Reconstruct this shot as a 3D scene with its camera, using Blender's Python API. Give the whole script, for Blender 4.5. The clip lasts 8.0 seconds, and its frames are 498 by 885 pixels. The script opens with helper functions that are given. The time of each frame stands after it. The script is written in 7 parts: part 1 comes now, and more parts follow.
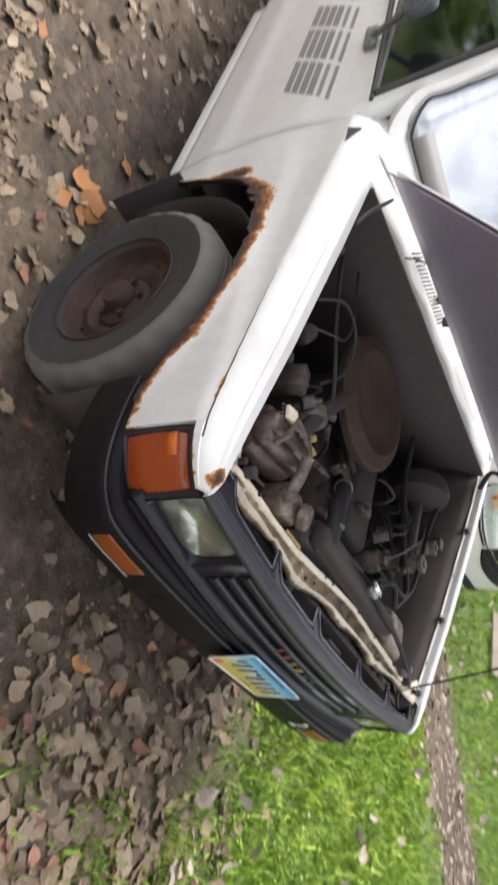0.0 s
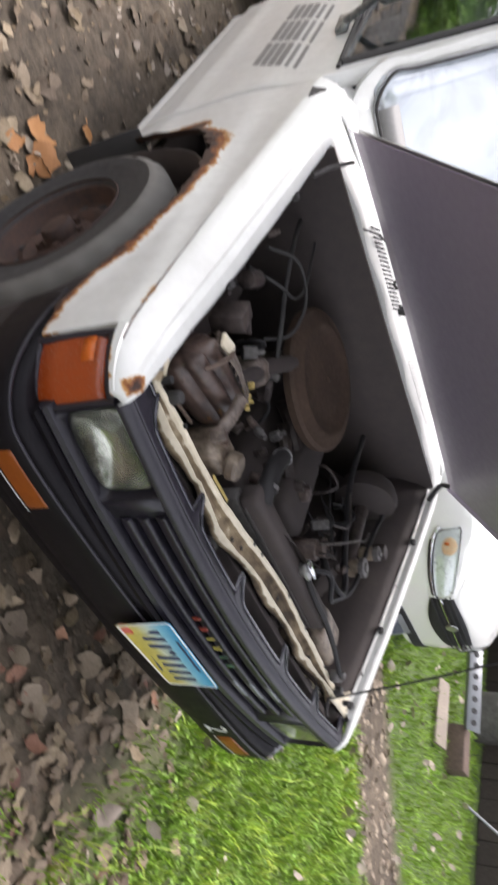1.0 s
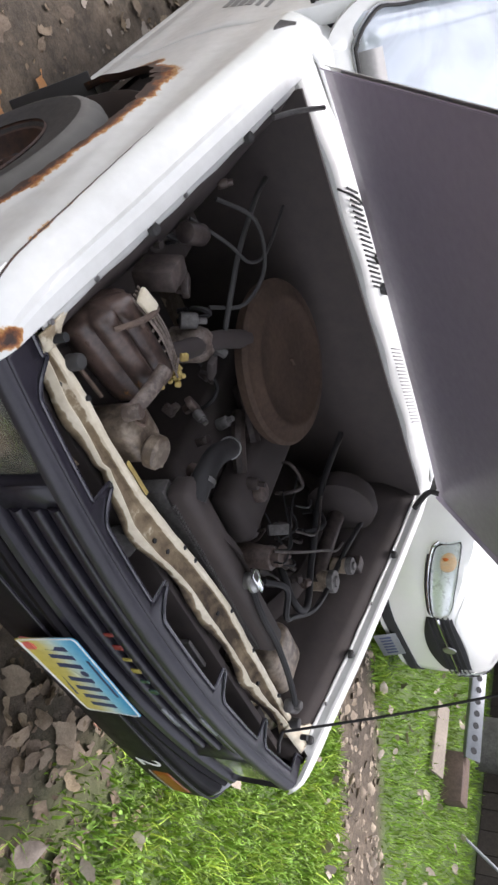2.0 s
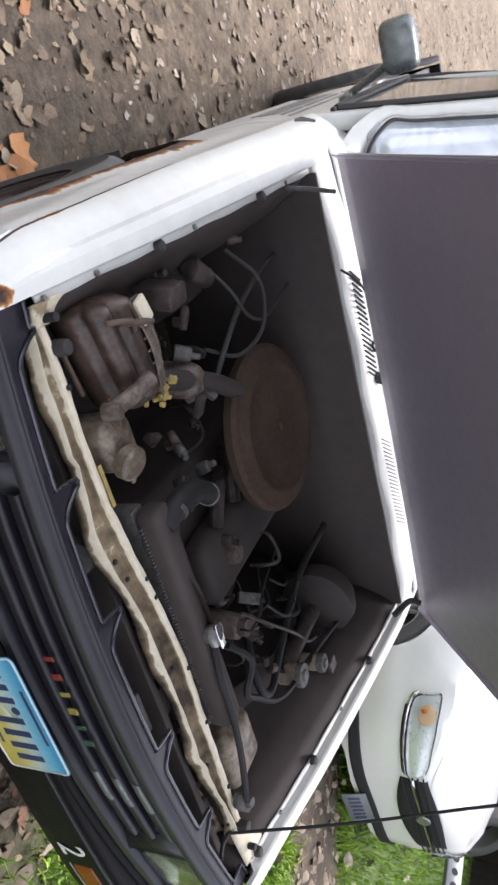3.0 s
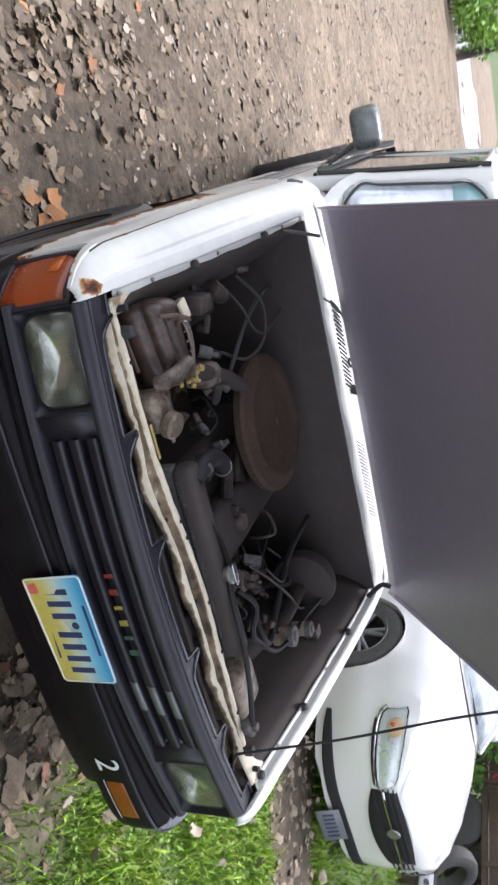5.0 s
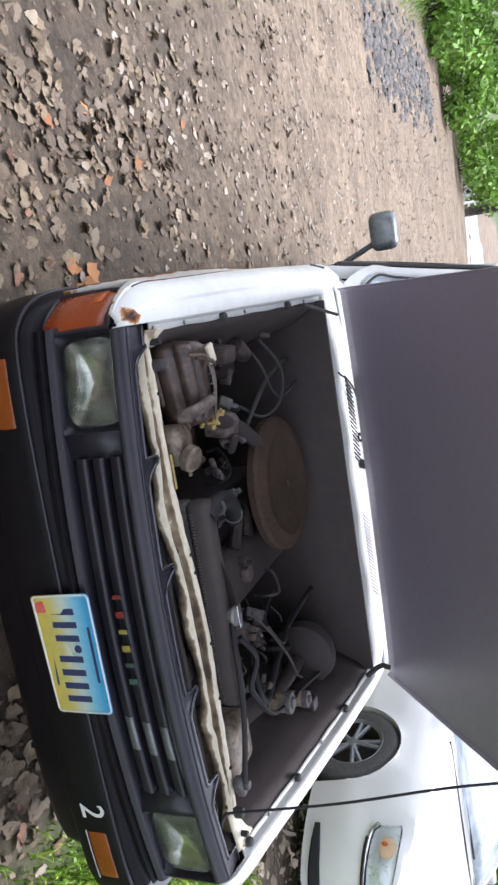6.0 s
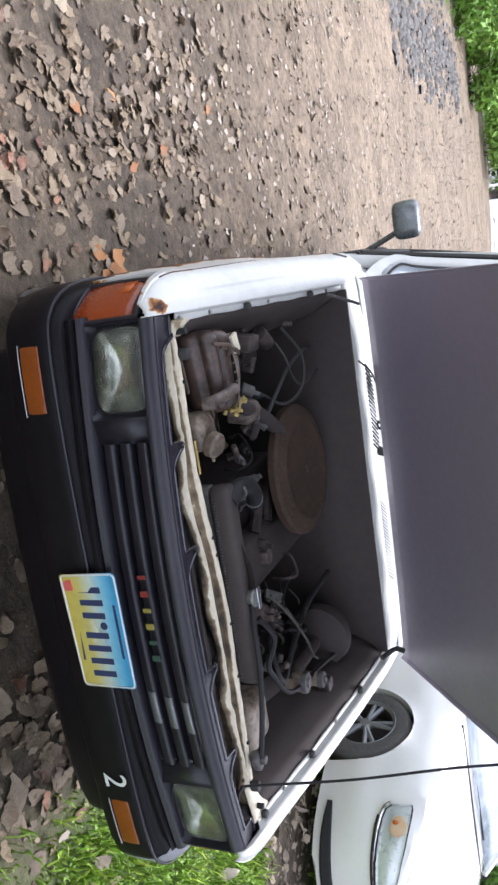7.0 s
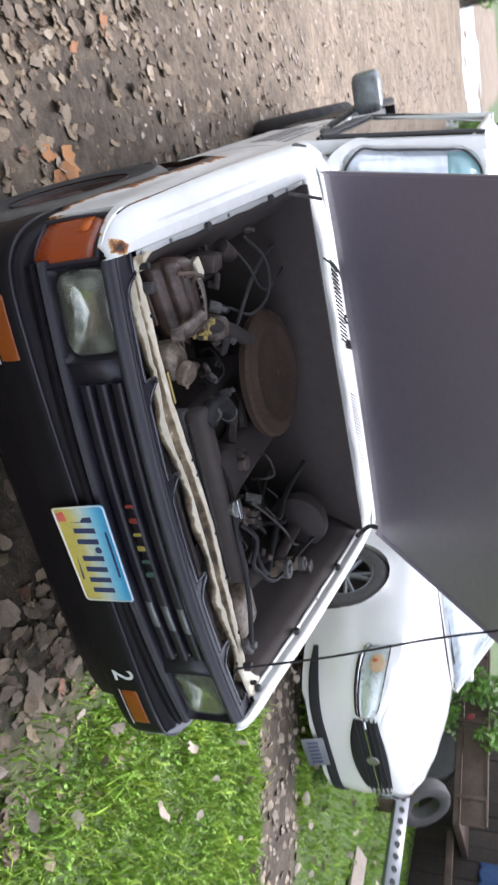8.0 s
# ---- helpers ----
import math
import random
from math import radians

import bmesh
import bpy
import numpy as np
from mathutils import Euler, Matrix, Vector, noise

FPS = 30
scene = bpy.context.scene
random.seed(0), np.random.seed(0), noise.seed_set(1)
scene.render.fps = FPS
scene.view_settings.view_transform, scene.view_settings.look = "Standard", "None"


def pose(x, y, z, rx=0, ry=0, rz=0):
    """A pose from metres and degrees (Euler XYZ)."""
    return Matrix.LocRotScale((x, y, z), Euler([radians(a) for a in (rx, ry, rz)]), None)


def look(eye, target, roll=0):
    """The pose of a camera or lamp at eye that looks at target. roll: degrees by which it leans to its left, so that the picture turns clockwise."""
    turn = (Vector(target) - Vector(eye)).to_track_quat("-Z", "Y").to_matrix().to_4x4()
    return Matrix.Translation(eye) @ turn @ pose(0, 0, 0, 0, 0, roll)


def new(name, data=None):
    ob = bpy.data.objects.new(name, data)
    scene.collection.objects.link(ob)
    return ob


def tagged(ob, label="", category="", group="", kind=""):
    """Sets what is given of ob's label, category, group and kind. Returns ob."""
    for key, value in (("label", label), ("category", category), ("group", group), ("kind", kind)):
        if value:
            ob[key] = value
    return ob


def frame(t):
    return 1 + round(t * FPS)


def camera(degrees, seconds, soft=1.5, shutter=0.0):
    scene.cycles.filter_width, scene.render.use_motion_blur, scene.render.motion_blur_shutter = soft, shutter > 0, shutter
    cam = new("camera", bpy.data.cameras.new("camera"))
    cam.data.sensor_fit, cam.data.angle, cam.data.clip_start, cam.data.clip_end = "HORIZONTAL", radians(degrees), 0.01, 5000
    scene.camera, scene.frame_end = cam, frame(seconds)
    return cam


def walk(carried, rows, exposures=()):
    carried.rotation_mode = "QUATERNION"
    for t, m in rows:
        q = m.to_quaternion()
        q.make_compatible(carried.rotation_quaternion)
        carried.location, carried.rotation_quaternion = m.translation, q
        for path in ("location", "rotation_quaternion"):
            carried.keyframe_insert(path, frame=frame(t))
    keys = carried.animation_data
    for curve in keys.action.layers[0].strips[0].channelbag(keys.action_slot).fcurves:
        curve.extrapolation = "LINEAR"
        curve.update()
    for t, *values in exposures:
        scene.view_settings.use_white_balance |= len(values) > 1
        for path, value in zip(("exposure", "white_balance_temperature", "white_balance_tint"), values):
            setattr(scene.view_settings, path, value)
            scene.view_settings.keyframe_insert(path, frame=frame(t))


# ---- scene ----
cam = camera(37.9, 8.0, soft=2.6, shutter=0.35)
EXPOSURE = 1.12
PATH = [
    (0, (-1.738, -0.66, 1.574), (-0.427, 0.49, 0.595), 84.1),
    (0.5, (-1.551, -0.769, 1.592), (-0.493, 0.642, 0.65), 78.6),
    (1, (-1.406, -0.778, 1.542), (-0.19, 0.55, 0.671), 85.7),
    (1.2, (-1.363, -0.716, 1.555), (-0.086, 0.572, 0.711), 89.1),
    (1.5, (-1.26, -0.625, 1.565), (-0.047, 0.732, 0.736), 87.3),
    (2, (-1.138, -0.577, 1.566), (0.042, 0.758, 0.658), 87.1),
    (2.2, (-1.09, -0.584, 1.567), (0.027, 0.818, 0.681), 86.2),
    (3.3, (-0.881, -0.728, 1.552), (-0.088, 0.884, 0.674), 87.8),
    (3.5, (-0.89, -0.758, 1.561), (-0.041, 0.838, 0.706), 87.8),
    (4, (-0.991, -0.926, 1.565), (-0.179, 0.693, 0.716), 86.7),
    (4.5, (-0.989, -1.043, 1.603), (-0.155, 0.542, 0.713), 88.3),
    (4.7, (-0.964, -1.092, 1.603), (-0.174, 0.549, 0.779), 86.7),
    (5.8, (-0.716, -1.261, 1.57), (-0.306, 0.545, 0.814), 85.7),
    (6, (-0.721, -1.294, 1.579), (-0.361, 0.532, 0.845), 85.2),
    (6.5, (-0.727, -1.339, 1.581), (-0.309, 0.463, 0.819), 86.9),
    (7, (-0.744, -1.341, 1.589), (-0.344, 0.456, 0.807), 86.6),
    (7.5, (-0.796, -1.324, 1.628), (-0.226, 0.424, 0.841), 88.3),
    (8, (-0.947, -1.339, 1.631), (-0.144, 0.338, 0.893), 87.6),
]
walk(cam, [(t, look(eye, target, roll)) for t, eye, target, roll in PATH], [(0.0, EXPOSURE + 0.13, 6650, 17), (2.2, EXPOSURE + 0.06, 6330, 17), (4.5, EXPOSURE + 0.04, 6200, 17), (6.0, EXPOSURE + 0.08, 5980, 17), (8.0, EXPOSURE + 0.14, 5950, 17)])

# ---- daylight: a bright, thinly overcast sky ----
world = bpy.data.worlds.new("sky")
scene.world = world
world.use_nodes = True
wn, wl = world.node_tree.nodes, world.node_tree.links
sky = wn.new("ShaderNodeTexSky")
sky.sky_type = "NISHITA"
sky.sun_disc = False
sky.sun_elevation, sky.sun_rotation = radians(60), radians(14)
sky.air_density, sky.dust_density, sky.ozone_density = 1.0, 4.0, 1.0
soft_sky = wn.new("ShaderNodeHueSaturation")
soft_sky.inputs["Saturation"].default_value = 0.45
wl.new(sky.outputs["Color"], soft_sky.inputs["Color"])
# thin bright cloud over the blue
cloud = wn.new("ShaderNodeMix")
cloud.data_type = "RGBA"
puffs = wn.new("ShaderNodeTexNoise")
puffs.inputs["Scale"].default_value, puffs.inputs["Detail"].default_value = 3.2, 6.0
spread = wn.new("ShaderNodeMapRange")
spread.inputs["From Min"].default_value, spread.inputs["From Max"].default_value = 0.42, 0.58
spread.inputs["To Min"].default_value, spread.inputs["To Max"].default_value = 0.12, 1.0
wl.new(wn.new("ShaderNodeTexCoord").outputs["Generated"], puffs.inputs["Vector"])
wl.new(puffs.outputs["Fac"], spread.inputs["Value"])
wl.new(spread.outputs["Result"], cloud.inputs["Factor"])
cloud.inputs[7].default_value = (6.2, 6.5, 6.9, 1)
wl.new(soft_sky.outputs["Color"], cloud.inputs[6])
wl.new(cloud.outputs[2], wn["Background"].inputs["Color"])
wn["Background"].inputs["Strength"].default_value = 0.15
sun = new("sun", bpy.data.lights.new("sun", "SUN"))
sun.data.energy, sun.data.angle, sun.data.color = 1.5, radians(22), (1.0, 0.975, 0.94)
sun.matrix_world = look((2.4, 9.7, 17.3), (0, 0, 0))


# ---- materials ----
def node(nt, kind, **values):
    n = nt.nodes.new(kind)
    for key, value in values.items():
        n.inputs[key].default_value = value
    return n


def surf(name, col, col2=None, rough=0.5, metal=0.0, scale=6.0, fine=70.0, mix=0.5, bump=0.15, depth=0.002, coat=0.0, trans=0.0, island=0.0, spec=0.5, per_object=0.0, rough_var=0.15):
    """A surface with two scales of variation and a fine relief."""
    m = bpy.data.materials.new(name)
    m.use_nodes = True
    nt = m.node_tree
    b = nt.nodes["Principled BSDF"]
    L = nt.links.new
    tc = nt.nodes.new("ShaderNodeTexCoord")
    big = node(nt, "ShaderNodeTexNoise", Scale=scale, Detail=5.0, Roughness=0.6)
    small = node(nt, "ShaderNodeTexNoise", Scale=fine, Detail=4.0, Roughness=0.65)
    L(tc.outputs["Object"], big.inputs["Vector"])
    L(tc.outputs["Object"], small.inputs["Vector"])
    add = nt.nodes.new("ShaderNodeMath")
    add.operation = "MULTIPLY_ADD"
    add.inputs[1].default_value = 0.5
    L(small.outputs["Fac"], add.inputs[0])
    half = nt.nodes.new("ShaderNodeMath")
    half.operation = "MULTIPLY"
    half.inputs[1].default_value = 0.5
    L(big.outputs["Fac"], half.inputs[0])
    L(half.outputs[0], add.inputs[2])
    ramp = node(nt, "ShaderNodeMapRange")
    ramp.inputs["From Min"].default_value, ramp.inputs["From Max"].default_value = 0.5 - 0.3 * (1.2 - mix), 0.5 + 0.3 * (1.2 - mix)
    L(add.outputs[0], ramp.inputs["Value"])
    cm = nt.nodes.new("ShaderNodeMix")
    cm.data_type = "RGBA"
    cm.inputs[6].default_value = (*col, 1)
    cm.inputs[7].default_value = (*(col2 or [c * 0.6 for c in col]), 1)
    L(ramp.outputs["Result"], cm.inputs["Factor"])
    out = cm.outputs[2]
    if island or per_object:
        if island:
            src = nt.nodes.new("ShaderNodeNewGeometry").outputs["Random Per Island"]
        else:
            src = nt.nodes.new("ShaderNodeObjectInfo").outputs["Random"]
        amount = island or per_object
        hs = nt.nodes.new("ShaderNodeHueSaturation")
        for inp, lo, hi in (("Value", 1 - amount, 1 + amount), ("Hue", 0.5 - 0.018 * amount, 0.5 + 0.018 * amount)):
            r = nt.nodes.new("ShaderNodeMapRange")
            r.inputs["To Min"].default_value, r.inputs["To Max"].default_value = lo, hi
            L(src, r.inputs["Value"])
            L(r.outputs["Result"], hs.inputs[inp])
        L(out, hs.inputs["Color"])
        out = hs.outputs["Color"]
    L(out, b.inputs["Base Color"])
    rr = nt.nodes.new("ShaderNodeMapRange")
    rr.inputs["To Min"].default_value, rr.inputs["To Max"].default_value = max(0.02, rough - rough_var), min(1.0, rough + rough_var)
    L(small.outputs["Fac"], rr.inputs["Value"])
    L(rr.outputs["Result"], b.inputs["Roughness"])
    b.inputs["Metallic"].default_value = metal
    b.inputs["Coat Weight"].default_value = coat
    b.inputs["Coat Roughness"].default_value = 0.08
    b.inputs["Transmission Weight"].default_value = trans
    b.inputs["Specular IOR Level"].default_value = spec
    if bump:
        bp = node(nt, "ShaderNodeBump", Strength=bump, Distance=depth)
        L(add.outputs[0], bp.inputs["Height"])
        L(bp.outputs["Normal"], b.inputs["Normal"])
    return m


def worn(m, attribute, colours, noise_scale=45.0, spread=0.55, rough=0.9):
    """Lays rust over a material where the mesh attribute says that the metal is worn."""
    nt = m.node_tree
    L = nt.links.new
    b = nt.nodes["Principled BSDF"]
    at = nt.nodes.new("ShaderNodeAttribute")
    at.attribute_name = attribute
    tc = nt.nodes.new("ShaderNodeTexCoord")
    n1 = node(nt, "ShaderNodeTexNoise", Scale=noise_scale, Detail=6.0, Roughness=0.7)
    L(tc.outputs["Object"], n1.inputs["Vector"])
    s = nt.nodes.new("ShaderNodeMath")
    s.operation = "MULTIPLY_ADD"
    s.inputs[1].default_value, s.inputs[2].default_value = spread * 2, -spread
    L(n1.outputs["Fac"], s.inputs[0])
    a = nt.nodes.new("ShaderNodeMath")
    L(s.outputs[0], a.inputs[0])
    L(at.outputs["Fac"], a.inputs[1])
    rp = nt.nodes.new("ShaderNodeValToRGB")
    rp.color_ramp.elements[0].position, rp.color_ramp.elements[0].color = 0.42, (0, 0, 0, 1)
    rp.color_ramp.elements[1].position, rp.color_ramp.elements[1].color = 0.52, (1, 1, 1, 1)
    L(a.outputs[0], rp.inputs["Fac"])
    tone = nt.nodes.new("ShaderNodeValToRGB")
    els = tone.color_ramp.elements
    els[0].position, els[0].color = 0.40, (*colours[0], 1)
    els[1].position, els[1].color = 1.05, (*colours[2], 1)
    e = els.new(0.7)
    e.color = (*colours[1], 1)
    L(a.outputs[0], tone.inputs["Fac"])
    mx = nt.nodes.new("ShaderNodeMix")
    mx.data_type = "RGBA"
    old = b.inputs["Base Color"].links[0].from_socket
    L(old, mx.inputs[6])
    L(tone.outputs["Color"], mx.inputs[7])
    L(rp.outputs["Color"], mx.inputs["Factor"])
    L(mx.outputs[2], b.inputs["Base Color"])
    mr = nt.nodes.new("ShaderNodeMix")
    oldr = b.inputs["Roughness"].links[0].from_socket
    L(oldr, mr.inputs[2])
    mr.inputs[3].default_value = rough
    L(rp.outputs["Color"], mr.inputs["Factor"])
    L(mr.outputs[0], b.inputs["Roughness"])
    return m


def glassy(name, col, rough=0.03, alpha_tint=1.0, ior=1.45):
    m = bpy.data.materials.new(name)
    m.use_nodes = True
    b = m.node_tree.nodes["Principled BSDF"]
    b.inputs["Base Color"].default_value = (*col, 1)
    b.inputs["Roughness"].default_value = rough
    b.inputs["Transmission Weight"].default_value = alpha_tint
    b.inputs["IOR"].default_value = ior
    return m


RUST = ((0.58, 0.34, 0.12), (0.20, 0.066, 0.018), (0.035, 0.016, 0.010))
WHITE_PAINT = worn(surf("white_paint", (0.655, 0.655, 0.630), (0.53, 0.53, 0.50), rough=0.36, scale=3.5, fine=26, mix=0.45, bump=0.03, coat=0.25), "wear", RUST, 36, 0.8)
SEDAN_WHITE = surf("sedan_white", (0.79, 0.78, 0.75), (0.73, 0.72, 0.69), rough=0.22, scale=2, fine=30, mix=0.2, bump=0.01, coat=0.6)
# Base lifted and tinted lilac to carry the glare haze over the hood
UNDERSIDE = surf("hood_underside", (0.305, 0.256, 0.338), (0.258, 0.216, 0.288), rough=0.40, scale=3, fine=40, mix=0.2, bump=0.0)
BLACK_PLASTIC = surf("black_plastic", (0.012, 0.011, 0.016), (0.027, 0.024, 0.032), rough=0.36, scale=6, fine=90, mix=0.55, bump=0.12, depth=0.0006, spec=0.42)
BLACK_GLOSS = surf("glossy_black_plastic", (0.022, 0.021, 0.028), (0.036, 0.034, 0.044), rough=0.2, scale=7, fine=160, mix=0.3, bump=0.0, spec=0.8)
BUMPER_BLACK = surf("bumper_black", (0.0038, 0.0032, 0.0042), (0.012, 0.010, 0.012), rough=0.46, scale=4, fine=36, mix=0.55, bump=0.06, depth=0.001, spec=0.12)
BUMPER_END_GREY = surf("bumper_end_grey", (0.28, 0.28, 0.30), (0.18, 0.18, 0.20), rough=0.45, scale=9, fine=100)
RUBBER = surf("rubber", (0.022, 0.021, 0.021), (0.045, 0.042, 0.039), rough=0.75, scale=9, fine=90, bump=0.3)
TYRE_SIDE = surf("dusty_tyre", (0.105, 0.100, 0.096), (0.060, 0.057, 0.055), rough=0.85, scale=5, fine=60, mix=0.6, bump=0.35, depth=0.003)
TYRE_DUST = worn(surf("tyre_with_dusty_tread", (0.034, 0.031, 0.030), (0.020, 0.019, 0.019), rough=0.8, scale=5, fine=60, mix=0.6, bump=0.35, depth=0.003), "wear", ((0.080, 0.074, 0.066), (0.110, 0.102, 0.092), (0.13, 0.122, 0.11)), 30, 0.35)
RIM_RUST = surf("rusty_steel_rim", (0.024, 0.015, 0.013), (0.075, 0.039, 0.027), rough=0.75, metal=0.2, scale=12, fine=80, mix=0.8, bump=0.4)
GRIME = ((0.36, 0.285, 0.18), (0.19, 0.14, 0.085), (0.055, 0.038, 0.024))
CREAM = worn(surf("cream_primer", (0.78, 0.71, 0.56), (0.55, 0.47, 0.33), rough=0.42, scale=18, fine=60, mix=0.5, bump=0.07), "wear", GRIME, 24, 0.45)
BAY_DARK = surf("engine_grime", (0.040, 0.033, 0.032), (0.068, 0.055, 0.050), rough=0.7, scale=4, fine=30, mix=0.5, bump=0.15, depth=0.003, spec=0.25)
BAY_MID = surf("oily_dark_metal", (0.076, 0.059, 0.052), (0.026, 0.020, 0.019), rough=0.45, scale=13, fine=50, mix=0.85, bump=0.3, spec=0.3)
BAY_GREY = surf("dusty_grey_metal", (0.150, 0.142, 0.135), (0.060, 0.053, 0.050), rough=0.6, metal=0.3, scale=14, fine=90, mix=0.7, bump=0.3)
BAY_BROWN = surf("dusty_brown_plastic", (0.125, 0.092, 0.078), (0.050, 0.034, 0.028), rough=0.55, scale=12, fine=80, mix=0.9, bump=0.3)
DUST_BROWN = surf("dusty_pale_brown_metal", (0.200, 0.158, 0.132), (0.070, 0.050, 0.040), rough=0.5, scale=20, fine=60, mix=0.95, bump=0.3)
RUSTY_CASE = worn(surf("stained_brown_case", (0.105, 0.070, 0.056), (0.036, 0.024, 0.020), rough=0.33, scale=9, fine=36, mix=0.85, bump=0.2), "wear", ((0.34, 0.17, 0.05), (0.18, 0.075, 0.025), (0.06, 0.03, 0.018)), 40, 0.5)
AIR_LID = surf("air_cleaner_lid", (0.080, 0.052, 0.037), (0.044, 0.030, 0.023), rough=0.75, scale=7, fine=70, mix=0.7, bump=0.2, spec=0.15)
HOSE = surf("black_hose", (0.014, 0.013, 0.014), (0.028, 0.026, 0.026), rough=0.6, scale=20, fine=150, bump=0.2, spec=0.25)
TANK = surf("yellowed_tank", (0.26, 0.205, 0.150), (0.095, 0.070, 0.050), rough=0.45, scale=12, fine=50, mix=0.95)
STEEL = surf("dull_steel", (0.45, 0.45, 0.45), (0.28, 0.27, 0.26), rough=0.35, metal=0.9, scale=15, fine=90, mix=0.6)
CHROME = surf("chrome", (0.78, 0.79, 0.80), (0.6, 0.6, 0.62), rough=0.12, metal=1.0, scale=15, fine=90, mix=0.2, bump=0.02, rough_var=0.06)
MIRROR_GREY = surf("weathered_grey_mirror_shell", (0.25, 0.27, 0.27), (0.12, 0.13, 0.13), rough=0.28, metal=0.4, scale=11, fine=70, mix=0.6, bump=0.1)
ORANGE = surf("amber_lens", (0.34, 0.058, 0.007), (0.215, 0.034, 0.005), rough=0.25, scale=12, fine=140, mix=0.3, bump=0.12, coat=0.25)
# Darker amber copy: the shade on the bumper's markers is in its colour
SHADED_AMBER = surf("shaded_amber_lens", (0.25, 0.058, 0.003), (0.16, 0.036, 0.003), rough=0.35, scale=12, fine=140, mix=0.4, bump=0.12)
PEACH = surf("peach_signal", (0.88, 0.74, 0.56), (0.88, 0.50, 0.20), rough=0.3, scale=26, fine=60, mix=0.7, bump=0.05)
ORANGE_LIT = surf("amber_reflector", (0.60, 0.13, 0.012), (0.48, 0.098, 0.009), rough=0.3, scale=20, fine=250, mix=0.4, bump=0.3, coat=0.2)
LENS = glassy("clear_lens", (0.94, 0.955, 0.93), 0.05)
CLEAR = glassy("clear_plastic", (0.97, 0.98, 0.98), 0.04)
LAMP_SILVER = surf("lamp_silver", (0.74, 0.77, 0.76), (0.66, 0.69, 0.68), rough=0.3, metal=0.3, scale=6, fine=30, mix=0.3, bump=0.02)
REFLECTOR = surf("lamp_reflector", (0.56, 0.57, 0.51), (0.13, 0.135, 0.105), rough=0.20, metal=0.85, scale=8, fine=30, mix=0.75, bump=0.30, depth=0.010)
GLASS = glassy("window_glass", (0.42, 0.47, 0.50), 0.03, ior=1.30)
BAND_GLASS = glassy("tinted_band_glass", (0.36, 0.60, 0.62), 0.06, 0.55, 1.7)
# Pale base and high IOR stand in for the sky's bright reflection
SKY_PALE_GLASS = glassy("sky_pale_windshield_glass", (0.56, 0.61, 0.66), 0.03, 0.42, 2.7)
# uneven dusty patches, their paleness standing in for the reflected cloudy sky
nt = SKY_PALE_GLASS.node_tree
tc, nz, rg = nt.nodes.new("ShaderNodeTexCoord"), nt.nodes.new("ShaderNodeTexNoise"), nt.nodes.new("ShaderNodeMapRange")
nz.inputs["Scale"].default_value, nz.inputs["Detail"].default_value, nz.inputs["Distortion"].default_value = 3.6, 5.0, 1.1
for k, value in enumerate((0.40, 0.66, 0.12, 0.62)):
    rg.inputs[k + 1].default_value = value
nt.links.new(tc.outputs["Object"], nz.inputs["Vector"])
nt.links.new(nz.outputs[0], rg.inputs[0])
nt.links.new(rg.outputs[0], nt.nodes["Principled BSDF"].inputs["Transmission Weight"])
CABIN = surf("cabin_dark", (0.035, 0.036, 0.038), (0.06, 0.06, 0.06), rough=0.8, scale=5, fine=60)
DECAL = surf("grey_decal", (0.17, 0.165, 0.16), (0.24, 0.235, 0.225), rough=0.5, scale=12, fine=90, mix=0.5, bump=0.0)
BLUE_INK = surf("dark_blue_ink", (0.02, 0.03, 0.09), (0.03, 0.04, 0.11), rough=0.45, bump=0)
RED_INK = surf("red_sticker", (0.50, 0.06, 0.05), (0.62, 0.16, 0.12), rough=0.5, bump=0)
RED_BADGE = surf("red_badge", (0.20, 0.016, 0.018), (0.14, 0.014, 0.014), rough=0.4, bump=0.05)
YELLOW_BADGE = surf("yellow_badge", (0.28, 0.23, 0.05), (0.20, 0.16, 0.03), rough=0.4, bump=0.05)
GREEN_BADGE = surf("dark_green_badge", (0.02, 0.055, 0.04), (0.03, 0.07, 0.05), rough=0.4, bump=0.05)
STICKER_WHITE = surf("white_sticker", (0.72, 0.72, 0.70), (0.55, 0.55, 0.52), rough=0.5, bump=0)
YELLOW = surf("yellow_crumple", (0.46, 0.35, 0.10), (0.26, 0.18, 0.07), rough=0.7, scale=20, fine=120, mix=0.7, bump=0.5)
# Black for dark parts and for the shade inside drawn holes and gaps
BLACK_PARTS_AND_SHADE = surf("black_parts_and_shade", (0.012, 0.012, 0.013), (0.018, 0.018, 0.018), rough=0.8, bump=0)
SHED_WOOD = surf("weathered_boards", (0.058, 0.046, 0.035), (0.028, 0.022, 0.018), rough=0.9, scale=3, fine=40, mix=0.6, bump=0.4, per_object=0.2)
SCRAP_BROWN = surf("rusty_scrap", (0.135, 0.090, 0.066), (0.065, 0.045, 0.036), rough=0.8, scale=6, fine=50, mix=0.7, bump=0.4)
RAIL_GREY = surf("galvanised_rail", (0.28, 0.29, 0.30), (0.18, 0.185, 0.195), rough=0.5, metal=0.5, scale=8, fine=70)
TARP = surf("blue_tarp", (0.035, 0.085, 0.20), (0.02, 0.05, 0.13), rough=0.5, scale=4, fine=30, bump=0.4, depth=0.01)
PLANK = surf("bleached_plank", (0.30, 0.25, 0.20), (0.18, 0.15, 0.12), rough=0.85, scale=4, fine=60, mix=0.7, bump=0.4)
BARK = surf("bark", (0.09, 0.07, 0.055), (0.045, 0.036, 0.03), rough=0.9, scale=7, fine=40, mix=0.8, bump=0.7, depth=0.02)
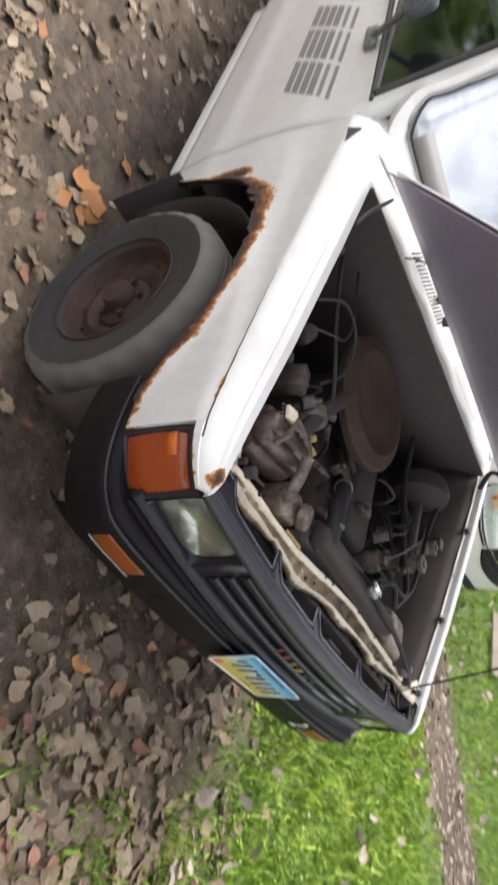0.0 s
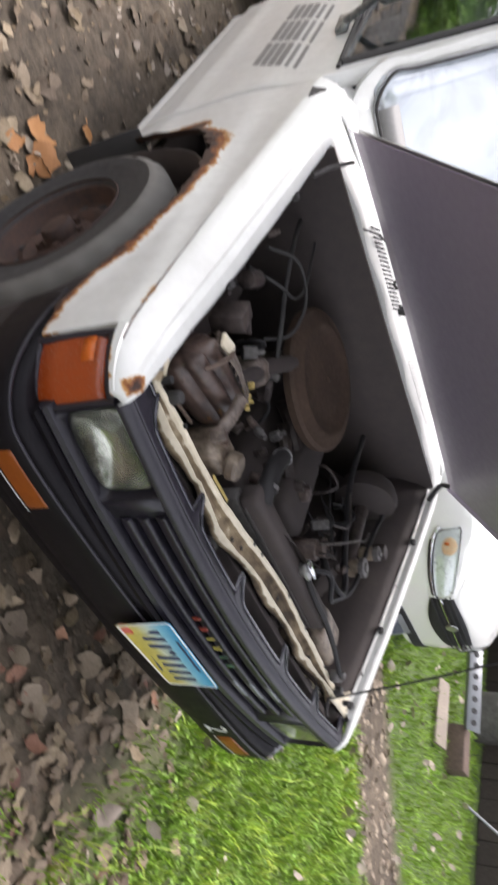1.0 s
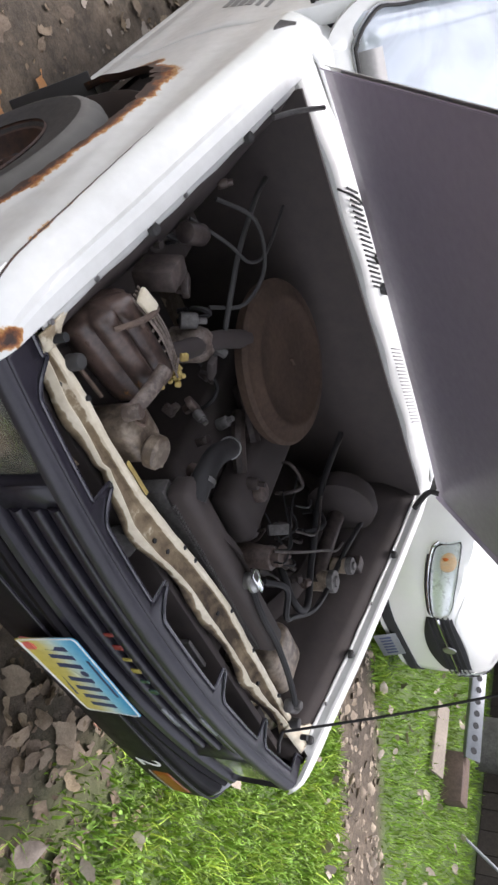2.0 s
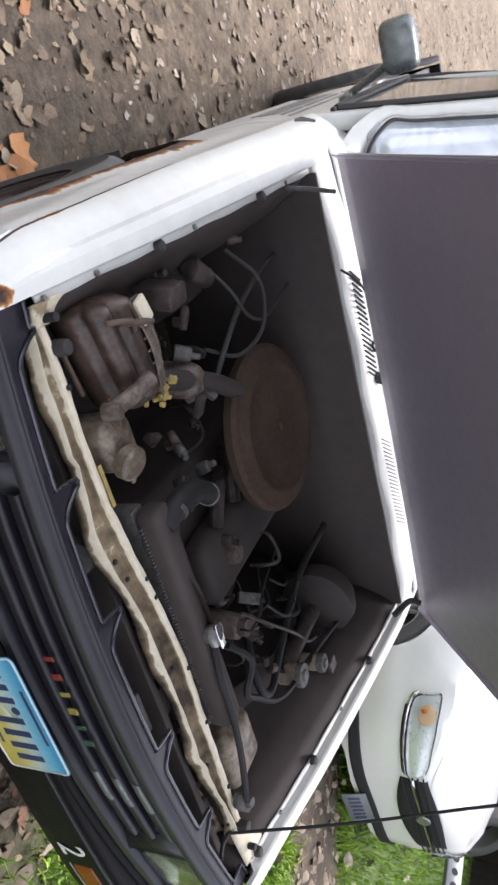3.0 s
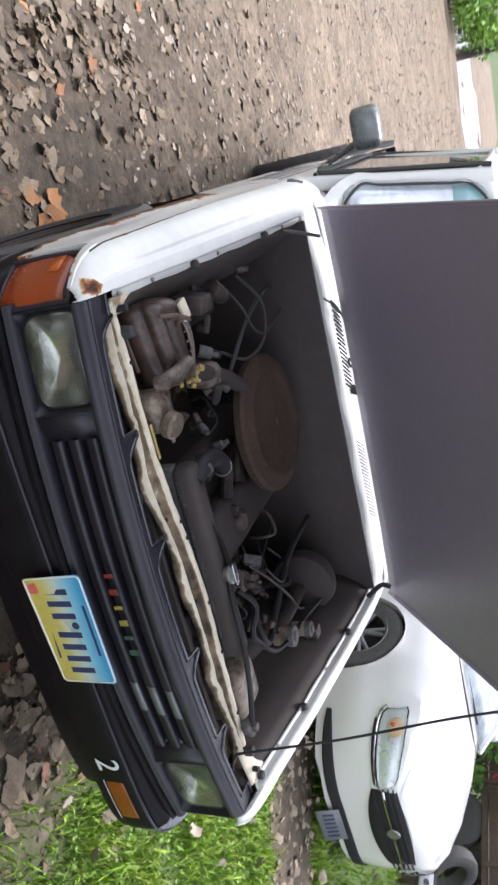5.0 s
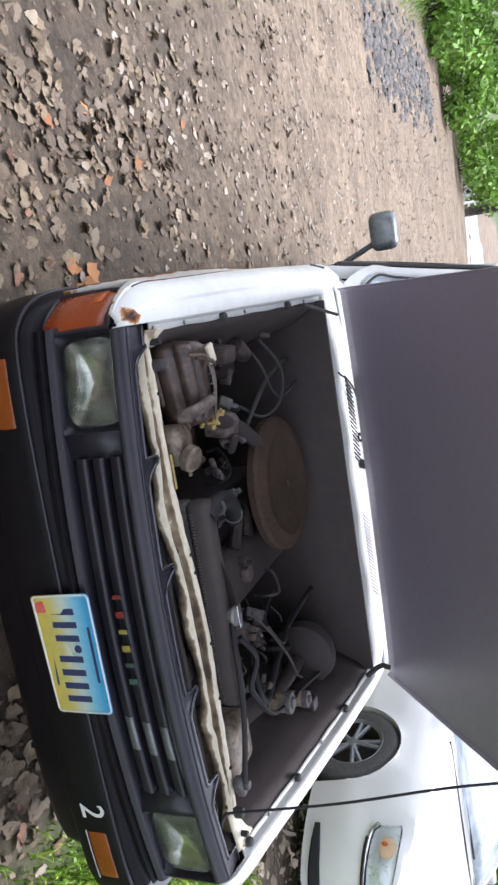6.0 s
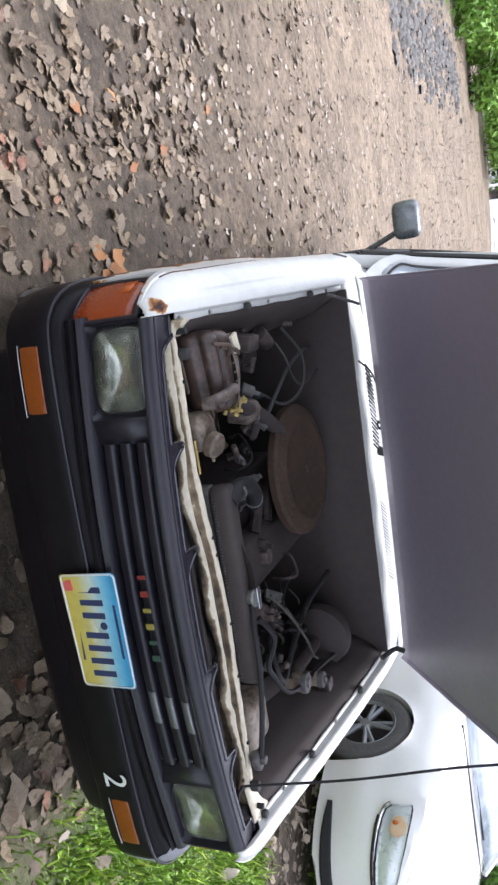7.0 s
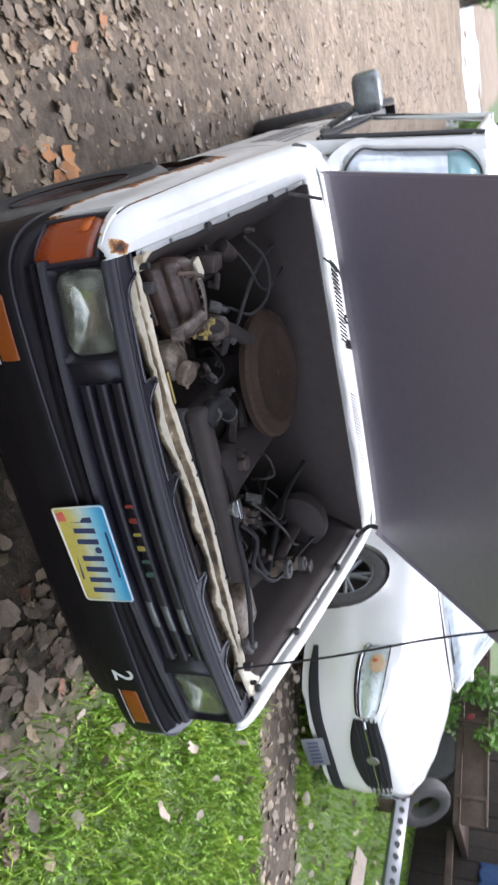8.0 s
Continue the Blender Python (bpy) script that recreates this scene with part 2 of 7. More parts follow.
LEAF_DRY = surf("dry_leaf", (0.258, 0.194, 0.128), (0.120, 0.085, 0.053), rough=0.75, scale=14, fine=160, mix=0.7, bump=0.4, island=0.45)
LEAF_RUSSET = surf("russet_leaf", (0.300, 0.150, 0.095), (0.130, 0.060, 0.038), rough=0.7, scale=14, fine=160, mix=0.7, bump=0.4, island=0.5)
LEAF_FLECK = surf("pale_leaf_flecks", (0.43, 0.365, 0.30), (0.27, 0.215, 0.165), rough=0.8, scale=14, fine=160, mix=0.6, bump=0.2, island=0.4)
LEAF_FAR = surf("trodden_leaf", (0.36, 0.295, 0.22), (0.22, 0.17, 0.12), rough=0.8, scale=14, fine=160, mix=0.6, bump=0.3, island=0.3)
LEAF_DRY_ONE = surf("dry_leaf_single", (0.266, 0.208, 0.145), (0.140, 0.105, 0.071), rough=0.75, scale=14, fine=160, mix=0.7, bump=0.4, per_object=0.34)
LEAF_ORANGE = surf("orange_leaf", (0.44, 0.20, 0.07), (0.30, 0.13, 0.05), rough=0.7, scale=18, fine=120, mix=0.6, bump=0.4, per_object=0.3)
GRASS_YELLOW = surf("yellow_green_blades", (0.47, 0.56, 0.06), (0.28, 0.42, 0.05), rough=0.6, scale=1.6, fine=12, mix=0.7, bump=0, island=0.4)
GRASS = surf("grass_blades", (0.270, 0.405, 0.040), (0.135, 0.245, 0.024), rough=0.6, scale=1.6, fine=12, mix=0.8, bump=0, island=0.5)
FOLIAGE = surf("foliage", (0.160, 0.300, 0.045), (0.075, 0.160, 0.028), rough=0.6, scale=0.6, fine=5, mix=0.7, bump=0, island=0.5)
BANK_LEAF = surf("bank_leaves", (0.250, 0.420, 0.060), (0.130, 0.250, 0.035), rough=0.6, scale=0.6, fine=5, mix=0.7, bump=0, island=0.5)
RUBBLE = surf("grey_rubble", (0.19, 0.18, 0.165), (0.10, 0.093, 0.083), rough=0.85, scale=6, fine=50, mix=0.7, island=0.35)
SCRAPS = surf("brown_scraps", (0.20, 0.145, 0.092), (0.10, 0.068, 0.043), rough=0.85, scale=14, fine=120, island=0.5)
WEED = surf("broad_weed_leaves", (0.25, 0.40, 0.040), (0.12, 0.25, 0.026), rough=0.55, scale=4, fine=60, bump=0.2, island=0.3)
WET = surf("wet_mud", (0.16, 0.135, 0.105), (0.10, 0.085, 0.07), rough=0.10, scale=0.8, fine=5, mix=0.5, bump=0.15, depth=0.02, spec=0.8, rough_var=0.06)
PEBBLE = surf("pebbles", (0.27, 0.232, 0.185), (0.17, 0.142, 0.110), rough=0.85, scale=20, fine=120, island=0.4)


def plate_paint():
    """Printed plate: blue band at the top, pale in the middle, yellow at the foot."""
    m = surf("plate_paint", (1, 1, 1), (0.8, 0.8, 0.8), rough=0.4, scale=14, fine=60, mix=0.5, bump=0.05)
    nt = m.node_tree
    L = nt.links.new
    b = nt.nodes["Principled BSDF"]
    tc = nt.nodes.new("ShaderNodeTexCoord")
    sep = nt.nodes.new("ShaderNodeSeparateXYZ")
    L(tc.outputs["Object"], sep.inputs[0])
    mr = nt.nodes.new("ShaderNodeMapRange")
    mr.inputs["From Min"].default_value, mr.inputs["From Max"].default_value = -0.076, 0.076
    L(sep.outputs["Z"], mr.inputs["Value"])
    rp = nt.nodes.new("ShaderNodeValToRGB")
    els = rp.color_ramp.elements
    els[0].position, els[0].color = 0.05, (0.50, 0.40, 0.06, 1)
    els[1].position, els[1].color = 0.90, (0.055, 0.34, 0.60, 1)
    for p, c in ((0.3, (0.55, 0.48, 0.14, 1)), (0.52, (0.52, 0.60, 0.52, 1)), (0.72, (0.20, 0.50, 0.66, 1))):
        els.new(p).color = c
    L(mr.outputs["Result"], rp.inputs["Fac"])
    mx = nt.nodes.new("ShaderNodeMix")
    mx.data_type, mx.blend_type = "RGBA", "MULTIPLY"
    mx.inputs["Factor"].default_value = 1.0
    L(rp.outputs["Color"], mx.inputs[6])
    L(b.inputs["Base Color"].links[0].from_socket, mx.inputs[7])
    L(mx.outputs[2], b.inputs["Base Color"])
    return m


PLATE = plate_paint()


def earth():
    """Trodden dirt with stains and grit; soil and turf under the grass, by the mesh attribute."""
    m = surf("trodden_dirt", (0.186, 0.142, 0.096), (0.082, 0.060, 0.039), rough=0.9, scale=1.3, fine=22, mix=0.75, bump=0.8, depth=0.02)
    nt = m.node_tree
    L = nt.links.new
    b = nt.nodes["Principled BSDF"]
    at = nt.nodes.new("ShaderNodeAttribute")
    at.attribute_name = "turf"
    tc = nt.nodes.new("ShaderNodeTexCoord")
    grit = node(nt, "ShaderNodeTexNoise", Scale=160.0, Detail=5.0, Roughness=0.75)
    L(tc.outputs["Object"], grit.inputs["Vector"])
    g = nt.nodes.new("ShaderNodeMapRange")
    g.inputs["From Min"].default_value, g.inputs["From Max"].default_value = 0.3, 0.7
    g.inputs["To Min"].default_value, g.inputs["To Max"].default_value = 0.6, 1.4
    L(grit.outputs["Fac"], g.inputs["Value"])
    mul = nt.nodes.new("ShaderNodeMix")
    mul.data_type, mul.blend_type = "RGBA", "MULTIPLY"
    mul.inputs["Factor"].default_value = 1.0
    L(b.inputs["Base Color"].links[0].from_socket, mul.inputs[6])
    L(g.outputs["Result"], mul.inputs[7])
    streaks = node(nt, "ShaderNodeTexNoise", Scale=7.0, Detail=7.0, Roughness=0.72)
    L(tc.outputs["Object"], streaks.inputs["Vector"])
    clods = nt.nodes.new("ShaderNodeMapRange")
    for k, value in enumerate((0.34, 0.66, 0.62, 1.42)):
        clods.inputs[k + 1].default_value = value
    L(streaks.outputs["Fac"], clods.inputs["Value"])
    crumbs = nt.nodes.new("ShaderNodeMix")
    crumbs.data_type, crumbs.blend_type = "RGBA", "MULTIPLY"
    crumbs.inputs["Factor"].default_value = 1.0
    L(mul.outputs[2], crumbs.inputs[6])
    L(clods.outputs["Result"], crumbs.inputs[7])
    mul = crumbs
    relief = node(nt, "ShaderNodeBump", Strength=0.7, Distance=0.03)
    L(streaks.outputs["Fac"], relief.inputs["Height"])
    L(b.inputs["Normal"].links[0].from_socket, relief.inputs["Normal"])
    L(relief.outputs["Normal"], b.inputs["Normal"])
    # Near dirt darkened for shade, far dirt lightened; noise adds damp patches
    dry = nt.nodes.new("ShaderNodeAttribute")
    dry.attribute_name = "dry"
    patch = node(nt, "ShaderNodeTexNoise", Scale=0.9, Detail=6.0, Roughness=0.65)
    L(tc.outputs["Object"], patch.inputs["Vector"])
    mixed = nt.nodes.new("ShaderNodeMath")
    L(patch.outputs["Fac"], mixed.inputs[0])
    L(dry.outputs["Fac"], mixed.inputs[1])
    damp_and_shade = nt.nodes.new("ShaderNodeMapRange")
    damp_and_shade.inputs["From Min"].default_value, damp_and_shade.inputs["From Max"].default_value = 0.40, 1.35
    damp_and_shade.inputs["To Min"].default_value, damp_and_shade.inputs["To Max"].default_value = 0.47, 1.74
    L(mixed.outputs[0], damp_and_shade.inputs["Value"])
    toned = nt.nodes.new("ShaderNodeMix")
    toned.data_type, toned.blend_type = "RGBA", "MULTIPLY"
    toned.inputs["Factor"].default_value = 1.0
    L(mul.outputs[2], toned.inputs[6])
    L(damp_and_shade.outputs["Result"], toned.inputs[7])
    mul = toned
    turf = nt.nodes.new("ShaderNodeMix")
    turf.data_type = "RGBA"
    turf.inputs[7].default_value = (0.075, 0.115, 0.026, 1)
    L(at.outputs["Fac"], turf.inputs["Factor"])
    L(mul.outputs[2], turf.inputs[6])
    L(turf.outputs[2], b.inputs["Base Color"])
    return m


EARTH = earth()


# ---- mesh tools ----
def finish(bm, sharp=38):
    bmesh.ops.recalc_face_normals(bm, faces=bm.faces[:])
    for f in bm.faces:
        f.smooth = True
    limit = radians(sharp)
    for e in bm.edges:
        if len(e.link_faces) == 2 and e.calc_face_angle(0) > limit:
            e.smooth = False


def part(name, bm, material, parent=None, label="", m=None, sharp=38, wear=None, keep=False):
    """Links a bmesh as one mesh object under a thing or a part."""
    if not keep:
        finish(bm, sharp)
    me = bpy.data.meshes.new(name)
    bm.to_mesh(me)
    bm.free()
    me.materials.append(material)
    if wear:
        at = me.attributes.new("wear", "FLOAT", "POINT")
        at.data.foreach_set("value", [wear(v.co) for v in me.vertices])
    ob = new(name, me)
    if parent:
        ob.parent = parent
    if m is not None:
        ob.matrix_basis = m
    if label:
        tagged(ob, label)
    return ob


def again(ob, parent, m, label=""):
    """The same mesh as another part."""
    o = new(ob.name.split(".")[0], ob.data)
    o.parent = parent
    o.matrix_basis = m
    if label:
        tagged(o, label)
    return o


def box(bm, c, s, bev=0.0, m=None, seg=2):
    mat = Matrix.Translation(c) @ (m or Matrix()) @ Matrix.Diagonal((*s, 1))
    r = bmesh.ops.create_cube(bm, size=1, matrix=mat)
    if bev:
        es = list({e for v in r["verts"] for e in v.link_edges})
        bmesh.ops.bevel(bm, geom=es, offset=bev, segments=seg, affect="EDGES", profile=0.5)
    return bm


def cyl(bm, p0, p1, r0, r1=None, seg=20, bev=0.0):
    p0, p1 = Vector(p0), Vector(p1)
    r1 = r0 if r1 is None else r1
    turn = (p1 - p0).to_track_quat("Z", "Y").to_matrix().to_4x4()
    r = bmesh.ops.create_cone(bm, cap_ends=True, segments=seg, radius1=r0, radius2=r1, depth=(p1 - p0).length, matrix=Matrix.Translation((p0 + p1) / 2) @ turn)
    if bev:
        es = [e for e in {e for v in r["verts"] for e in v.link_edges} if any(len(f.verts) > 4 for f in e.link_faces)]
        bmesh.ops.bevel(bm, geom=es, offset=bev, segments=2, affect="EDGES", profile=0.5)
    return bm


def smooth_path(pts, n=6):
    pts = [Vector(p) for p in pts]
    if len(pts) < 3:
        return pts
    ext = [2 * pts[0] - pts[1]] + pts + [2 * pts[-1] - pts[-2]]
    out = []
    for i in range(1, len(ext) - 2):
        a, b, c, d = ext[i - 1 : i + 3]
        for k in range(n):
            t = k / n
            out.append(0.5 * (2 * b + (c - a) * t + (2 * a - 5 * b + 4 * c - d) * t * t + (3 * b - a - 3 * c + d) * t**3))
    return out + [pts[-1]]


def tube(bm, pts, r, seg=8, n=6, taper=None):
    path = smooth_path(pts, n)
    rings = []
    for i, p in enumerate(path):
        d = (path[min(i + 1, len(path) - 1)] - path[max(i - 1, 0)]).normalized()
        q = d.to_track_quat("Z", "Y").to_matrix()
        rad = r if taper is None else r + (taper - r) * i / (len(path) - 1)
        rings.append([bm.verts.new(p + q @ Vector((rad * math.cos(a), rad * math.sin(a), 0))) for a in (2 * math.pi * k / seg for k in range(seg))])
    for a, b in zip(rings, rings[1:]):
        for k in range(seg):
            bm.faces.new((a[k], a[(k + 1) % seg], b[(k + 1) % seg], b[k]))
    bm.faces.new(rings[0][::-1])
    bm.faces.new(rings[-1])
    return bm


def loft(bm, rows, closed=False, caps=False):
    vs = [[bm.verts.new(p) for p in row] for row in rows]
    n = len(rows[0])
    for a, b in zip(vs, vs[1:]):
        for k in range(n if closed else n - 1):
            bm.faces.new((a[k], a[(k + 1) % n], b[(k + 1) % n], b[k]))
    if caps:
        bm.faces.new(vs[0][::-1])
        bm.faces.new(vs[-1])
    return bm


def lathe(bm, profile, m=None, seg=32, closed=False):
    """Turns a profile of (radius, height) round the local z axis."""
    m = m or Matrix()
    rows = [[m @ Vector((r * math.cos(a), r * math.sin(a), h)) for r, h in profile] for a in (2 * math.pi * k / seg for k in range(seg))]
    return loft(bm, rows + [rows[0]], closed=closed)


def weld(bm, d=1e-5):
    bmesh.ops.remove_doubles(bm, verts=bm.verts[:], dist=d)
    return bm


def sheet(ob, thick, offset=-1.0, toward=None):
    """Gives a sheet its thickness; toward: the point to whose side it grows."""
    mod = ob.modifiers.new("thickness", "SOLIDIFY")
    if toward is not None:
        facing = sum((Vector(toward) - p.center).dot(p.normal) * p.area for p in ob.data.polygons)
        offset = 1.0 if facing > 0 else -1.0
    mod.thickness, mod.offset = thick, offset
    return ob


def empty(name, label, category, m=None, group="", kind=""):
    ob = new(name)
    ob.empty_display_size = 0.1
    if m is not None:
        ob.matrix_basis = m
    return tagged(ob, label, category, group, kind)


def lerp(table, x):
    return float(np.interp(x, [p[0] for p in table], [p[1] for p in table]))


def bm_new():
    return bmesh.new()


# ---- ground ----
def bumps(x, y):
    v = Vector((x, y, 0))
    return noise.fractal(v * 0.7, 1.0, 2.0, 4) * 0.018 + noise.noise(v * 6.0) * 0.004


def turf_at(x, y):
    """How grassy the ground is: lawn beside the truck, a bare wheel rut across it, a dirt track on the other side."""
    n = noise.noise(Vector((x * 1.3, y * 1.3, 3.0))) * 0.35 + noise.noise(Vector((x * 5, y * 5, 8.0))) * 0.12
    lawn = (x - (0.62 + 0.25 * max(-2.0, min(0.0, y))) + n) / 0.5
    if y > 1.5:
        lawn = min(lawn, (x - 0.95 + n) / 0.3)
    rut = abs((x - 3.35) * 0.64 + (y - 1.28) * 0.77 + n * 0.3) - 0.33
    lawn = min(lawn, rut / 0.15)
    if y < -0.1 and x > -1.3:
        lawn = max(lawn, (noise.noise(Vector((x * 2.3, y * 2.3, 17.0))) - 0.10) * 2.0 * min(1.0, (-0.1 - y) * 3))
    verge = (-4.3 - 0.14 * (y - 6.0) - x + n * 2) / 0.8 if y > 4 else (-6.5 - x + n * 2) / 0.8
    far = min((y - 23.0 + n * 4) / 2.0, max(-3.6 - x, x - 3.0) + n)
    return max(0.0, min(1.0, max(lawn, verge, far)))


def ground_height(x, y):
    h = bumps(x, y) * min(1.0, max(0.15, (math.hypot(x + 0.8, y - 0.75)) / 0.6))
    d = math.hypot(x, y)
    if d > 40:
        h += (d - 40) * 0.004
    return h


def make_ground():
    n = 270
    u = np.linspace(-7.2, 7.2, n)
    axis = 0.55 * np.sinh(u)
    xs, ys = axis + 0.3, axis + 1.0
    verts = [(x, y, ground_height(x, y)) for y in ys for x in xs]
    faces = [(j * n + i, j * n + i + 1, (j + 1) * n + i + 1, (j + 1) * n + i) for j in range(n - 1) for i in range(n - 1)]
    me = bpy.data.meshes.new("ground")
    me.from_pydata(verts, [], faces)
    me.polygons.foreach_set("use_smooth", [True] * len(faces))
    me.materials.append(EARTH)
    at = me.attributes.new("turf", "FLOAT", "POINT")
    at.data.foreach_set("value", [turf_at(x, y) if abs(x) < 60 and abs(y) < 60 else 1.0 for x, y, _ in verts])
    # Far track lightened in colour, standing in for the open sky's light
    at = me.attributes.new("dry", "FLOAT", "POINT")
    at.data.foreach_set("value", [max(0.0, min(0.8, (y - 1.5) / 6.0 + (-1.0 - x) * 0.08)) for x, y, _ in verts])
    return tagged(new("ground", me), "brown trodden dirt track with stains, grit and a grassy verge", "ground", kind="structure")


make_ground()


def wet_patch():
    """A shallow film of rain water lying across the far end of the track."""
    rim = []
    for k in range(48):
        a = 2 * math.pi * k / 48
        grow = 1 + 0.22 * noise.noise(Vector((math.cos(a) * 2.2, math.sin(a) * 2.2, 5.0)))
        rim.append((-1.1 + 3.3 * grow * math.cos(a), 29.0 + 5.5 * grow * math.sin(a)))
    bm = bmesh.new()
    rows = []
    for f in (0.02, 0.3, 0.6, 0.85, 1.0):
        rows.append([(-1.1 + (x + 1.1) * f, 29.0 + (y - 29.0) * f, ground_height(-1.1 + (x + 1.1) * f, 29.0 + (y - 29.0) * f) + 0.016 * (1.05 - f)) for x, y in rim])
    loft(bm, rows, closed=True)
    ob = part("water", bm, WET, None)
    return tagged(ob, "shallow puddle reflecting the pale sky on the track", "puddle", kind="structure")

wet_patch()

# ---- pickup truck ----
truck = empty("pickup_truck", "old white pickup truck with rusty wheel arch and raised hood", "pickup truck", pose(-0.022, 0, 0, 0, 0, 0.4))

TOP = [(0.085, 0.748), (0.098, 0.758), (0.105, 0.772), (0.13, 0.786), (0.30, 0.818), (0.50, 0.860), (0.86, 0.922), (1.10, 0.958), (1.34, 0.976)]
ARCH = [(0.0, 0.744), (0.2249, 0.744), (0.225, 0.556), (0.33, 0.555), (0.45, 0.615), (0.56, 0.664), (0.65, 0.69), (0.74, 0.708), (0.85, 0.713), (0.97, 0.690), (1.06, 0.655), (1.12, 0.60), (1.155, 0.53), (1.19, 0.42), (1.24, 0.335), (1.28, 0.30), (1.34, 0.30)]
NOSE = [(0.085, 0.717), (0.10, 0.731), (0.13, 0.757), (0.16, 0.775), (0.20, 0.788), (0.25, 0.794), (0.35, 0.796), (0.60, 0.804), (0.75, 0.806)]
SIDE = [(0.25, -0.785), (0.30, -0.800), (0.44, -0.822), (0.48, -0.815), (0.62, -0.822), (0.74, -0.818), (0.79, -0.806)]


CREASE = [(0.09, 0.752), (0.20, 0.762), (0.30, 0.770), (0.45, 0.790), (0.80, 0.842), (1.20, 0.893), (1.34, 0.905)]


def crease(y):
    return min(lerp(CREASE, y), lerp(TOP, y) - 0.012)


def fender(side):
    """A front fender: sloped shoulder, crease, side with the wheel opening. side -1: the camera's side of the track."""
    stations = sorted({0.098, 0.103, 0.110, 0.118, 0.2245, 0.2255} | {round(0.13 + 0.0125 * k, 4) for k in range(97)})
    stations = [y for y in stations if y <= 1.336]
    rows = []
    for y in stations:
        zt = lerp(TOP, y)
        zc = crease(y)
        row = [(-0.680 - 0.0012 * math.sin(y * 40), zt - 0.024), (-0.694, zt - 0.023), (-0.698, zt - 0.005), (-0.702, zt)]
        row += [(-0.730, zt + 0.001), (-0.738, zt - 0.003 - 0.02 * (zt - zc)), (-0.745, zt - 0.002 - 0.05 * (zt - zc)), (-0.754, zt - 0.10 * (zt - zc)), (-0.775, zt - 0.36 * (zt - zc)), (-0.792, zt - 0.62 * (zt - zc)), (-0.804, zc + 0.10 * (zt - zc)), (-0.806, zc)]
        # shallow groove along the shoulder
        groove = 0.0045 * max(0.0, min(1.0, (y - 0.22) / 0.15)) * max(0.0, min(1.0, (1.15 - y) / 0.3))
        row[6] = (row[6][0], row[6][1] - groove)
        row[7] = (row[7][0], row[7][1] - 0.4 * groove)
        lo = lerp(ARCH, y)
        rag = (0.010 + 0.012 * math.exp(-(((y - 1.02) / 0.12) ** 2))) * noise.noise(Vector((y * 45, 1.5, 0))) + 0.007 * noise.noise(Vector((y * 130, 4.5, 0))) if side < 0 and 0.3 < y < 1.24 else 0
        lo += rag
        for k in range(1, 19):
            s = k / 18
            s = 1 - (1 - s) ** 1.5
            z = zc - s * (zc - lo)
            flare = 0.010 * max(0, 1 - (z - lo) / 0.05) if 0.3 < y < 1.26 else 0
            row.append((lerp(SIDE + [(0.90, -0.803)], z) - flare, z))
        row.append((row[-1][0] + 0.018, lo + 0.003))
        if y < 0.2:
            row[0], row[1] = (-0.7005, zt - 0.012), (-0.7008, zt - 0.008)
            row[2] = (-0.7012, zt - 0.004)
        pts = []
        for i, (x, z) in enumerate(row):
            if i > 3:
                x = -0.702 + (x + 0.702) * (lerp(NOSE, y) - 0.702) / (0.806 - 0.702)
            pts.append((x * -side, y, z))
        rows.append(pts)
    bm = loft(bm_new(), rows)

    def wear(co):
        x, y, z = abs(co.x), co.y, co.z
        if side > 0:
            return 0.12 if z < lerp(ARCH, y) + 0.03 else 0.0
        w = 0.0
        if 0.3 < y < 1.25:
            d = z - lerp(ARCH, y)
            if y > 1.13:
                d = min(d, abs(y - 1.16) * 0.8 + max(0, z - 0.6))
            if x > 0.78:
                broad = 0.034 + 0.026 * noise.noise(Vector((y * 9, 2.0, 0))) + 0.045 * math.exp(-(((y - 1.02) / 0.13) ** 2))
                w = max(w, 1.25 - d / broad)
        if 0.225 < y < 0.36 and z < 0.62:
            w = max(w, 0.95 - (z - 0.555) / 0.05 - abs(y - 0.31) * 4)
        w = max(w, 1.35 - math.hypot((x - 0.722) / 0.023, (y - 0.130) / 0.025))
        if y < 0.2 and z < 0.80:
            w = max(w, 0.50 - (z - 0.744) / 0.03 if x > 0.7 else 0.1)
        if 0.20 < y < 0.46 and 0.74 < z < 0.80:
            w = max(w, 0.70 - abs(z - crease(y)) / 0.012 - abs(y - 0.33) * 3)
        if y < 0.10 and z > 0.74:
            w = max(w, 0.36)
        return max(-0.4, w)

    ob = part("front_fender", bm, WHITE_PAINT, truck, "white fender with rust eating the wheel arch edge" if side < 0 else "white front fender with worn inner ledge", wear=wear, sharp=26)
    return sheet(ob, 0.003, toward=(0, 0.7, 0.3))


fender(-1)
fender(1)
# dark cracked paint along the front of the crease
crack = []
for k in range(24):
    y = 0.19 + 0.021 * k
    crack.append((-lerp(NOSE, y) - 0.0004, y, crease(y) + 0.0008 * math.sin(k * 2.1)))
part("crease_rust", tube(bm_new(), crack, 0.0022, 6, 2, 0.0004), RIM_RUST, truck, "thin rusty crack along the fender crease")

# bolts and rubber stops on the inner ledges
stop = lathe(bm_new(), [(0.0, 0.015), (0.008, 0.015), (0.012, 0.011), (0.013, 0.0), (0.0, 0.0)], seg=12)
stop_ob = None
for x, y in ((0.684, 0.50), (0.684, 0.87), (0.684, 0.23), (-0.684, 0.50), (-0.684, 0.87)):
    m = pose(x, y, lerp(TOP, y) - 0.0225)
    if stop_ob is None:
        stop_ob = part("rubber_stop", stop, RUBBER, truck, "black rubber hood stop", m)
    else:
        again(stop_ob, truck, m, "black rubber hood stop")
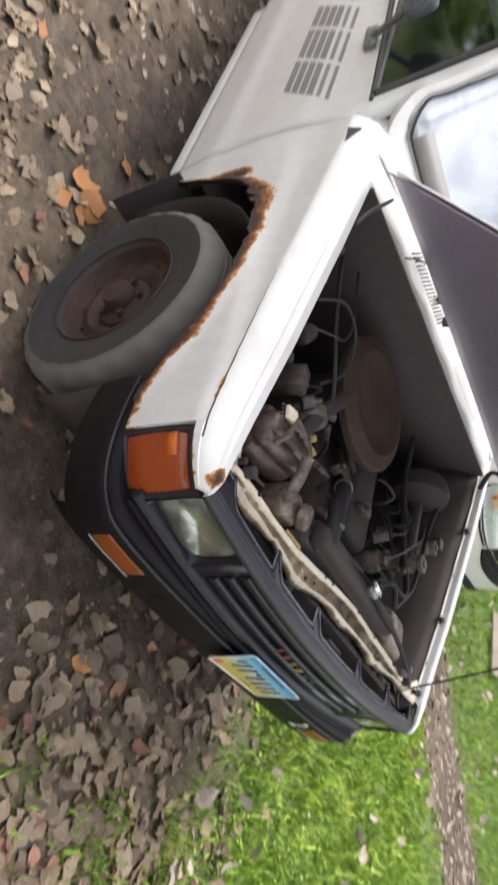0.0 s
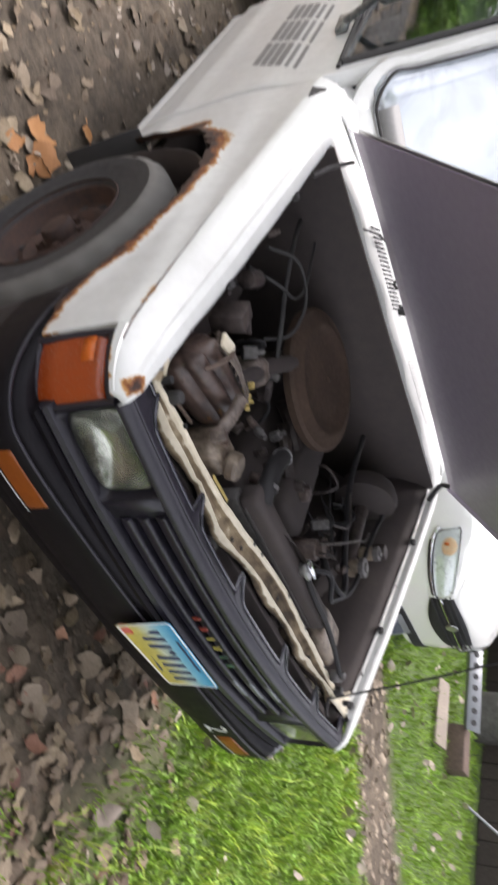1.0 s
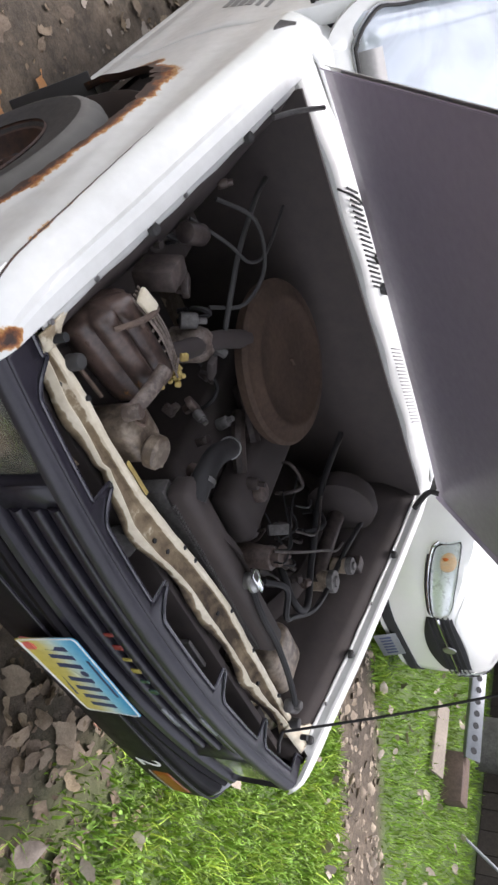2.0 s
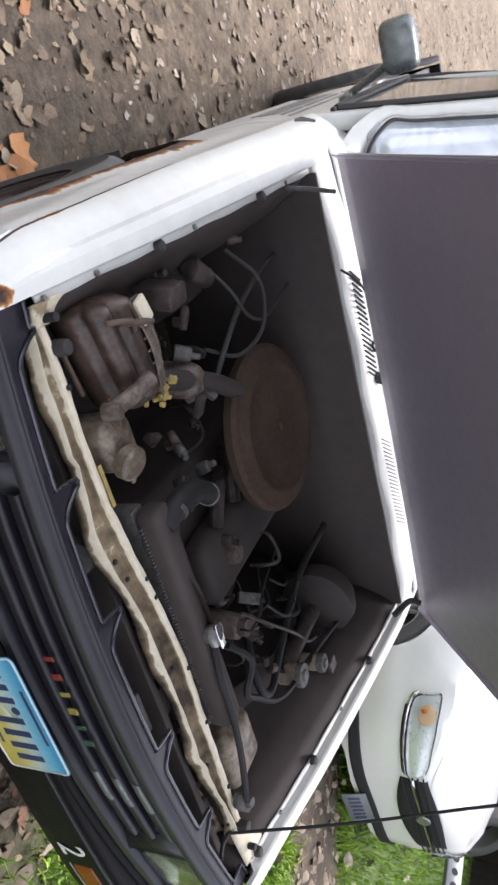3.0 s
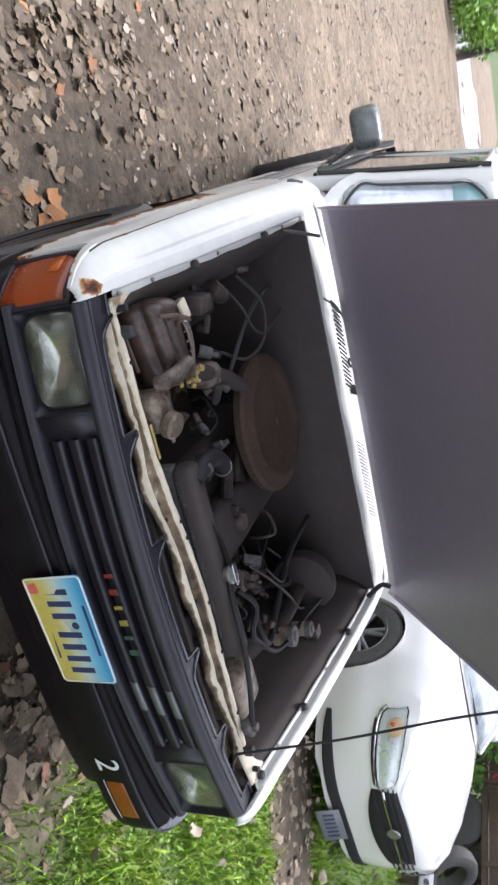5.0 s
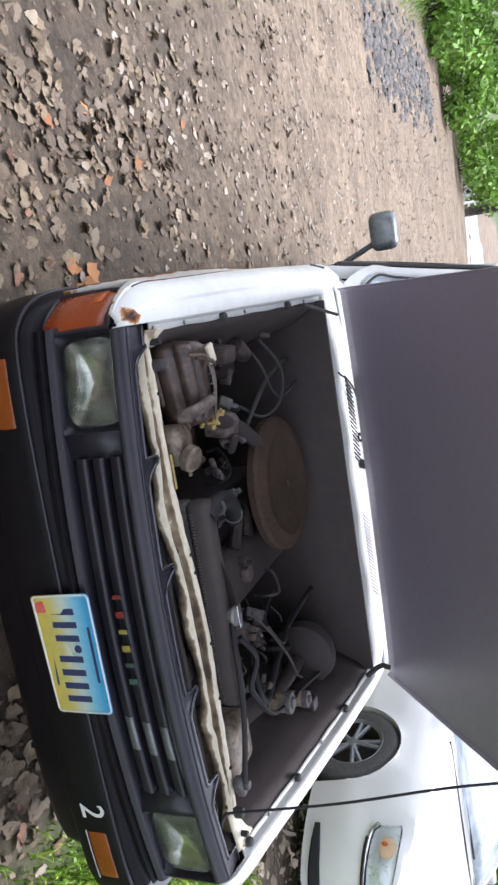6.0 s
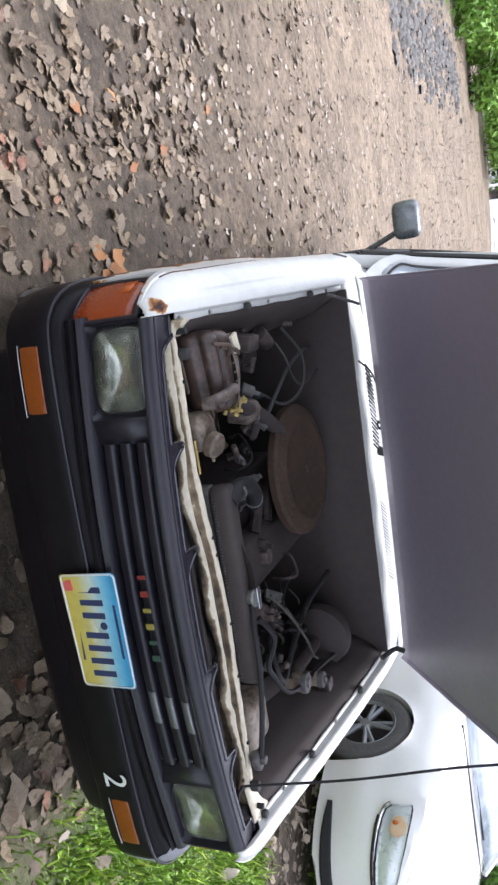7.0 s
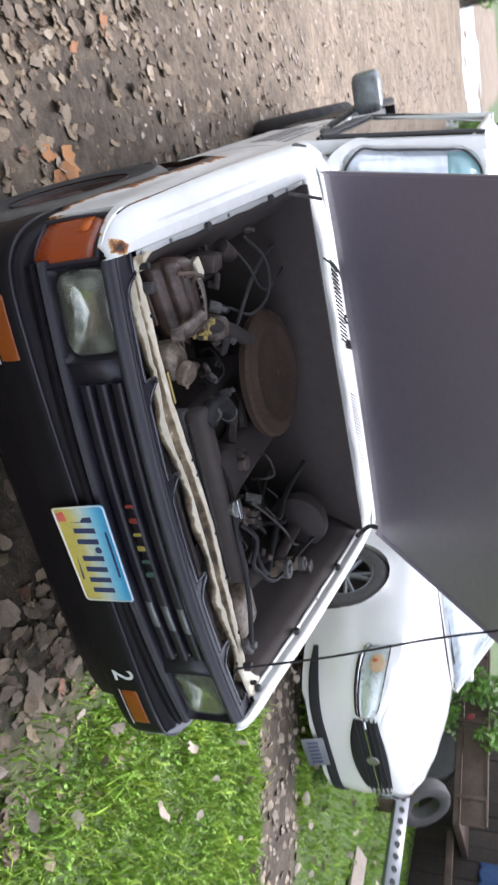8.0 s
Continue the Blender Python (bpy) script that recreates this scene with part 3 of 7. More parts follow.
bolt = cyl(bm_new(), (0, 0, 0), (0, 0, 0.005), 0.006, 0.0055, seg=6)
bolt_ob = None
for x, y in ((-0.687, 0.22), (-0.687, 0.34), (-0.687, 0.62), (-0.687, 1.0), (0.687, 0.34), (0.687, 0.68)):
    m = pose(x, y, lerp(TOP, y) - 0.0225)
    if bolt_ob is None:
        bolt_ob = part("bolt", bolt, STEEL, truck, "", m)
    else:
        again(bolt_ob, truck, m)


def wheel(steer, c, side, alloy=False):
    """Tyre, rim and hub; the axle is the local x axis, the outer face at local -x."""
    turn = Matrix.Rotation(radians(-90), 4, "Y")
    rows, seg = [], 72
    R = 0.322
    for k in range(seg + 1):
        a = 2 * math.pi * (k % seg) / seg
        cut = 0.012 if k % 3 == 0 else 0.0
        prof = [(0.178, 0.072), (0.186, 0.082), (0.205, 0.087), (0.245, 0.092), (0.252, 0.095), (0.278, 0.094), (0.284, 0.096), (0.298, 0.090 - cut * 0.4), (R - 0.010 - cut, 0.078), (R - 0.002 - cut, 0.064), (R, 0.045), (R, 0.034), (R - 0.008, 0.031), (R - 0.008, 0.025), (R + 0.001, 0.022), (R + 0.001, 0.006), (R - 0.008, 0.003)]
        prof = prof + [(r, -h) for r, h in reversed(prof)]
        rows.append([turn @ Vector((r * math.cos(a), r * math.sin(a), h)) for r, h in prof])
    rim_holder = empty("wheel", "", "")
    rim_holder.parent = truck
    rim_holder.matrix_basis = pose(*c, 0, 0, steer + (0 if side < 0 else 180))
    part("tyre", weld(loft(bm_new(), rows)), TYRE_DUST if c[1] < 2 else RUBBER, rim_holder, "worn black tyre with pale dusty tread", sharp=30, wear=lambda co: (math.hypot(co.y, co.z) - 0.268) / 0.030)
    bm = lathe(bm_new(), [(0.190, 0.090), (0.193, 0.086), (0.186, 0.078), (0.176, 0.074), (0.168, 0.045), (0.160, 0.030), (0.150, 0.026), (0.128, 0.036), (0.118, 0.040), (0.095, 0.028), (0.086, 0.020), (0.082, 0.030), (0.070, 0.036), (0.052, 0.034), (0.046, 0.038), (0.046, 0.066), (0.040, 0.076), (0.0, 0.080)], turn, seg=48)
    part("rim", weld(bm), RIM_RUST, rim_holder, "rusty brown steel rim")
    # Solid black discs stand in for the shade inside the vent holes
    for k in range(12):
        a = 2 * math.pi * k / 12
        p = turn @ Vector((0.140 * math.cos(a), 0.140 * math.sin(a), 0.0))
        part("vent_hole", cyl(bm_new(), p + Vector((-0.034, 0, 0)), p + Vector((-0.026, 0, 0)), 0.012, seg=10), BLACK_PARTS_AND_SHADE, rim_holder)
    for k in range(5):
        a = 2 * math.pi * k / 5
        p = turn @ Vector((0.064 * math.cos(a), 0.064 * math.sin(a), 0.0))
        part("lug_nut", cyl(bm_new(), p + Vector((-0.030, 0, 0)), p + Vector((-0.052, 0, 0)), 0.011, seg=6), RIM_RUST, rim_holder)
    return rim_holder


STEER = 3.0
wheel(STEER, (-0.738, 0.748, 0.303), -1)
wheel(STEER, (0.715, 0.748, 0.303), 1)
wheel(0, (-0.77, 3.60, 0.315), -1)
wheel(0, (0.78, 3.60, 0.315), 1)

# wheel housings: curved liners inside the front arches
for s in (-1, 1):
    rows = []
    for k in range(17):
        a = math.pi * (-0.08 + 1.16 * k / 16)
        rows.append([(s * x, 0.765 + 0.40 * math.cos(a), 0.30 + 0.415 * math.sin(a)) for x in (0.80, 0.70, 0.60, 0.50)])
    sheet(part("wheel_liner", loft(bm_new(), rows), BAY_DARK, truck, "dark dirty wheel liner"), 0.004)
# mud flap behind the front wheel
bm = box(bm_new(), (-0.74, 1.235, 0.225), (0.20, 0.006, 0.26), 0.002, Matrix.Rotation(radians(-8), 4, "X"))
part("mud_flap", bm, RUBBER, truck, "black rubber mud flap")

# ---- cab ----
BELT = 0.945


def side_x(z):
    return lerp(SIDE + [(0.90, -0.790), (0.96, -0.775)], z)


for s in (-1, 1):
    rows = []
    for y in [1.3385 + 1.2185 * k / 24 for k in range(25)]:
        pts = []
        for z in [0.29 + ((BELT if s < 0 else 0.900) - 0.29) * j / 22 for j in range(23)]:
            lead = 0.07 * max(0, (z - 0.74) / 0.2) ** 1.3 * max(0, 1 - (y - 1.3385) / 0.15)
            tuck = 0.012 * max(0.0, min(1.0, (z - 0.86) / 0.08)) * max(0.0, 1 - (y - 1.3385) / 0.24)
            pts.append((-s * (side_x(z) + tuck), y - lead, z))
        rows.append(pts)
    door = sheet(part("door", loft(bm_new(), rows), WHITE_PAINT, truck, "white cab door with faded grey louvre decals", wear=lambda co: 0.25 if co.z < 0.32 else 0.0, sharp=40), 0.02, toward=(0, 2, 0.6))
    if s < 0:
        # grey printed blocks and stripes on the door
        for col, (ya, yb) in enumerate(((1.60, 1.80), (1.83, 2.03), (2.06, 2.22))):
            for r in range(6):
                z = 0.640 + 0.031 * r
                lean = -0.72 * (z - 0.64)
                ln = yb - ya
                bm = bm_new()
                w = 0.023 if r < 4 else 0.013
                quad = [(side_x(z - w / 2) - 0.0022, 0, -w / 2), (side_x(z - w / 2) - 0.0022, ln, -w / 2), (side_x(z + w / 2) - 0.0022, ln - 0.72 * w, w / 2), (side_x(z + w / 2) - 0.0022, -0.72 * w, w / 2)]
                back = [(x + 0.0012, y, zz) for x, y, zz in quad]
                loft(bm, [quad, back], closed=True, caps=True)
                part("decal_bar", bm, DECAL, door, "", pose(0, ya + lean, z))
        for z in (0.765, 0.785, 0.805):
            bm = box(bm_new(), (side_x(z) - 0.002, 2.36, z), (0.0016, 0.36, 0.009))
            part("decal_stripe", bm, DECAL, door)
    bm = box(bm_new(), (-s * -0.803, 2.44, 0.845), (0.022, 0.13, 0.035), 0.008)
    part("door_handle", bm, CHROME, door, "chrome door handle")

# sill and cab back corner, cab rear wall, roof, pillars
for s in (-1, 1):
    bm = box(bm_new(), (s * 0.775, 1.95, 0.275), (0.05, 1.2, 0.06), 0.015)
    part("sill", bm, WHITE_PAINT, truck)
bm = bm_new()
box(bm, (0, 2.60, 0.62), (1.61, 0.07, 0.66), 0.03, seg=3)
box(bm, (0, 2.585, 1.20), (1.42, 0.05, 0.56), 0.02)
part("cab_rear", bm, WHITE_PAINT, truck)
rows = []
for y, z, w in ((1.695, 1.480, 0.655), (1.718, 1.505, 0.672), (1.78, 1.528, 0.682), (2.1, 1.545, 0.690), (2.45, 1.538, 0.686), (2.57, 1.515, 0.672), (2.60, 1.47, 0.66)):
    rows.append([(x * w, y - 0.035 * (1 - x * x) * (1 if y < 1.8 else 0), z - 0.012 * abs(x) ** 2 - (0.035 if abs(x) > 0.99 else 0)) for x in (-1.03, -1.0, -0.93, -0.7, -0.35, 0, 0.35, 0.7, 0.93, 1.0, 1.03)])
sheet(part("roof", loft(bm_new(), rows), WHITE_PAINT, truck, "white cab roof"), 0.02)


def beam(name, a, b, w, d, material, parent, label=""):
    """A straight bar of oblong section between two points; w across the car, d along it."""
    a, b = Vector(a), Vector(b)
    rows = []
    for p in (a, a.lerp(b, 0.5), b):
        rows.append([p + Vector(q) for q in ((-w / 2, -d / 2, 0), (-w / 2 * 0.6, -d * 0.62, 0), (w / 2 * 0.6, -d * 0.62, 0), (w / 2, -d / 2, 0), (w / 2, d / 2, 0), (-w / 2, d / 2, 0))])
    return part(name, loft(bm_new(), rows, closed=True, caps=True), material, parent, label)


for s in (-1, 1):
    beam("a_pillar", (s * 0.783, 1.352, 0.880), (s * 0.657, 1.722, 1.500), 0.046, 0.050, WHITE_PAINT, truck)
    beam("b_pillar", (s * 0.772, 2.52, 0.93), (s * 0.680, 2.52, 1.50), 0.045, 0.13, WHITE_PAINT, truck)
    # door window: dark seal, glass
    bm = tube(bm_new(), [(s * 0.797, 1.43, 0.952), (s * 0.700, 1.735, 1.450), (s * 0.692, 1.80, 1.472), (s * 0.692, 2.40, 1.474), (s * 0.698, 2.45, 1.44), (s * 0.795, 2.46, 0.955), (s * 0.798, 1.43, 0.950)], 0.010, 6, 3)
    part("window_seal", bm, RUBBER, truck, "black rubber window seal")
    bm = bm_new()
    rows = [[(s * 0.792, 1.44, 0.95), (s * 0.792, 2.45, 0.95)], [(s * 0.692, 1.755, 1.468), (s * 0.692, 2.44, 1.468)]]
    loft(bm, rows)
    side_glass = sheet(part("side_window", bm, GLASS, truck, "clear side window"), 0.004)
    side_glass.data.polygons.foreach_set("use_smooth", [False] * len(side_glass.data.polygons))
    side_glass.visible_shadow = False
    bm = tube(bm_new(), [(s * 0.797, 1.40, 0.946), (s * 0.798, 2.0, 0.954), (s * 0.798, 2.5, 0.952)], 0.007, 6)
    part("belt_moulding", bm, RUBBER, truck)

# windshield with its rubber and bright trim
rows = []
for j in range(9):
    t = 0.085 + 0.915 * j / 8
    w, y0, z0 = 0.757 - 0.121 * t, 1.352 + 0.345 * t, 0.992 + 0.482 * t
    rows.append([(w * x, y0 - (0.10 - 0.05 * t) * (1 - abs(x) ** 2.5), z0) for x in (-1, -0.9, -0.75, -0.5, -0.25, 0, 0.25, 0.5, 0.75, 0.9, 1)])
foot = [[(x * 0.985, y - 0.0065, z) for x, y, z in r] for r in rows[:2]]
sheet(part("windshield_border", loft(bm_new(), foot), DECAL, truck, "dull grey border along the foot of the glass"), 0.002)
glass = sheet(part("windshield", loft(bm_new(), rows), SKY_PALE_GLASS, truck, "windshield reflecting a bright cloudy sky"), 0.005)
glass.visible_shadow = False
band = sheet(part("shade_band", loft(bm_new(), [[(x * 0.985, y - 0.0065, z) for x, y, z in r] for r in rows[6:]]), BAND_GLASS, truck, "teal tinted shade band along the windshield top"), 0.002)
band.visible_shadow = False
ring = [rows[0][k] for k in range(1, 10)] + [r[-1] for r in rows[1:-1]] + [rows[-1][k] for k in range(9, 0, -1)] + [r[0] for r in rows[-2:0:-1]] + [rows[0][1], rows[0][2]]
outline = [tuple(p) for p in smooth_path(ring, 4)][:-4]
part("windshield_seal", tube(bm_new(), [(x, y - 0.006, z) for x, y, z in outline], 0.0050, 6, 1), RUBBER, truck, "black rubber windshield seal")
part("windshield_trim", tube(bm_new(), [(x * 1.010, y - 0.011, z + (0.006 if z > 1.2 else -0.006)) for x, y, z in outline], 0.0028, 6, 1), STEEL, truck, "thin dull windshield trim")
mid = Vector((0, 1.52, 1.235))
rows = []
for q in outline + outline[:1]:
    v = Vector(q) - mid
    low = min(1.0, max(0.0, (-v.z - 0.10) / 0.08))
    edge = mid + Vector((v.x * 1.052, v.y * (1.085 + 0.20 * low), v.z * (1.085 + 0.20 * low)))
    rows.append([Vector(q) + Vector((0, 0.004, 0)), Vector(q).lerp(edge, 0.5) + Vector((0, -0.006, 0)), edge + Vector((0, -0.002, 0)), edge + Vector((0, 0.045, -0.01))])
part("windshield_frame", loft(bm_new(), rows), WHITE_PAINT, truck, "white painted frame round the windshield", sharp=60)
# panel under the windshield, rounded down into the fenders at both ends
rows = []
for x in [-0.772 + 1.544 * k / 64 for k in range(65)]:
    u = abs(x) / 0.762
    side_drop = 0.160 * max(0.0, (abs(x) - 0.700) / 0.100) ** 2.2
    top = 0.986 - side_drop
    rise = max(0.0, 1 - u**2.5)
    end = 1.395 - 0.09 * rise if abs(x) < 0.745 else 1.40
    rows.append([(x, 1.222, top - 0.016 * min(1.0, u) ** 6), (x, 1.250, top - 0.006 * min(1.0, u) ** 6), (x, 1.280, top), (x, 1.28 + 0.5 * (end - 1.28), top + 0.002), (x, end, top + 0.003)])
sheet(part("scuttle", loft(bm_new(), rows), WHITE_PAINT, truck, "white panel under the windshield", sharp=60), 0.004, toward=(0, 1.3, 0.5))
# solid black wedge for the dark gap where fender, door and scuttle meet
bm = bm_new()
loft(bm, [[(-0.808, 1.195, 0.908), (-0.806, 1.262, 0.903), (-0.790, 1.266, 0.938)], [(-0.786, 1.195, 0.896), (-0.784, 1.262, 0.893), (-0.770, 1.262, 0.926)]], closed=True, caps=True)
part("corner_gap_wedge", bm, RUBBER, truck, "black wedge standing in for the dark corner gap")

# inside of the cab
bm = bm_new()
box(bm, (0, 2.28, 0.72), (1.30, 0.16, 0.62), 0.06, Matrix.Rotation(radians(-12), 4, "X"), 3)
box(bm, (0, 2.05, 0.55), (1.30, 0.5, 0.16), 0.05, seg=3)
part("bench_seat", bm, CABIN, truck, "dark bench seat")
for s in (-1, 1):
    part("door_trim", box(bm_new(), (s * 0.752, 1.97, 0.66), (0.014, 1.08, 0.54), 0.004), CABIN, truck, "dark door trim")
part("headliner", box(bm_new(), (0, 2.14, 1.455), (1.20, 0.80, 0.012), 0.003), CABIN, truck)
part("rear_trim", box(bm_new(), (0, 2.545, 1.0), (1.30, 0.012, 0.30), 0.003), CABIN, truck)
part("dashboard", box(bm_new(), (0, 1.50, 0.90), (1.36, 0.28, 0.14), 0.04, seg=3), CABIN, truck, "dark dashboard")
bm = bm_new()
pts = [(0.36 + 0.18 * math.cos(2 * math.pi * k / 24), 1.70 + 0.07 * math.sin(2 * math.pi * k / 24), 0.98 + 0.165 * math.sin(2 * math.pi * k / 24)) for k in range(25)]
part("steering_wheel", tube(bm, pts, 0.014, 6, 2), CABIN, truck, "dark steering wheel")
part("rear_view_mirror", box(bm_new(), (0.0, 1.66, 1.40), (0.20, 0.02, 0.055), 0.009), CABIN, truck)
part("cab_floor", box(bm_new(), (0, 1.95, 0.33), (1.48, 1.25, 0.05), 0.005), BAY_DARK, truck)

# door mirror on its arm
mirror = empty("door_mirror", "weathered grey door mirror on a short arm", "")
mirror.parent = truck
mirror.matrix_basis = pose(-0.907, 1.768, 1.073, -6, 0, 6)
rows = []
for y, k in ((-0.048, 0.55), (-0.044, 0.80), (-0.030, 0.94), (0.0, 1.0), (0.020, 1.0), (0.026, 0.96)):
    rows.append([(0.076 * k * math.copysign(abs(math.cos(a)) ** 0.45, math.cos(a)), y, 0.056 * k * math.copysign(abs(math.sin(a)) ** 0.45, math.sin(a))) for a in (2 * math.pi * q / 28 for q in range(28))])
part("mirror_shell", loft(bm_new(), rows, closed=True, caps=True), MIRROR_GREY, mirror, "faded grey mirror shell", sharp=60)
part("mirror_glass", box(bm_new(), (0, 0.0275, 0), (0.130, 0.003, 0.092), 0.001), CHROME, mirror)
part("mirror_arm", tube(bm_new(), [(0.04, -0.01, -0.04), (0.066, 0.008, -0.100), (0.096, 0.035, -0.172)], 0.012, 8), MIRROR_GREY, mirror)
bm = box(bm_new(), (0.101, 0.040, -0.180), (0.020, 0.11, 0.042), 0.006, Matrix.Rotation(radians(6), 4, "X"))
part("mirror_foot", bm, MIRROR_GREY, mirror, "flat grey mirror foot on the door")

# ---- cargo bed ----
for s in (-1, 1):
    rows = []
    for y in [2.66 + 1.9 * k / 44 for k in range(45)]:
        lo = 0.40
        d = abs(y - 3.60)
        if d < 0.42:
            lo = max(lo, 0.30 + math.sqrt(max(0, 0.42**2 - d * d)))
        zs = [0.76 - (0.76 - lo) * j / 14 for j in range(15)]
        bulge = 0.012 * math.exp(-((d / 0.42) ** 4))
        rows.append([(-s * (side_x(min(z, 0.9)) - bulge * math.exp(-(((z - 0.70) / 0.16) ** 4))), y, z) for z in zs])
    sheet(part("bed_side", loft(bm_new(), rows), BUMPER_BLACK, truck, "dark cargo bed side with wheel arch"), 0.03, toward=(0, 3.6, 0.7))
part("bed_front", box(bm_new(), (0, 2.69, 0.63), (1.50, 0.03, 0.26), 0.005), BUMPER_BLACK, truck)
part("tailgate", box(bm_new(), (0, 4.55, 0.60), (1.54, 0.04, 0.32), 0.008), BUMPER_BLACK, truck)
part("bed_floor", box(bm_new(), (0, 3.6, 0.68), (1.52, 1.84, 0.03)), BAY_GREY, truck)
part("rear_mud_flap", box(bm_new(), (-0.74, 4.02, 0.26), (0.16, 0.008, 0.28), 0.003), RUBBER, truck)
bm = bm_new()
for s in (-1, 1):
    box(bm, (s * 0.42, 2.5, 0.36), (0.07, 4.0, 0.12), 0.01)
part("chassis_rails", bm, BAY_DARK, truck)
part("rear_axle", cyl(bm_new(), (-0.7, 3.6, 0.31), (0.7, 3.6, 0.31), 0.045), BAY_DARK, truck)
part("front_axle", cyl(bm_new(), (-0.68, 0.765, 0.30), (0.68, 0.765, 0.30), 0.035), BAY_DARK, truck)

# ---- hood, raised on its prop rod ----
OPEN = radians(38.3)
hood = empty("hood", "raised hood with a plain dark underside", "")
hood.parent = truck
hood.matrix_basis = pose(0, 1.150, 1.012, -math.degrees(OPEN))


def hood_grid(lift, inset):
    rows = []
    for k in range(21):
        y = -1.07 * k / 20
        w = 0.711 - inset - 0.012 * (k / 20)
        edge = 0.02 * max(0, (k - 19)) ** 2
        rows.append([(w * x, y - 0.02 * (1 - abs(x) ** 2) * (k / 20), lift - 0.010 * abs(x) ** 3 - edge * 0.5 - (0.012 if abs(x) == 1 else 0)) for x in (-1, -0.985, -0.94, -0.8, -0.5, -0.2, 0, 0.2, 0.5, 0.8, 0.94, 0.985, 1)])
    return rows


sheet(part("hood_skin", loft(bm_new(), hood_grid(0.022, 0.0)), WHITE_PAINT, hood, "white outer skin of the hood"), 0.002)
sheet(part("hood_underside", loft(bm_new(), hood_grid(0.008, 0.0)), UNDERSIDE, hood, "smooth dark brown-black underside of the hood"), 0.003)
rod_a, rod_b = Vector((0.572, 0.190, 0.755)), Vector((0.575, 0.445, 1.555))
part("prop_rod", tube(bm_new(), [rod_a, rod_a.lerp(rod_b, 0.35) + Vector((0.006, 0, 0)), rod_a.lerp(rod_b, 0.7) - Vector((0.006, 0, 0)), rod_b], 0.0036, 8), HOSE, truck, "thin dark hood prop rod")
part("prop_rod_pivot", tube(bm_new(), [(0.572, 0.19, 0.757), (0.572, 0.16, 0.756), (0.575, 0.135, 0.762)], 0.005, 8), HOSE, truck)
for s in (-1, 1):
    bm = bm_new()
    if s < 0:
        tube(bm, [(-0.676, 0.985, 0.925), (-0.655, 1.06, 0.950), (-0.625, 1.135, 0.992)], 0.0060, 6)
    else:
        tube(bm, [(0.662, 1.05, 0.950), (0.662, 1.12, 0.985), (0.668, 1.12, 1.02)], 0.010, 6)
    part("hood_hinge", bm, BAY_GREY if s < 0 else RUBBER, truck, "thin hood hinge arm")

# ---- cowl strip with louvres and wipers ----
rows = []
for x in [-0.715 + 1.43 * k / 58 for k in range(59)]:
    u = abs(x) / 0.715
    wave = 0.004 * math.sin(x * 23) - 0.024 * u**5
    front = 1.138 - 0.004 * u**3
    rows.append([(x, front, 0.932 + wave), (x, front + 0.001, 0.966 + wave), (x, front + 0.008, 0.974 + wave), (x, 1.175, 0.984 + wave * u), (x, 1.21, 0.990 + wave * u), (x, 1.24, 0.988 + wave * u)])
cowl = sheet(part("cowl_panel", loft(bm_new(), rows), WHITE_PAINT, truck, "white cowl strip with two louvred vents"), 0.003)
# Dark bars on the cowl stand in for shade inside the louvre slots
for x0, x1, n in ((-0.395, -0.105, 19), (0.11, 0.40, 22)):
    for k in range(n):
        x = x0 + (x1 - x0) * k / (n - 1)
        m = pose(x, 1.186, 0.9875, 0, 0, -40) @ Matrix.Rotation(radians(7), 4, "X")
        if k == 0:
            width, paint = (0.0055, BLACK_PARTS_AND_SHADE) if x0 < 0 else (0.0034, DECAL)
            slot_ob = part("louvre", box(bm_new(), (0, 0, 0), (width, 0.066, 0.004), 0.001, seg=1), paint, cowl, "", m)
        else:
            again(slot_ob, cowl, m)
part("wiper_arm", tube(bm_new(), [(-0.432, 1.124, 0.972), (-0.385, 1.158, 1.002), (-0.315, 1.200, 1.010), (-0.20, 1.226, 1.008), (-0.09, 1.215, 1.006)], 0.0034, 6), RUBBER, truck, "black wiper arm")
part("wiper_pivot", cyl(bm_new(), (-0.090, 1.205, 0.985), (-0.078, 1.205, 1.012), 0.017, 0.015, seg=14, bev=0.003), RUBBER, truck, "black wiper pivot cap")
part("washer_nozzle", tube(bm_new(), [(-0.20, 1.20, 1.0), (-0.185, 1.196, 1.010), (-0.17, 1.20, 1.002), (-0.185, 1.204, 0.994), (-0.20, 1.20, 1.0)], 0.004, 6), RUBBER, truck)

# ---- engine bay shell ----
part("firewall", box(bm_new(), (0, 1.130, 0.68), (1.36, 0.012, 0.55), 0.003), BAY_DARK, truck, "dark dirty firewall")
for s in (-1, 1):
    rows = []
    for y in [0.16 + 0.975 * k / 20 for k in range(21)]:
        zt = lerp(TOP, y) - 0.028
        hump = 0.06 * math.exp(-(((y - 0.765) / 0.25) ** 2))
        rows.append([(s * 0.681, y, zt), (s * 0.652, y, zt - 0.03), (s * (0.615 - hump * 0.3), y, zt - 0.10), (s * (0.60 - hump), y, 0.62), (s * (0.52 - hump * 0.2), y, 0.56), (s * 0.45, y, 0.40)])
    sheet(part("inner_fender", loft(bm_new(), rows), BAY_DARK, truck, "dark grimy inner fender"), 0.003)
part("engine_undertray", box(bm_new(), (0, 0.62, 0.34), (1.05, 0.98, 0.02), 0.004), BAY_DARK, truck)

# ---- black front panel: grille, lamp surrounds, tabbed top flange ----
front = empty("grille_panel", "black plastic front panel with ribbed grille", "")
front.parent = truck


def face_y(x):
    """How far back the front panel lies at x: slightly bowed."""
    return 0.026 + 0.140 * x * x


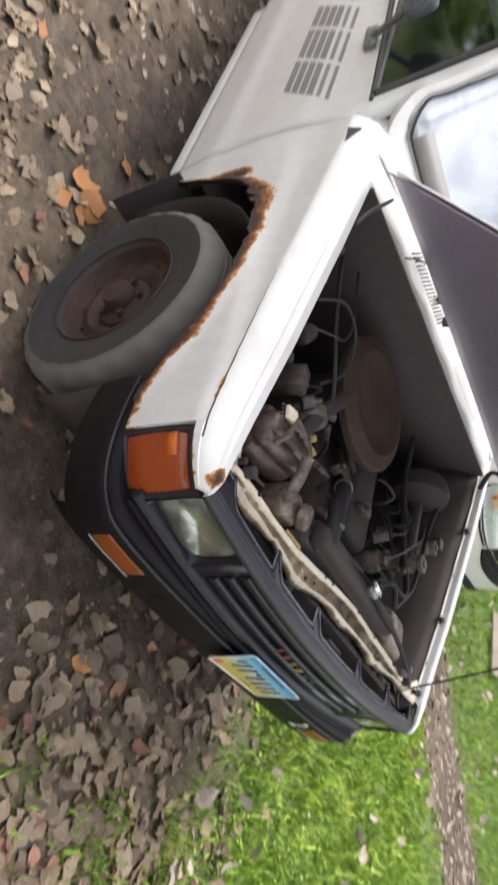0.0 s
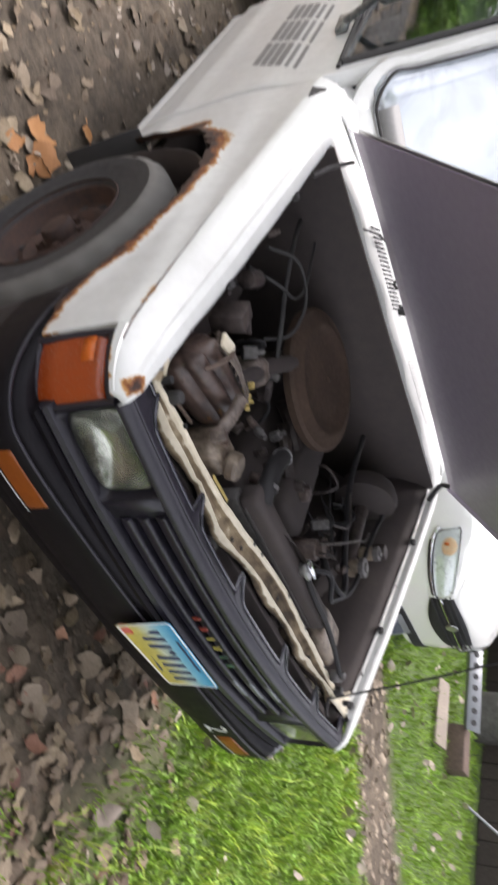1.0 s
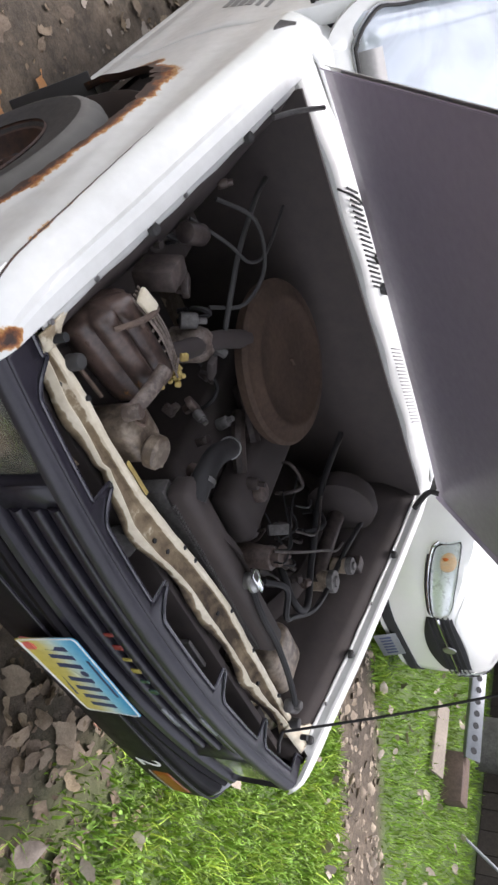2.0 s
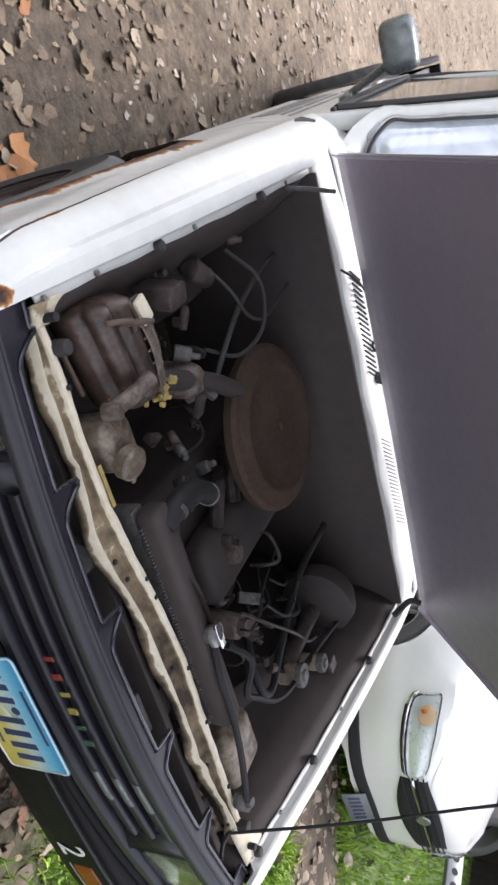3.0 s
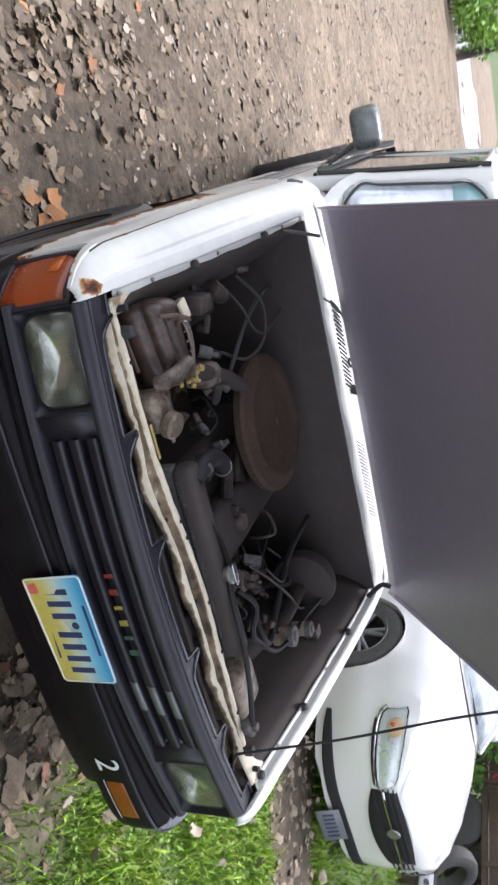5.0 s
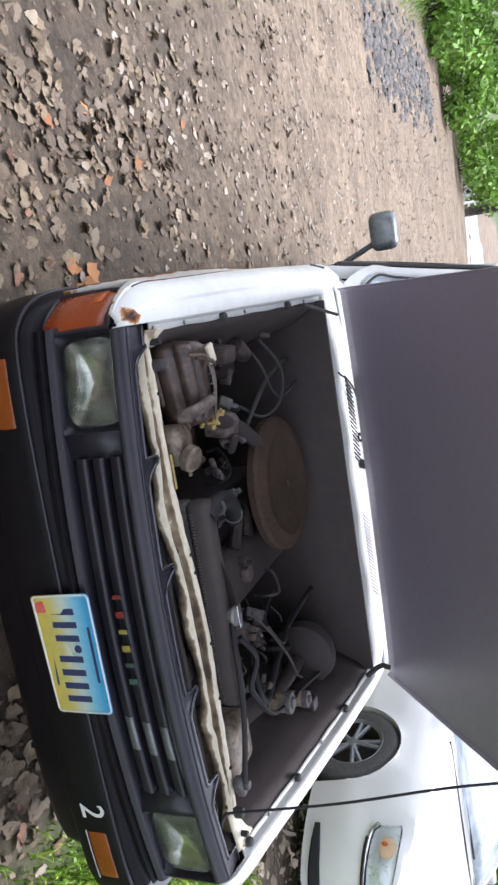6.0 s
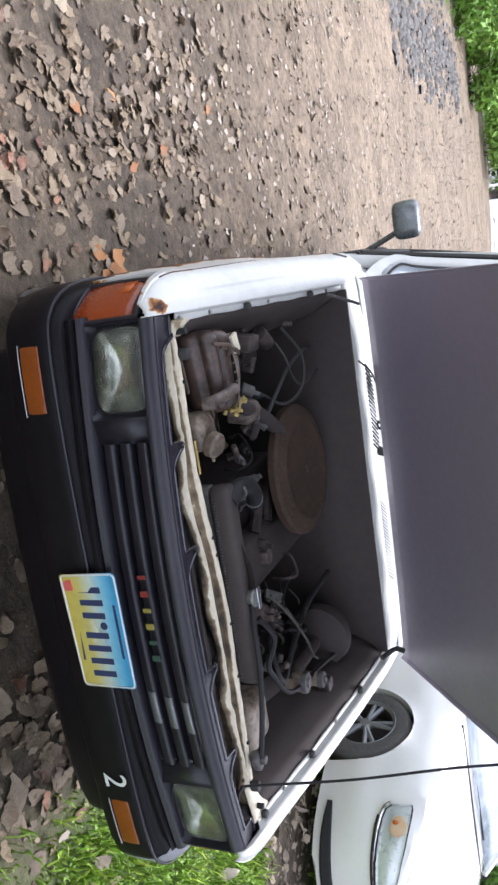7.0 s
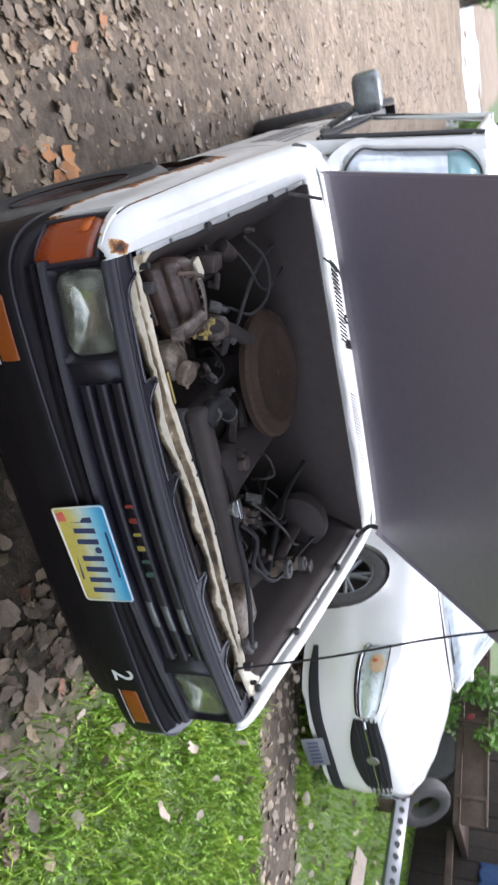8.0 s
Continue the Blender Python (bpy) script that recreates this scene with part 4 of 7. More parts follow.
def bar_x(bm, x0, x1, prof, n=28):
    """A bar across the truck that follows the bow; prof: (offset back, z)."""
    rows = [[(x, face_y(x) + o, z) for o, z in prof] for x in (x0 + (x1 - x0) * k / n for k in range(n + 1))]
    return loft(bm, rows, closed=True, caps=True)


part("top_rail", bar_x(bm_new(), -0.70, 0.70, [(0.012, 0.738), (0.003, 0.740), (-0.001, 0.744), (-0.001, 0.750), (0.002, 0.757), (0.007, 0.764), (0.013, 0.769), (0.020, 0.7720), (0.028, 0.7725), (0.028, 0.762), (0.018, 0.755), (0.018, 0.742)]), BLACK_PLASTIC, front, "black plastic top rail of the grille")
part("bottom_rail", bar_x(bm_new(), -0.72, 0.72, [(-0.002, 0.572), (-0.006, 0.578), (-0.002, 0.590), (0.012, 0.598), (0.040, 0.598), (0.040, 0.560), (0.012, 0.562)]), BLACK_PLASTIC, front, "black plastic lower rail")
part("lower_step", bar_x(bm_new(), -0.72, 0.72, [(-0.016, 0.556), (-0.016, 0.566), (-0.004, 0.571), (0.040, 0.571), (0.040, 0.55)]), BUMPER_BLACK, front)
for z in (0.628, 0.672, 0.717):
    part("slat", bar_x(bm_new(), -0.425, 0.425, [(0.034, z - 0.020), (0.017, z - 0.020), (0.012, z - 0.016), (0.005, z + 0.003), (0.005, z + 0.007), (0.008, z + 0.011), (0.014, z + 0.013), (0.036, z + 0.011)]), BLACK_PLASTIC, front)
# Black sheet standing in for the dark gap behind the slats
part("grille_gap_sheet", bar_x(bm_new(), -0.44, 0.44, [(0.042, 0.59), (0.042, 0.75), (0.050, 0.75), (0.050, 0.59)]), BLACK_PARTS_AND_SHADE, front)
for x0, z in ((0.250, 0.628), (0.262, 0.672), (0.272, 0.717)):
    bm = bm_new()
    rows = [[(x, face_y(x) + o - 0.0012, z + dz) for o, dz in ((0.0105, -0.012), (0.005, 0.003), (0.005, 0.007), (0.008, 0.011))] for x in (x0 - 0.045, x0 - 0.015, x0 + 0.015, x0 + 0.045)]
    sheet(part("pale_slat_patch", loft(bm, rows), RAIL_GREY, front, "pale grey patch on a slat"), 0.001)

# flange with tabs along the rail's back edge, and its raised lip
TABS = (-0.655, -0.396, -0.140, 0.174, 0.431, 0.672)


def flange_edge(x):
    if abs(x) > 0.655:
        return 0.090
    rise = 0.0
    for t in TABS:
        d = x - t
        rise = max(rise, min(1.0, max(0.0, (d + 0.012) / 0.006)) if d < 0 else min(1.0, max(0.0, (0.054 - d) / 0.046)) ** 2.2)
    return 0.046 + 0.054 * rise


xs = sorted({round(-0.70 + 1.40 * k / 350, 4) for k in range(351)})
rows = [[(x, face_y(x) + 0.018, 0.7740), (x, face_y(x) + 0.024, 0.7745), (x, face_y(x) + 0.5 * (0.024 + flange_edge(x)), 0.7735), (x, face_y(x) + flange_edge(x), 0.7690)] for x in xs]
sheet(part("top_flange", loft(bm_new(), rows), BLACK_PLASTIC, front, "black tabbed flange"), 0.004)
lip = [(x, face_y(x) + flange_edge(x), 0.7715) for x in xs]
part("flange_lip", tube(bm_new(), lip, 0.0036, 6, 1), BLACK_GLOSS, front)
for x in TABS[1:-1]:
    bm = cyl(bm_new(), (x, face_y(x) + 0.098, 0.766), (x, face_y(x) + 0.098, 0.775), 0.006, 0.005, seg=12)
    part("clip", bm, RUBBER, front)


def rounded_outline(x0, x1, z0, z1, r, n=5):
    out = []
    for cx, cz, a0 in ((x1 - r, z1 - r, 0), (x0 + r, z1 - r, 90), (x0 + r, z0 + r, 180), (x1 - r, z0 + r, 270)):
        for k in range(n + 1):
            a = radians(a0 + 90 * k / n)
            out.append((cx + r * math.cos(a), cz + r * math.sin(a)))
    return out


def oblong(a, b, power, n=40):
    """A rounded oblong; the lower the power, the squarer."""
    out = []
    for k in range(n):
        t = 2 * math.pi * k / n
        out.append((a * math.copysign(abs(math.cos(t)) ** power, math.cos(t)), b * math.copysign(abs(math.sin(t)) ** power, math.sin(t))))
    return out


def headlamp(s):
    """A rectangular headlamp: lens, bright bowl, dark surround."""
    lamp = empty("headlamp", "rectangular headlamp with cloudy glass lens", "")
    lamp.parent = truck
    c = (s * 0.590, 0.672)
    outline = oblong(0.098, 0.073, 0.44)

    def ring(grow, back):
        return [(c[0] + x * grow, face_y(c[0] + x * grow) + back, c[1] + z * grow) for x, z in outline]

    bm = loft(bm_new(), [ring(g, 0.030 + d) for g, d in ((1.0, 0.0), (0.985, -0.010), (0.93, -0.018), (0.75, -0.023), (0.45, -0.026), (0.12, -0.027))], closed=True)
    bm.faces.new([v for v in bm.verts][-40:])
    lens = part("lens", bm, LENS, lamp, "cloudy ribbed glass lens")
    lens.visible_shadow = False
    bm = loft(bm_new(), [ring(g, 0.030 + 0.040 * (1 - g * g)) for g in (0.99, 0.94, 0.86, 0.76, 0.64, 0.50, 0.36, 0.22, 0.10, 0.02)], closed=True)
    bm.faces.new([v for v in bm.verts][-40:])
    part("lamp_gasket", tube(bm_new(), ring(1.0, 0.026) + ring(1.0, 0.026)[:1], 0.0048, 6, 1), BLACK_PARTS_AND_SHADE, lamp, "black rubber round the lens")
    part("bowl", bm, REFLECTOR, lamp, "dull silvery bowl with a greenish tinge", sharp=80)
    inner = [(c[0] + x, face_y(c[0] + x) + 0.030, c[1] + z) for x, z in oblong(0.100, 0.075, 0.44)]
    outer = [(c[0] + x, face_y(c[0] + x) + 0.002, c[1] + z) for x, z in oblong(0.111, 0.080, 0.14)]
    rim = [(x, y + 0.05, z) for x, y, z in outer]
    part("lamp_surround", loft(bm_new(), [inner, outer, rim], closed=True), BLACK_PLASTIC, lamp, "black plastic lamp surround")
    bm = bm_new()
    loft(bm, [[(s * 0.483, face_y(0.48) + 0.006, 0.598), (s * 0.483, face_y(0.48) + 0.006, 0.742)], [(s * 0.455, face_y(0.45) + 0.014, 0.598), (s * 0.455, face_y(0.45) + 0.014, 0.742)], [(s * 0.422, face_y(0.42) + 0.020, 0.598), (s * 0.422, face_y(0.42) + 0.020, 0.742)]])
    sheet(part("lamp_wing", bm, BLACK_PLASTIC, lamp), 0.004)
    return lamp


headlamp(-1)
headlamp(1)


def corner_lamp(s):
    lamp = empty("corner_lamp", "amber wrap-around corner lamp", "")
    lamp.parent = truck
    plan = [(0.706, 0.112), (0.717, 0.116), (0.733, 0.128), (0.747, 0.146), (0.762, 0.168), (0.775, 0.192), (0.785, 0.216)]
    rows = []
    for z, inset in ((0.546, 0.014), (0.550, 0.005), (0.558, 0.000), (0.60, -0.003), (0.65, -0.004), (0.698, 0.000), (0.710, 0.007), (0.716, 0.018)):
        rows.append([(s * (x - inset * 0.8), y + inset * 0.6, z) for x, y in plan])
    bm = loft(bm_new(), rows)
    part("amber_lens", bm, ORANGE, lamp, "dusty amber lens", sharp=60)
    bm = bm_new()
    loft(bm, [[(s * (x + 0.0026), y - 0.0016, z) for x, y in plan[4:7]] for z in (0.660, 0.676, 0.692)])
    sheet(part("amber_reflector", bm, ORANGE_LIT, lamp, "brighter amber reflector"), 0.001)
    bm = bm_new()
    tube(bm, [(s * 0.787, 0.222, 0.546), (s * 0.786, 0.221, 0.65), (s * 0.780, 0.219, 0.730), (s * 0.770, 0.205, 0.7400)], 0.009, 8)
    tube(bm, [(s * (x - 0.008), y + 0.005, 0.7265) for x, y in plan], 0.0125, 10)
    tube(bm, [(s * x, y, 0.550) for x, y in plan], 0.006, 8)
    tube(bm, [(s * 0.704, 0.108, 0.548), (s * 0.704, 0.108, 0.738)], 0.008, 8)
    part("lamp_gasket", bm, BLACK_PLASTIC, lamp, "black lamp gasket")
    bm = bm_new()
    loft(bm, [[(s * (x - 0.02), y + 0.018, z) for x, y in plan] for z in (0.565, 0.742)])
    sheet(part("lamp_housing", bm, BLACK_PARTS_AND_SHADE, lamp), 0.01)


corner_lamp(-1)
corner_lamp(1)
# dark box behind the front panel
part("front_apron", box(bm_new(), (0, 0.175, 0.52), (1.36, 0.02, 0.42), 0.004), BAY_DARK, truck)


# ---- bumper ----
bumper = empty("front_bumper", "black wrap-around front bumper with scuffs", "")
bumper.parent = truck
BUMP_PLAN = [(-0.806, 0.385), (-0.812, 0.28), (-0.806, 0.19), (-0.785, 0.115), (-0.745, 0.062), (-0.69, 0.036), (-0.55, 0.020), (-0.30, 0.010), (0, 0.007), (0.30, 0.010), (0.55, 0.020), (0.69, 0.036), (0.745, 0.062), (0.785, 0.115), (0.806, 0.19), (0.812, 0.28), (0.806, 0.385)]
path = smooth_path([(x, y, 0) for x, y in BUMP_PLAN], 4)
PROF = [(0.395, 0.040), (0.402, 0.016), (0.415, 0.004), (0.455, 0.0), (0.500, 0.0), (0.516, 0.002), (0.529, 0.007), (0.537, 0.014), (0.543, 0.017), (0.549, 0.021), (0.553, 0.030), (0.556, 0.060), (0.553, 0.090)]


def bumper_rows(path):
    rows = []
    for i, p in enumerate(path):
        d = (path[min(i + 1, len(path) - 1)] - path[max(i - 1, 0)]).normalized()
        inward = Vector((-d.y, d.x, 0))
        drop = 0.018 * min(1.0, max(0.0, (p.x - 0.66) / 0.12))
        rows.append([p + inward * o + Vector((0, 0, z + drop)) for z, o in PROF])
    return rows


allrows = bumper_rows(path)
cut = [i for i, p in enumerate(path) if p.x > 0.715]
sheet(part("bumper_bar", loft(bm_new(), allrows[: cut[0] + 1]), BUMPER_BLACK, bumper, "scuffed black bumper bar"), 0.006, toward=(0, 0.4, 0.47))
sheet(part("bumper_end", loft(bm_new(), allrows[cut[0] :]), BUMPER_END_GREY, bumper, "pale grey bumper end"), 0.006, toward=(0, 0.4, 0.47))
ridge = [p + Vector((0, 0, 0.537)) for p in path]
part("bumper_moulding", tube(bm_new(), ridge, 0.0035, 6, 1), BLACK_PLASTIC, bumper)


# sunk black panel added under the bar, standing in for the shade there
rows = []
for p in [q for q in path if abs(q.x) < 0.75]:
    back = Vector((p.x * 0.90, p.y + 0.060, 0))
    rows.append([back + Vector((0, 0, 0.425)), back + Vector((0, 0.004, 0.35)), back + Vector((0, 0.015, 0.29)), back + Vector((0, 0.05, 0.245))])
sheet(part("under_bumper_shade", loft(bm_new(), rows), BUMPER_BLACK, bumper, "added black panel standing in for shade under the bumper"), 0.004)


def bumper_at(x):
    """The bumper's outer face at x, and the way out of it."""
    k = min(range(1, len(path) - 1), key=lambda i: abs(path[i].x - x))
    a, b = (path[k - 1], path[k]) if path[k].x > x else (path[k], path[k + 1])
    t = (x - a.x) / (b.x - a.x)
    d = (b - a).normalized()
    return a.lerp(b, t), Vector((d.y, -d.x, 0))


def marker(x0, x1, label):
    lamp = empty("marker_lamp", label, "")
    lamp.parent = bumper
    rows, strip = [], []
    for x in [x0 + (x1 - x0) * k / 12 for k in range(13)]:
        p, out = bumper_at(x)
        e = 0.0 if x in (x0, x1) else 1.0
        rows.append([p + out * (o * e - 0.002 * (1 - e)) + Vector((0, 0, z)) for o, z in ((-0.002, 0.451), (0.0025, 0.454), (0.0038, 0.465), (0.0040, 0.478), (0.0038, 0.491), (0.0025, 0.502), (-0.002, 0.505))])
        strip.append(p + out * 0.001 + Vector((0, 0, 0.447)))
    part("marker_lens", loft(bm_new(), rows), SHADED_AMBER, lamp, "amber lens")
    part("marker_trim", tube(bm_new(), strip, 0.0018, 6, 1), STEEL, lamp, "bright trim strip")


marker(-0.678, -0.512, "amber marker lamp set in the bumper")
marker(0.520, 0.672, "amber marker lamp set in the bumper")
# painted digit on the bumper
cu = bpy.data.curves.new("digit", "FONT")
cu.body, cu.size, cu.extrude = "2", 0.095, 0.0006
digit = new("digit_sticker", cu)
bpy.context.view_layer.update()
me = bpy.data.meshes.new_from_object(digit.evaluated_get(bpy.context.evaluated_depsgraph_get()))
bpy.data.objects.remove(digit)
me.materials.append(STICKER_WHITE)
digit = tagged(new("digit_sticker", me), "white digit sticker")
digit.parent = bumper
digit.matrix_basis = pose(0.435, 0.0105, 0.452, 90, 0, 3)
# small pale chips on the bumper
for x, z in ((-0.425, 0.495), (-0.31, 0.436), (-0.28, 0.47), (0.36, 0.48)):
    bm = box(bm_new(), (x, 0.0125 + 0.02 * abs(x) ** 2, z), (0.007, 0.003, 0.006), 0.001, seg=1)
    part("paint_chip", bm, STICKER_WHITE, bumper)

# ---- number plate ----
plate = empty("number_plate", "blue and yellow number plate with unreadable bars", "")
plate.parent = bumper
plate.matrix_basis = pose(0.022, -0.001, 0.541, 0, 0, 0)


def plate_bend(x, z):
    """How far the dented plate stands out at a place on it."""
    return -0.013 * max(0.0, (-x - 0.06) / 0.09) ** 2 * max(0.0, (0.03 - z) / 0.10) - 0.0010 * math.sin(x * 26)


outer = rounded_outline(-0.1525, 0.1525, -0.076, 0.076, 0.012)
loops = [[(x * k, plate_bend(x * k, z * k) - 0.001, z * k) for x, z in outer] for k in (0.002, 0.3, 0.55, 0.8, 0.92, 1.0)]
sheet(part("plate_sheet", loft(bm_new(), loops, closed=True), PLATE, plate, "dented printed metal plate", sharp=60), 0.0015)
bm = tube(bm_new(), [(x, plate_bend(x, z) - 0.002, z) for x, z in rounded_outline(-0.149, 0.149, -0.0725, 0.0725, 0.011)] + [(0.149, plate_bend(0.149, 0.0615) - 0.002, 0.0615)], 0.0025, 6, 1)
part("plate_rim", bm, STICKER_WHITE, plate, "pale raised rim")
glyph = None
for x in (-0.108, -0.074, -0.040, 0.012, 0.046, 0.080, 0.114):
    if glyph is None:
        glyph = part("plate_bar", box(bm_new(), (0, 0, 0), (0.016, 0.003, 0.066), 0.0005, seg=1), BLUE_INK, plate, "", pose(x, plate_bend(x, -0.02) - 0.0016, -0.006))
    else:
        again(glyph, plate, pose(x, plate_bend(x, -0.02) - 0.0016, -0.006))
part("plate_emblem", cyl(bm_new(), (-0.014, -0.0028, 0.018), (-0.014, -0.001, 0.018), 0.010, seg=14), BLUE_INK, plate)
part("plate_sticker", box(bm_new(), (-0.126, plate_bend(-0.126, -0.058) - 0.0018, -0.058), (0.036, 0.006, 0.024), 0.0004, seg=1), RED_INK, plate, "small red sticker")
part("plate_caption", box(bm_new(), (0.0, -0.0022, 0.057), (0.14, 0.0024, 0.007), 0.0003, seg=1), BLUE_INK, plate)
part("plate_caption", box(bm_new(), (0.02, -0.0022, -0.058), (0.12, 0.0024, 0.006), 0.0003, seg=1), BLUE_INK, plate)

# coloured badge pieces on the grille, as plain shapes
for k, mat in enumerate((RED_BADGE, RED_BADGE, YELLOW_BADGE, YELLOW_BADGE, GREEN_BADGE, GREEN_BADGE)):
    x = -0.108 + 0.042 * k
    bm = box(bm_new(), (0, 0, 0), (0.016 if k % 2 else 0.011, 0.003, 0.022), 0.0012, seg=1)
    part("badge_piece", bm, mat, front, "", pose(x, face_y(x) - 0.004, 0.671))

# ---- radiator support and engine bay fittings ----
BAR_FRONT = [(-0.67, 0.182), (-0.57, 0.162), (-0.48, 0.155), (-0.43, 0.146), (-0.41, 0.154), (-0.35, 0.142), (-0.25, 0.120), (-0.19, 0.108), (-0.12, 0.108), (-0.09, 0.122), (-0.02, 0.154), (0.10, 0.157), (0.16, 0.148), (0.24, 0.144), (0.36, 0.176), (0.44, 0.178), (0.50, 0.192), (0.67, 0.210)]
BAR_BACK = [(-0.67, 0.222), (-0.54, 0.219), (-0.45, 0.208), (-0.31, 0.206), (-0.17, 0.221), (-0.05, 0.238), (0.10, 0.250), (0.25, 0.243), (0.52, 0.238), (0.67, 0.240)]


def bar_rim(x):
    """Where the front rim of the support bar runs."""
    return max(lerp(BAR_BACK, x) - 0.062 - 0.004 * math.sin(x * 19), lerp(BAR_FRONT, x) + 0.016 + 0.003 * noise.noise(Vector((x * 17, 1, 3))))


xs = [-0.668 + 1.336 * k / 300 for k in range(301)]
rows = []
for x in xs:
    lob = 0.5 + 0.5 * math.cos((x + 0.27) * 2 * math.pi / 0.30)
    bk = lerp(BAR_BACK, x) + 0.005
    rim = bar_rim(x)
    droop = max(0.0, lob * (0.5 + noise.noise(Vector((x * 9, 4, 0)))))
    z0 = 0.764 - 0.01 * (abs(x) / 0.67) ** 3
    dent = 0.0018 * noise.noise(Vector((x * 24, 7, 0)))
    wide = bk - 0.016 - rim
    rows.append([(x, rim - 0.003 - 0.016 * droop, z0 - 0.014 - 0.010 * droop), (x, rim - 0.0025 - 0.010 * droop, z0 - 0.006 - 0.010 * droop), (x, rim - 0.001, z0 + 0.001 + dent), (x, rim + 0.001, z0 + 0.004 + dent), (x, rim + 0.0035, z0 + 0.0035 + dent), (x, rim + 0.006, z0 - 0.004), (x, rim + 0.010, z0 - 0.0115), (x, rim + 0.35 * wide, z0 - 0.0145 - 0.003 * lob), (x, rim + 0.65 * wide, z0 - 0.0150 - 0.002 * lob), (x, bk - 0.021, z0 - 0.0125 + 0.5 * dent), (x, bk - 0.0175, z0 - 0.005), (x, bk - 0.015, z0 + 0.003), (x, bk - 0.012, z0 + 0.005 + dent), (x, bk - 0.003, z0 + 0.005 + dent), (x, bk, z0 + 0.001), (x, bk + 0.001, z0 - 0.05)])


def bar_grime_and_shade(co):
    """Brown grime in the trough, patchy stains on the rims; front lip darkened for the gap's shade."""
    d = lerp(BAR_BACK, co.x) + 0.005 - co.y
    stain = 0.30 * noise.noise(co * 18.0) + 0.22 * noise.noise(co * 60.0) + 0.26 * math.exp(-(((co.x - 0.14) / 0.20) ** 2))
    front = bar_rim(co.x) - co.y
    if d > 0.0165 and front < -0.0055:
        return 0.68 + 0.30 * noise.noise(co * 13.0) + 0.22 * noise.noise(co * 45.0) + 0.25 * math.exp(-(((co.x - 0.15) / 0.28) ** 2))
    return (0.62 if front > 0.002 else 0.02) + stain


support = sheet(part("radiator_support", loft(bm_new(), rows), CREAM, truck, "cream radiator support bar with stains and bolt holes", wear=bar_grime_and_shade), 0.003)
# Black discs put where the bolt holes would be in shade
hole = None
for x, t in ((-0.585, 0.45), (-0.535, 0.9), (-0.40, 0.35), (-0.20, 0.2), (-0.15, 0.45), (-0.13, 0.92), (-0.08, 0.92), (0.10, 0.5), (0.12, 0.92), (0.27, 0.9), (0.38, 0.5), (0.47, 0.9), (0.57, 0.45)):
    y = lerp(BAR_BACK, x) + (-0.040 + 0.030 * t if t < 0.7 else -0.002)
    zz = 0.7500 if t < 0.7 else 0.7692
    if hole is None:
        hole = part("bolt_hole", cyl(bm_new(), (0, 0, -0.004), (0, 0, 0.0015), 0.0052, seg=10), BLACK_PARTS_AND_SHADE, support, "", pose(x, y, zz))
    else:
        again(hole, support, pose(x, y, zz))
part("maker_sticker", box(bm_new(), (-0.345, 0.212, 0.7715), (0.085, 0.010, 0.0016), 0.0004, seg=1), YELLOW, support, "faded yellow sticker")
for s in (-1, 1):
    # curved gusset between support bar and fender ledge
    rows = []
    for k in range(13):
        t = k / 12
        x = 0.590 + 0.096 * t if s > 0 else 0.645 + 0.040 * t
        zz = 0.765 + (lerp(TOP, 0.25) - 0.024 - 0.765) * t
        yi = 0.240 + 0.045 * t**3
        rows.append([(s * x, yi + 0.001, zz - 0.014), (s * x, yi, zz - 0.003), (s * x, yi - 0.006, zz), (s * x, 0.232 - 0.004 * t, zz - 0.002), (s * x, 0.215 - 0.008 * t, zz - 0.005), (s * x, 0.200 - 0.010 * t, zz - 0.012)])
    sheet(part("gusset", loft(bm_new(), rows), CREAM, truck, "painted corner gusset with bolts", wear=lambda co: 0.40 + 0.5 * noise.noise(co * 16.0)), 0.003)
    # Black disc in place of a shaded hole
    part("gusset_hole", cyl(bm_new(), (s * 0.655, 0.222, 0.76), (s * 0.655, 0.222, 0.7915), 0.008, seg=14), BLACK_PARTS_AND_SHADE, truck)
    part("corner_buffer", cyl(bm_new(), (s * 0.600, 0.232, 0.755), (s * 0.600, 0.232, 0.785), 0.016, 0.014, seg=14, bev=0.004), RUBBER, truck, "round black rubber buffer")
# grimy cream panel below the bar, seen through the gap behind the flange
for x0, x1 in ((-0.63, -0.43), (0.44, 0.62)):
    rows = [[(x, lerp(BAR_FRONT, x) + 0.020, 0.715), (x, lerp(BAR_FRONT, x) + 0.004, 0.695), (x, lerp(BAR_FRONT, x) - 0.010, 0.665), (x, lerp(BAR_FRONT, x) - 0.012, 0.60)] for x in (x0 + (x1 - x0) * k / 12 for k in range(13))]
    sheet(part("support_panel", loft(bm_new(), rows), CREAM, support, "grimy cream panel under the bar", wear=lambda co: 0.55 + 0.5 * noise.noise(co * 16.0)), 0.003)
part("latch", box(bm_new(), (0.16, 0.20, 0.715), (0.07, 0.045, 0.03), 0.006), BAY_DARK, truck, "dark hood latch")
part("latch_plate", box(bm_new(), (0.16, 0.155, 0.64), (0.10, 0.012, 0.12), 0.004), BAY_GREY, truck)
for x in (-0.50, -0.30, 0.0, 0.30, 0.50):
    part("support_strut", box(bm_new(), (x, 0.20, 0.60), (0.05, 0.015, 0.24), 0.003), BAY_BROWN if x < -0.2 else BAY_DARK, truck)
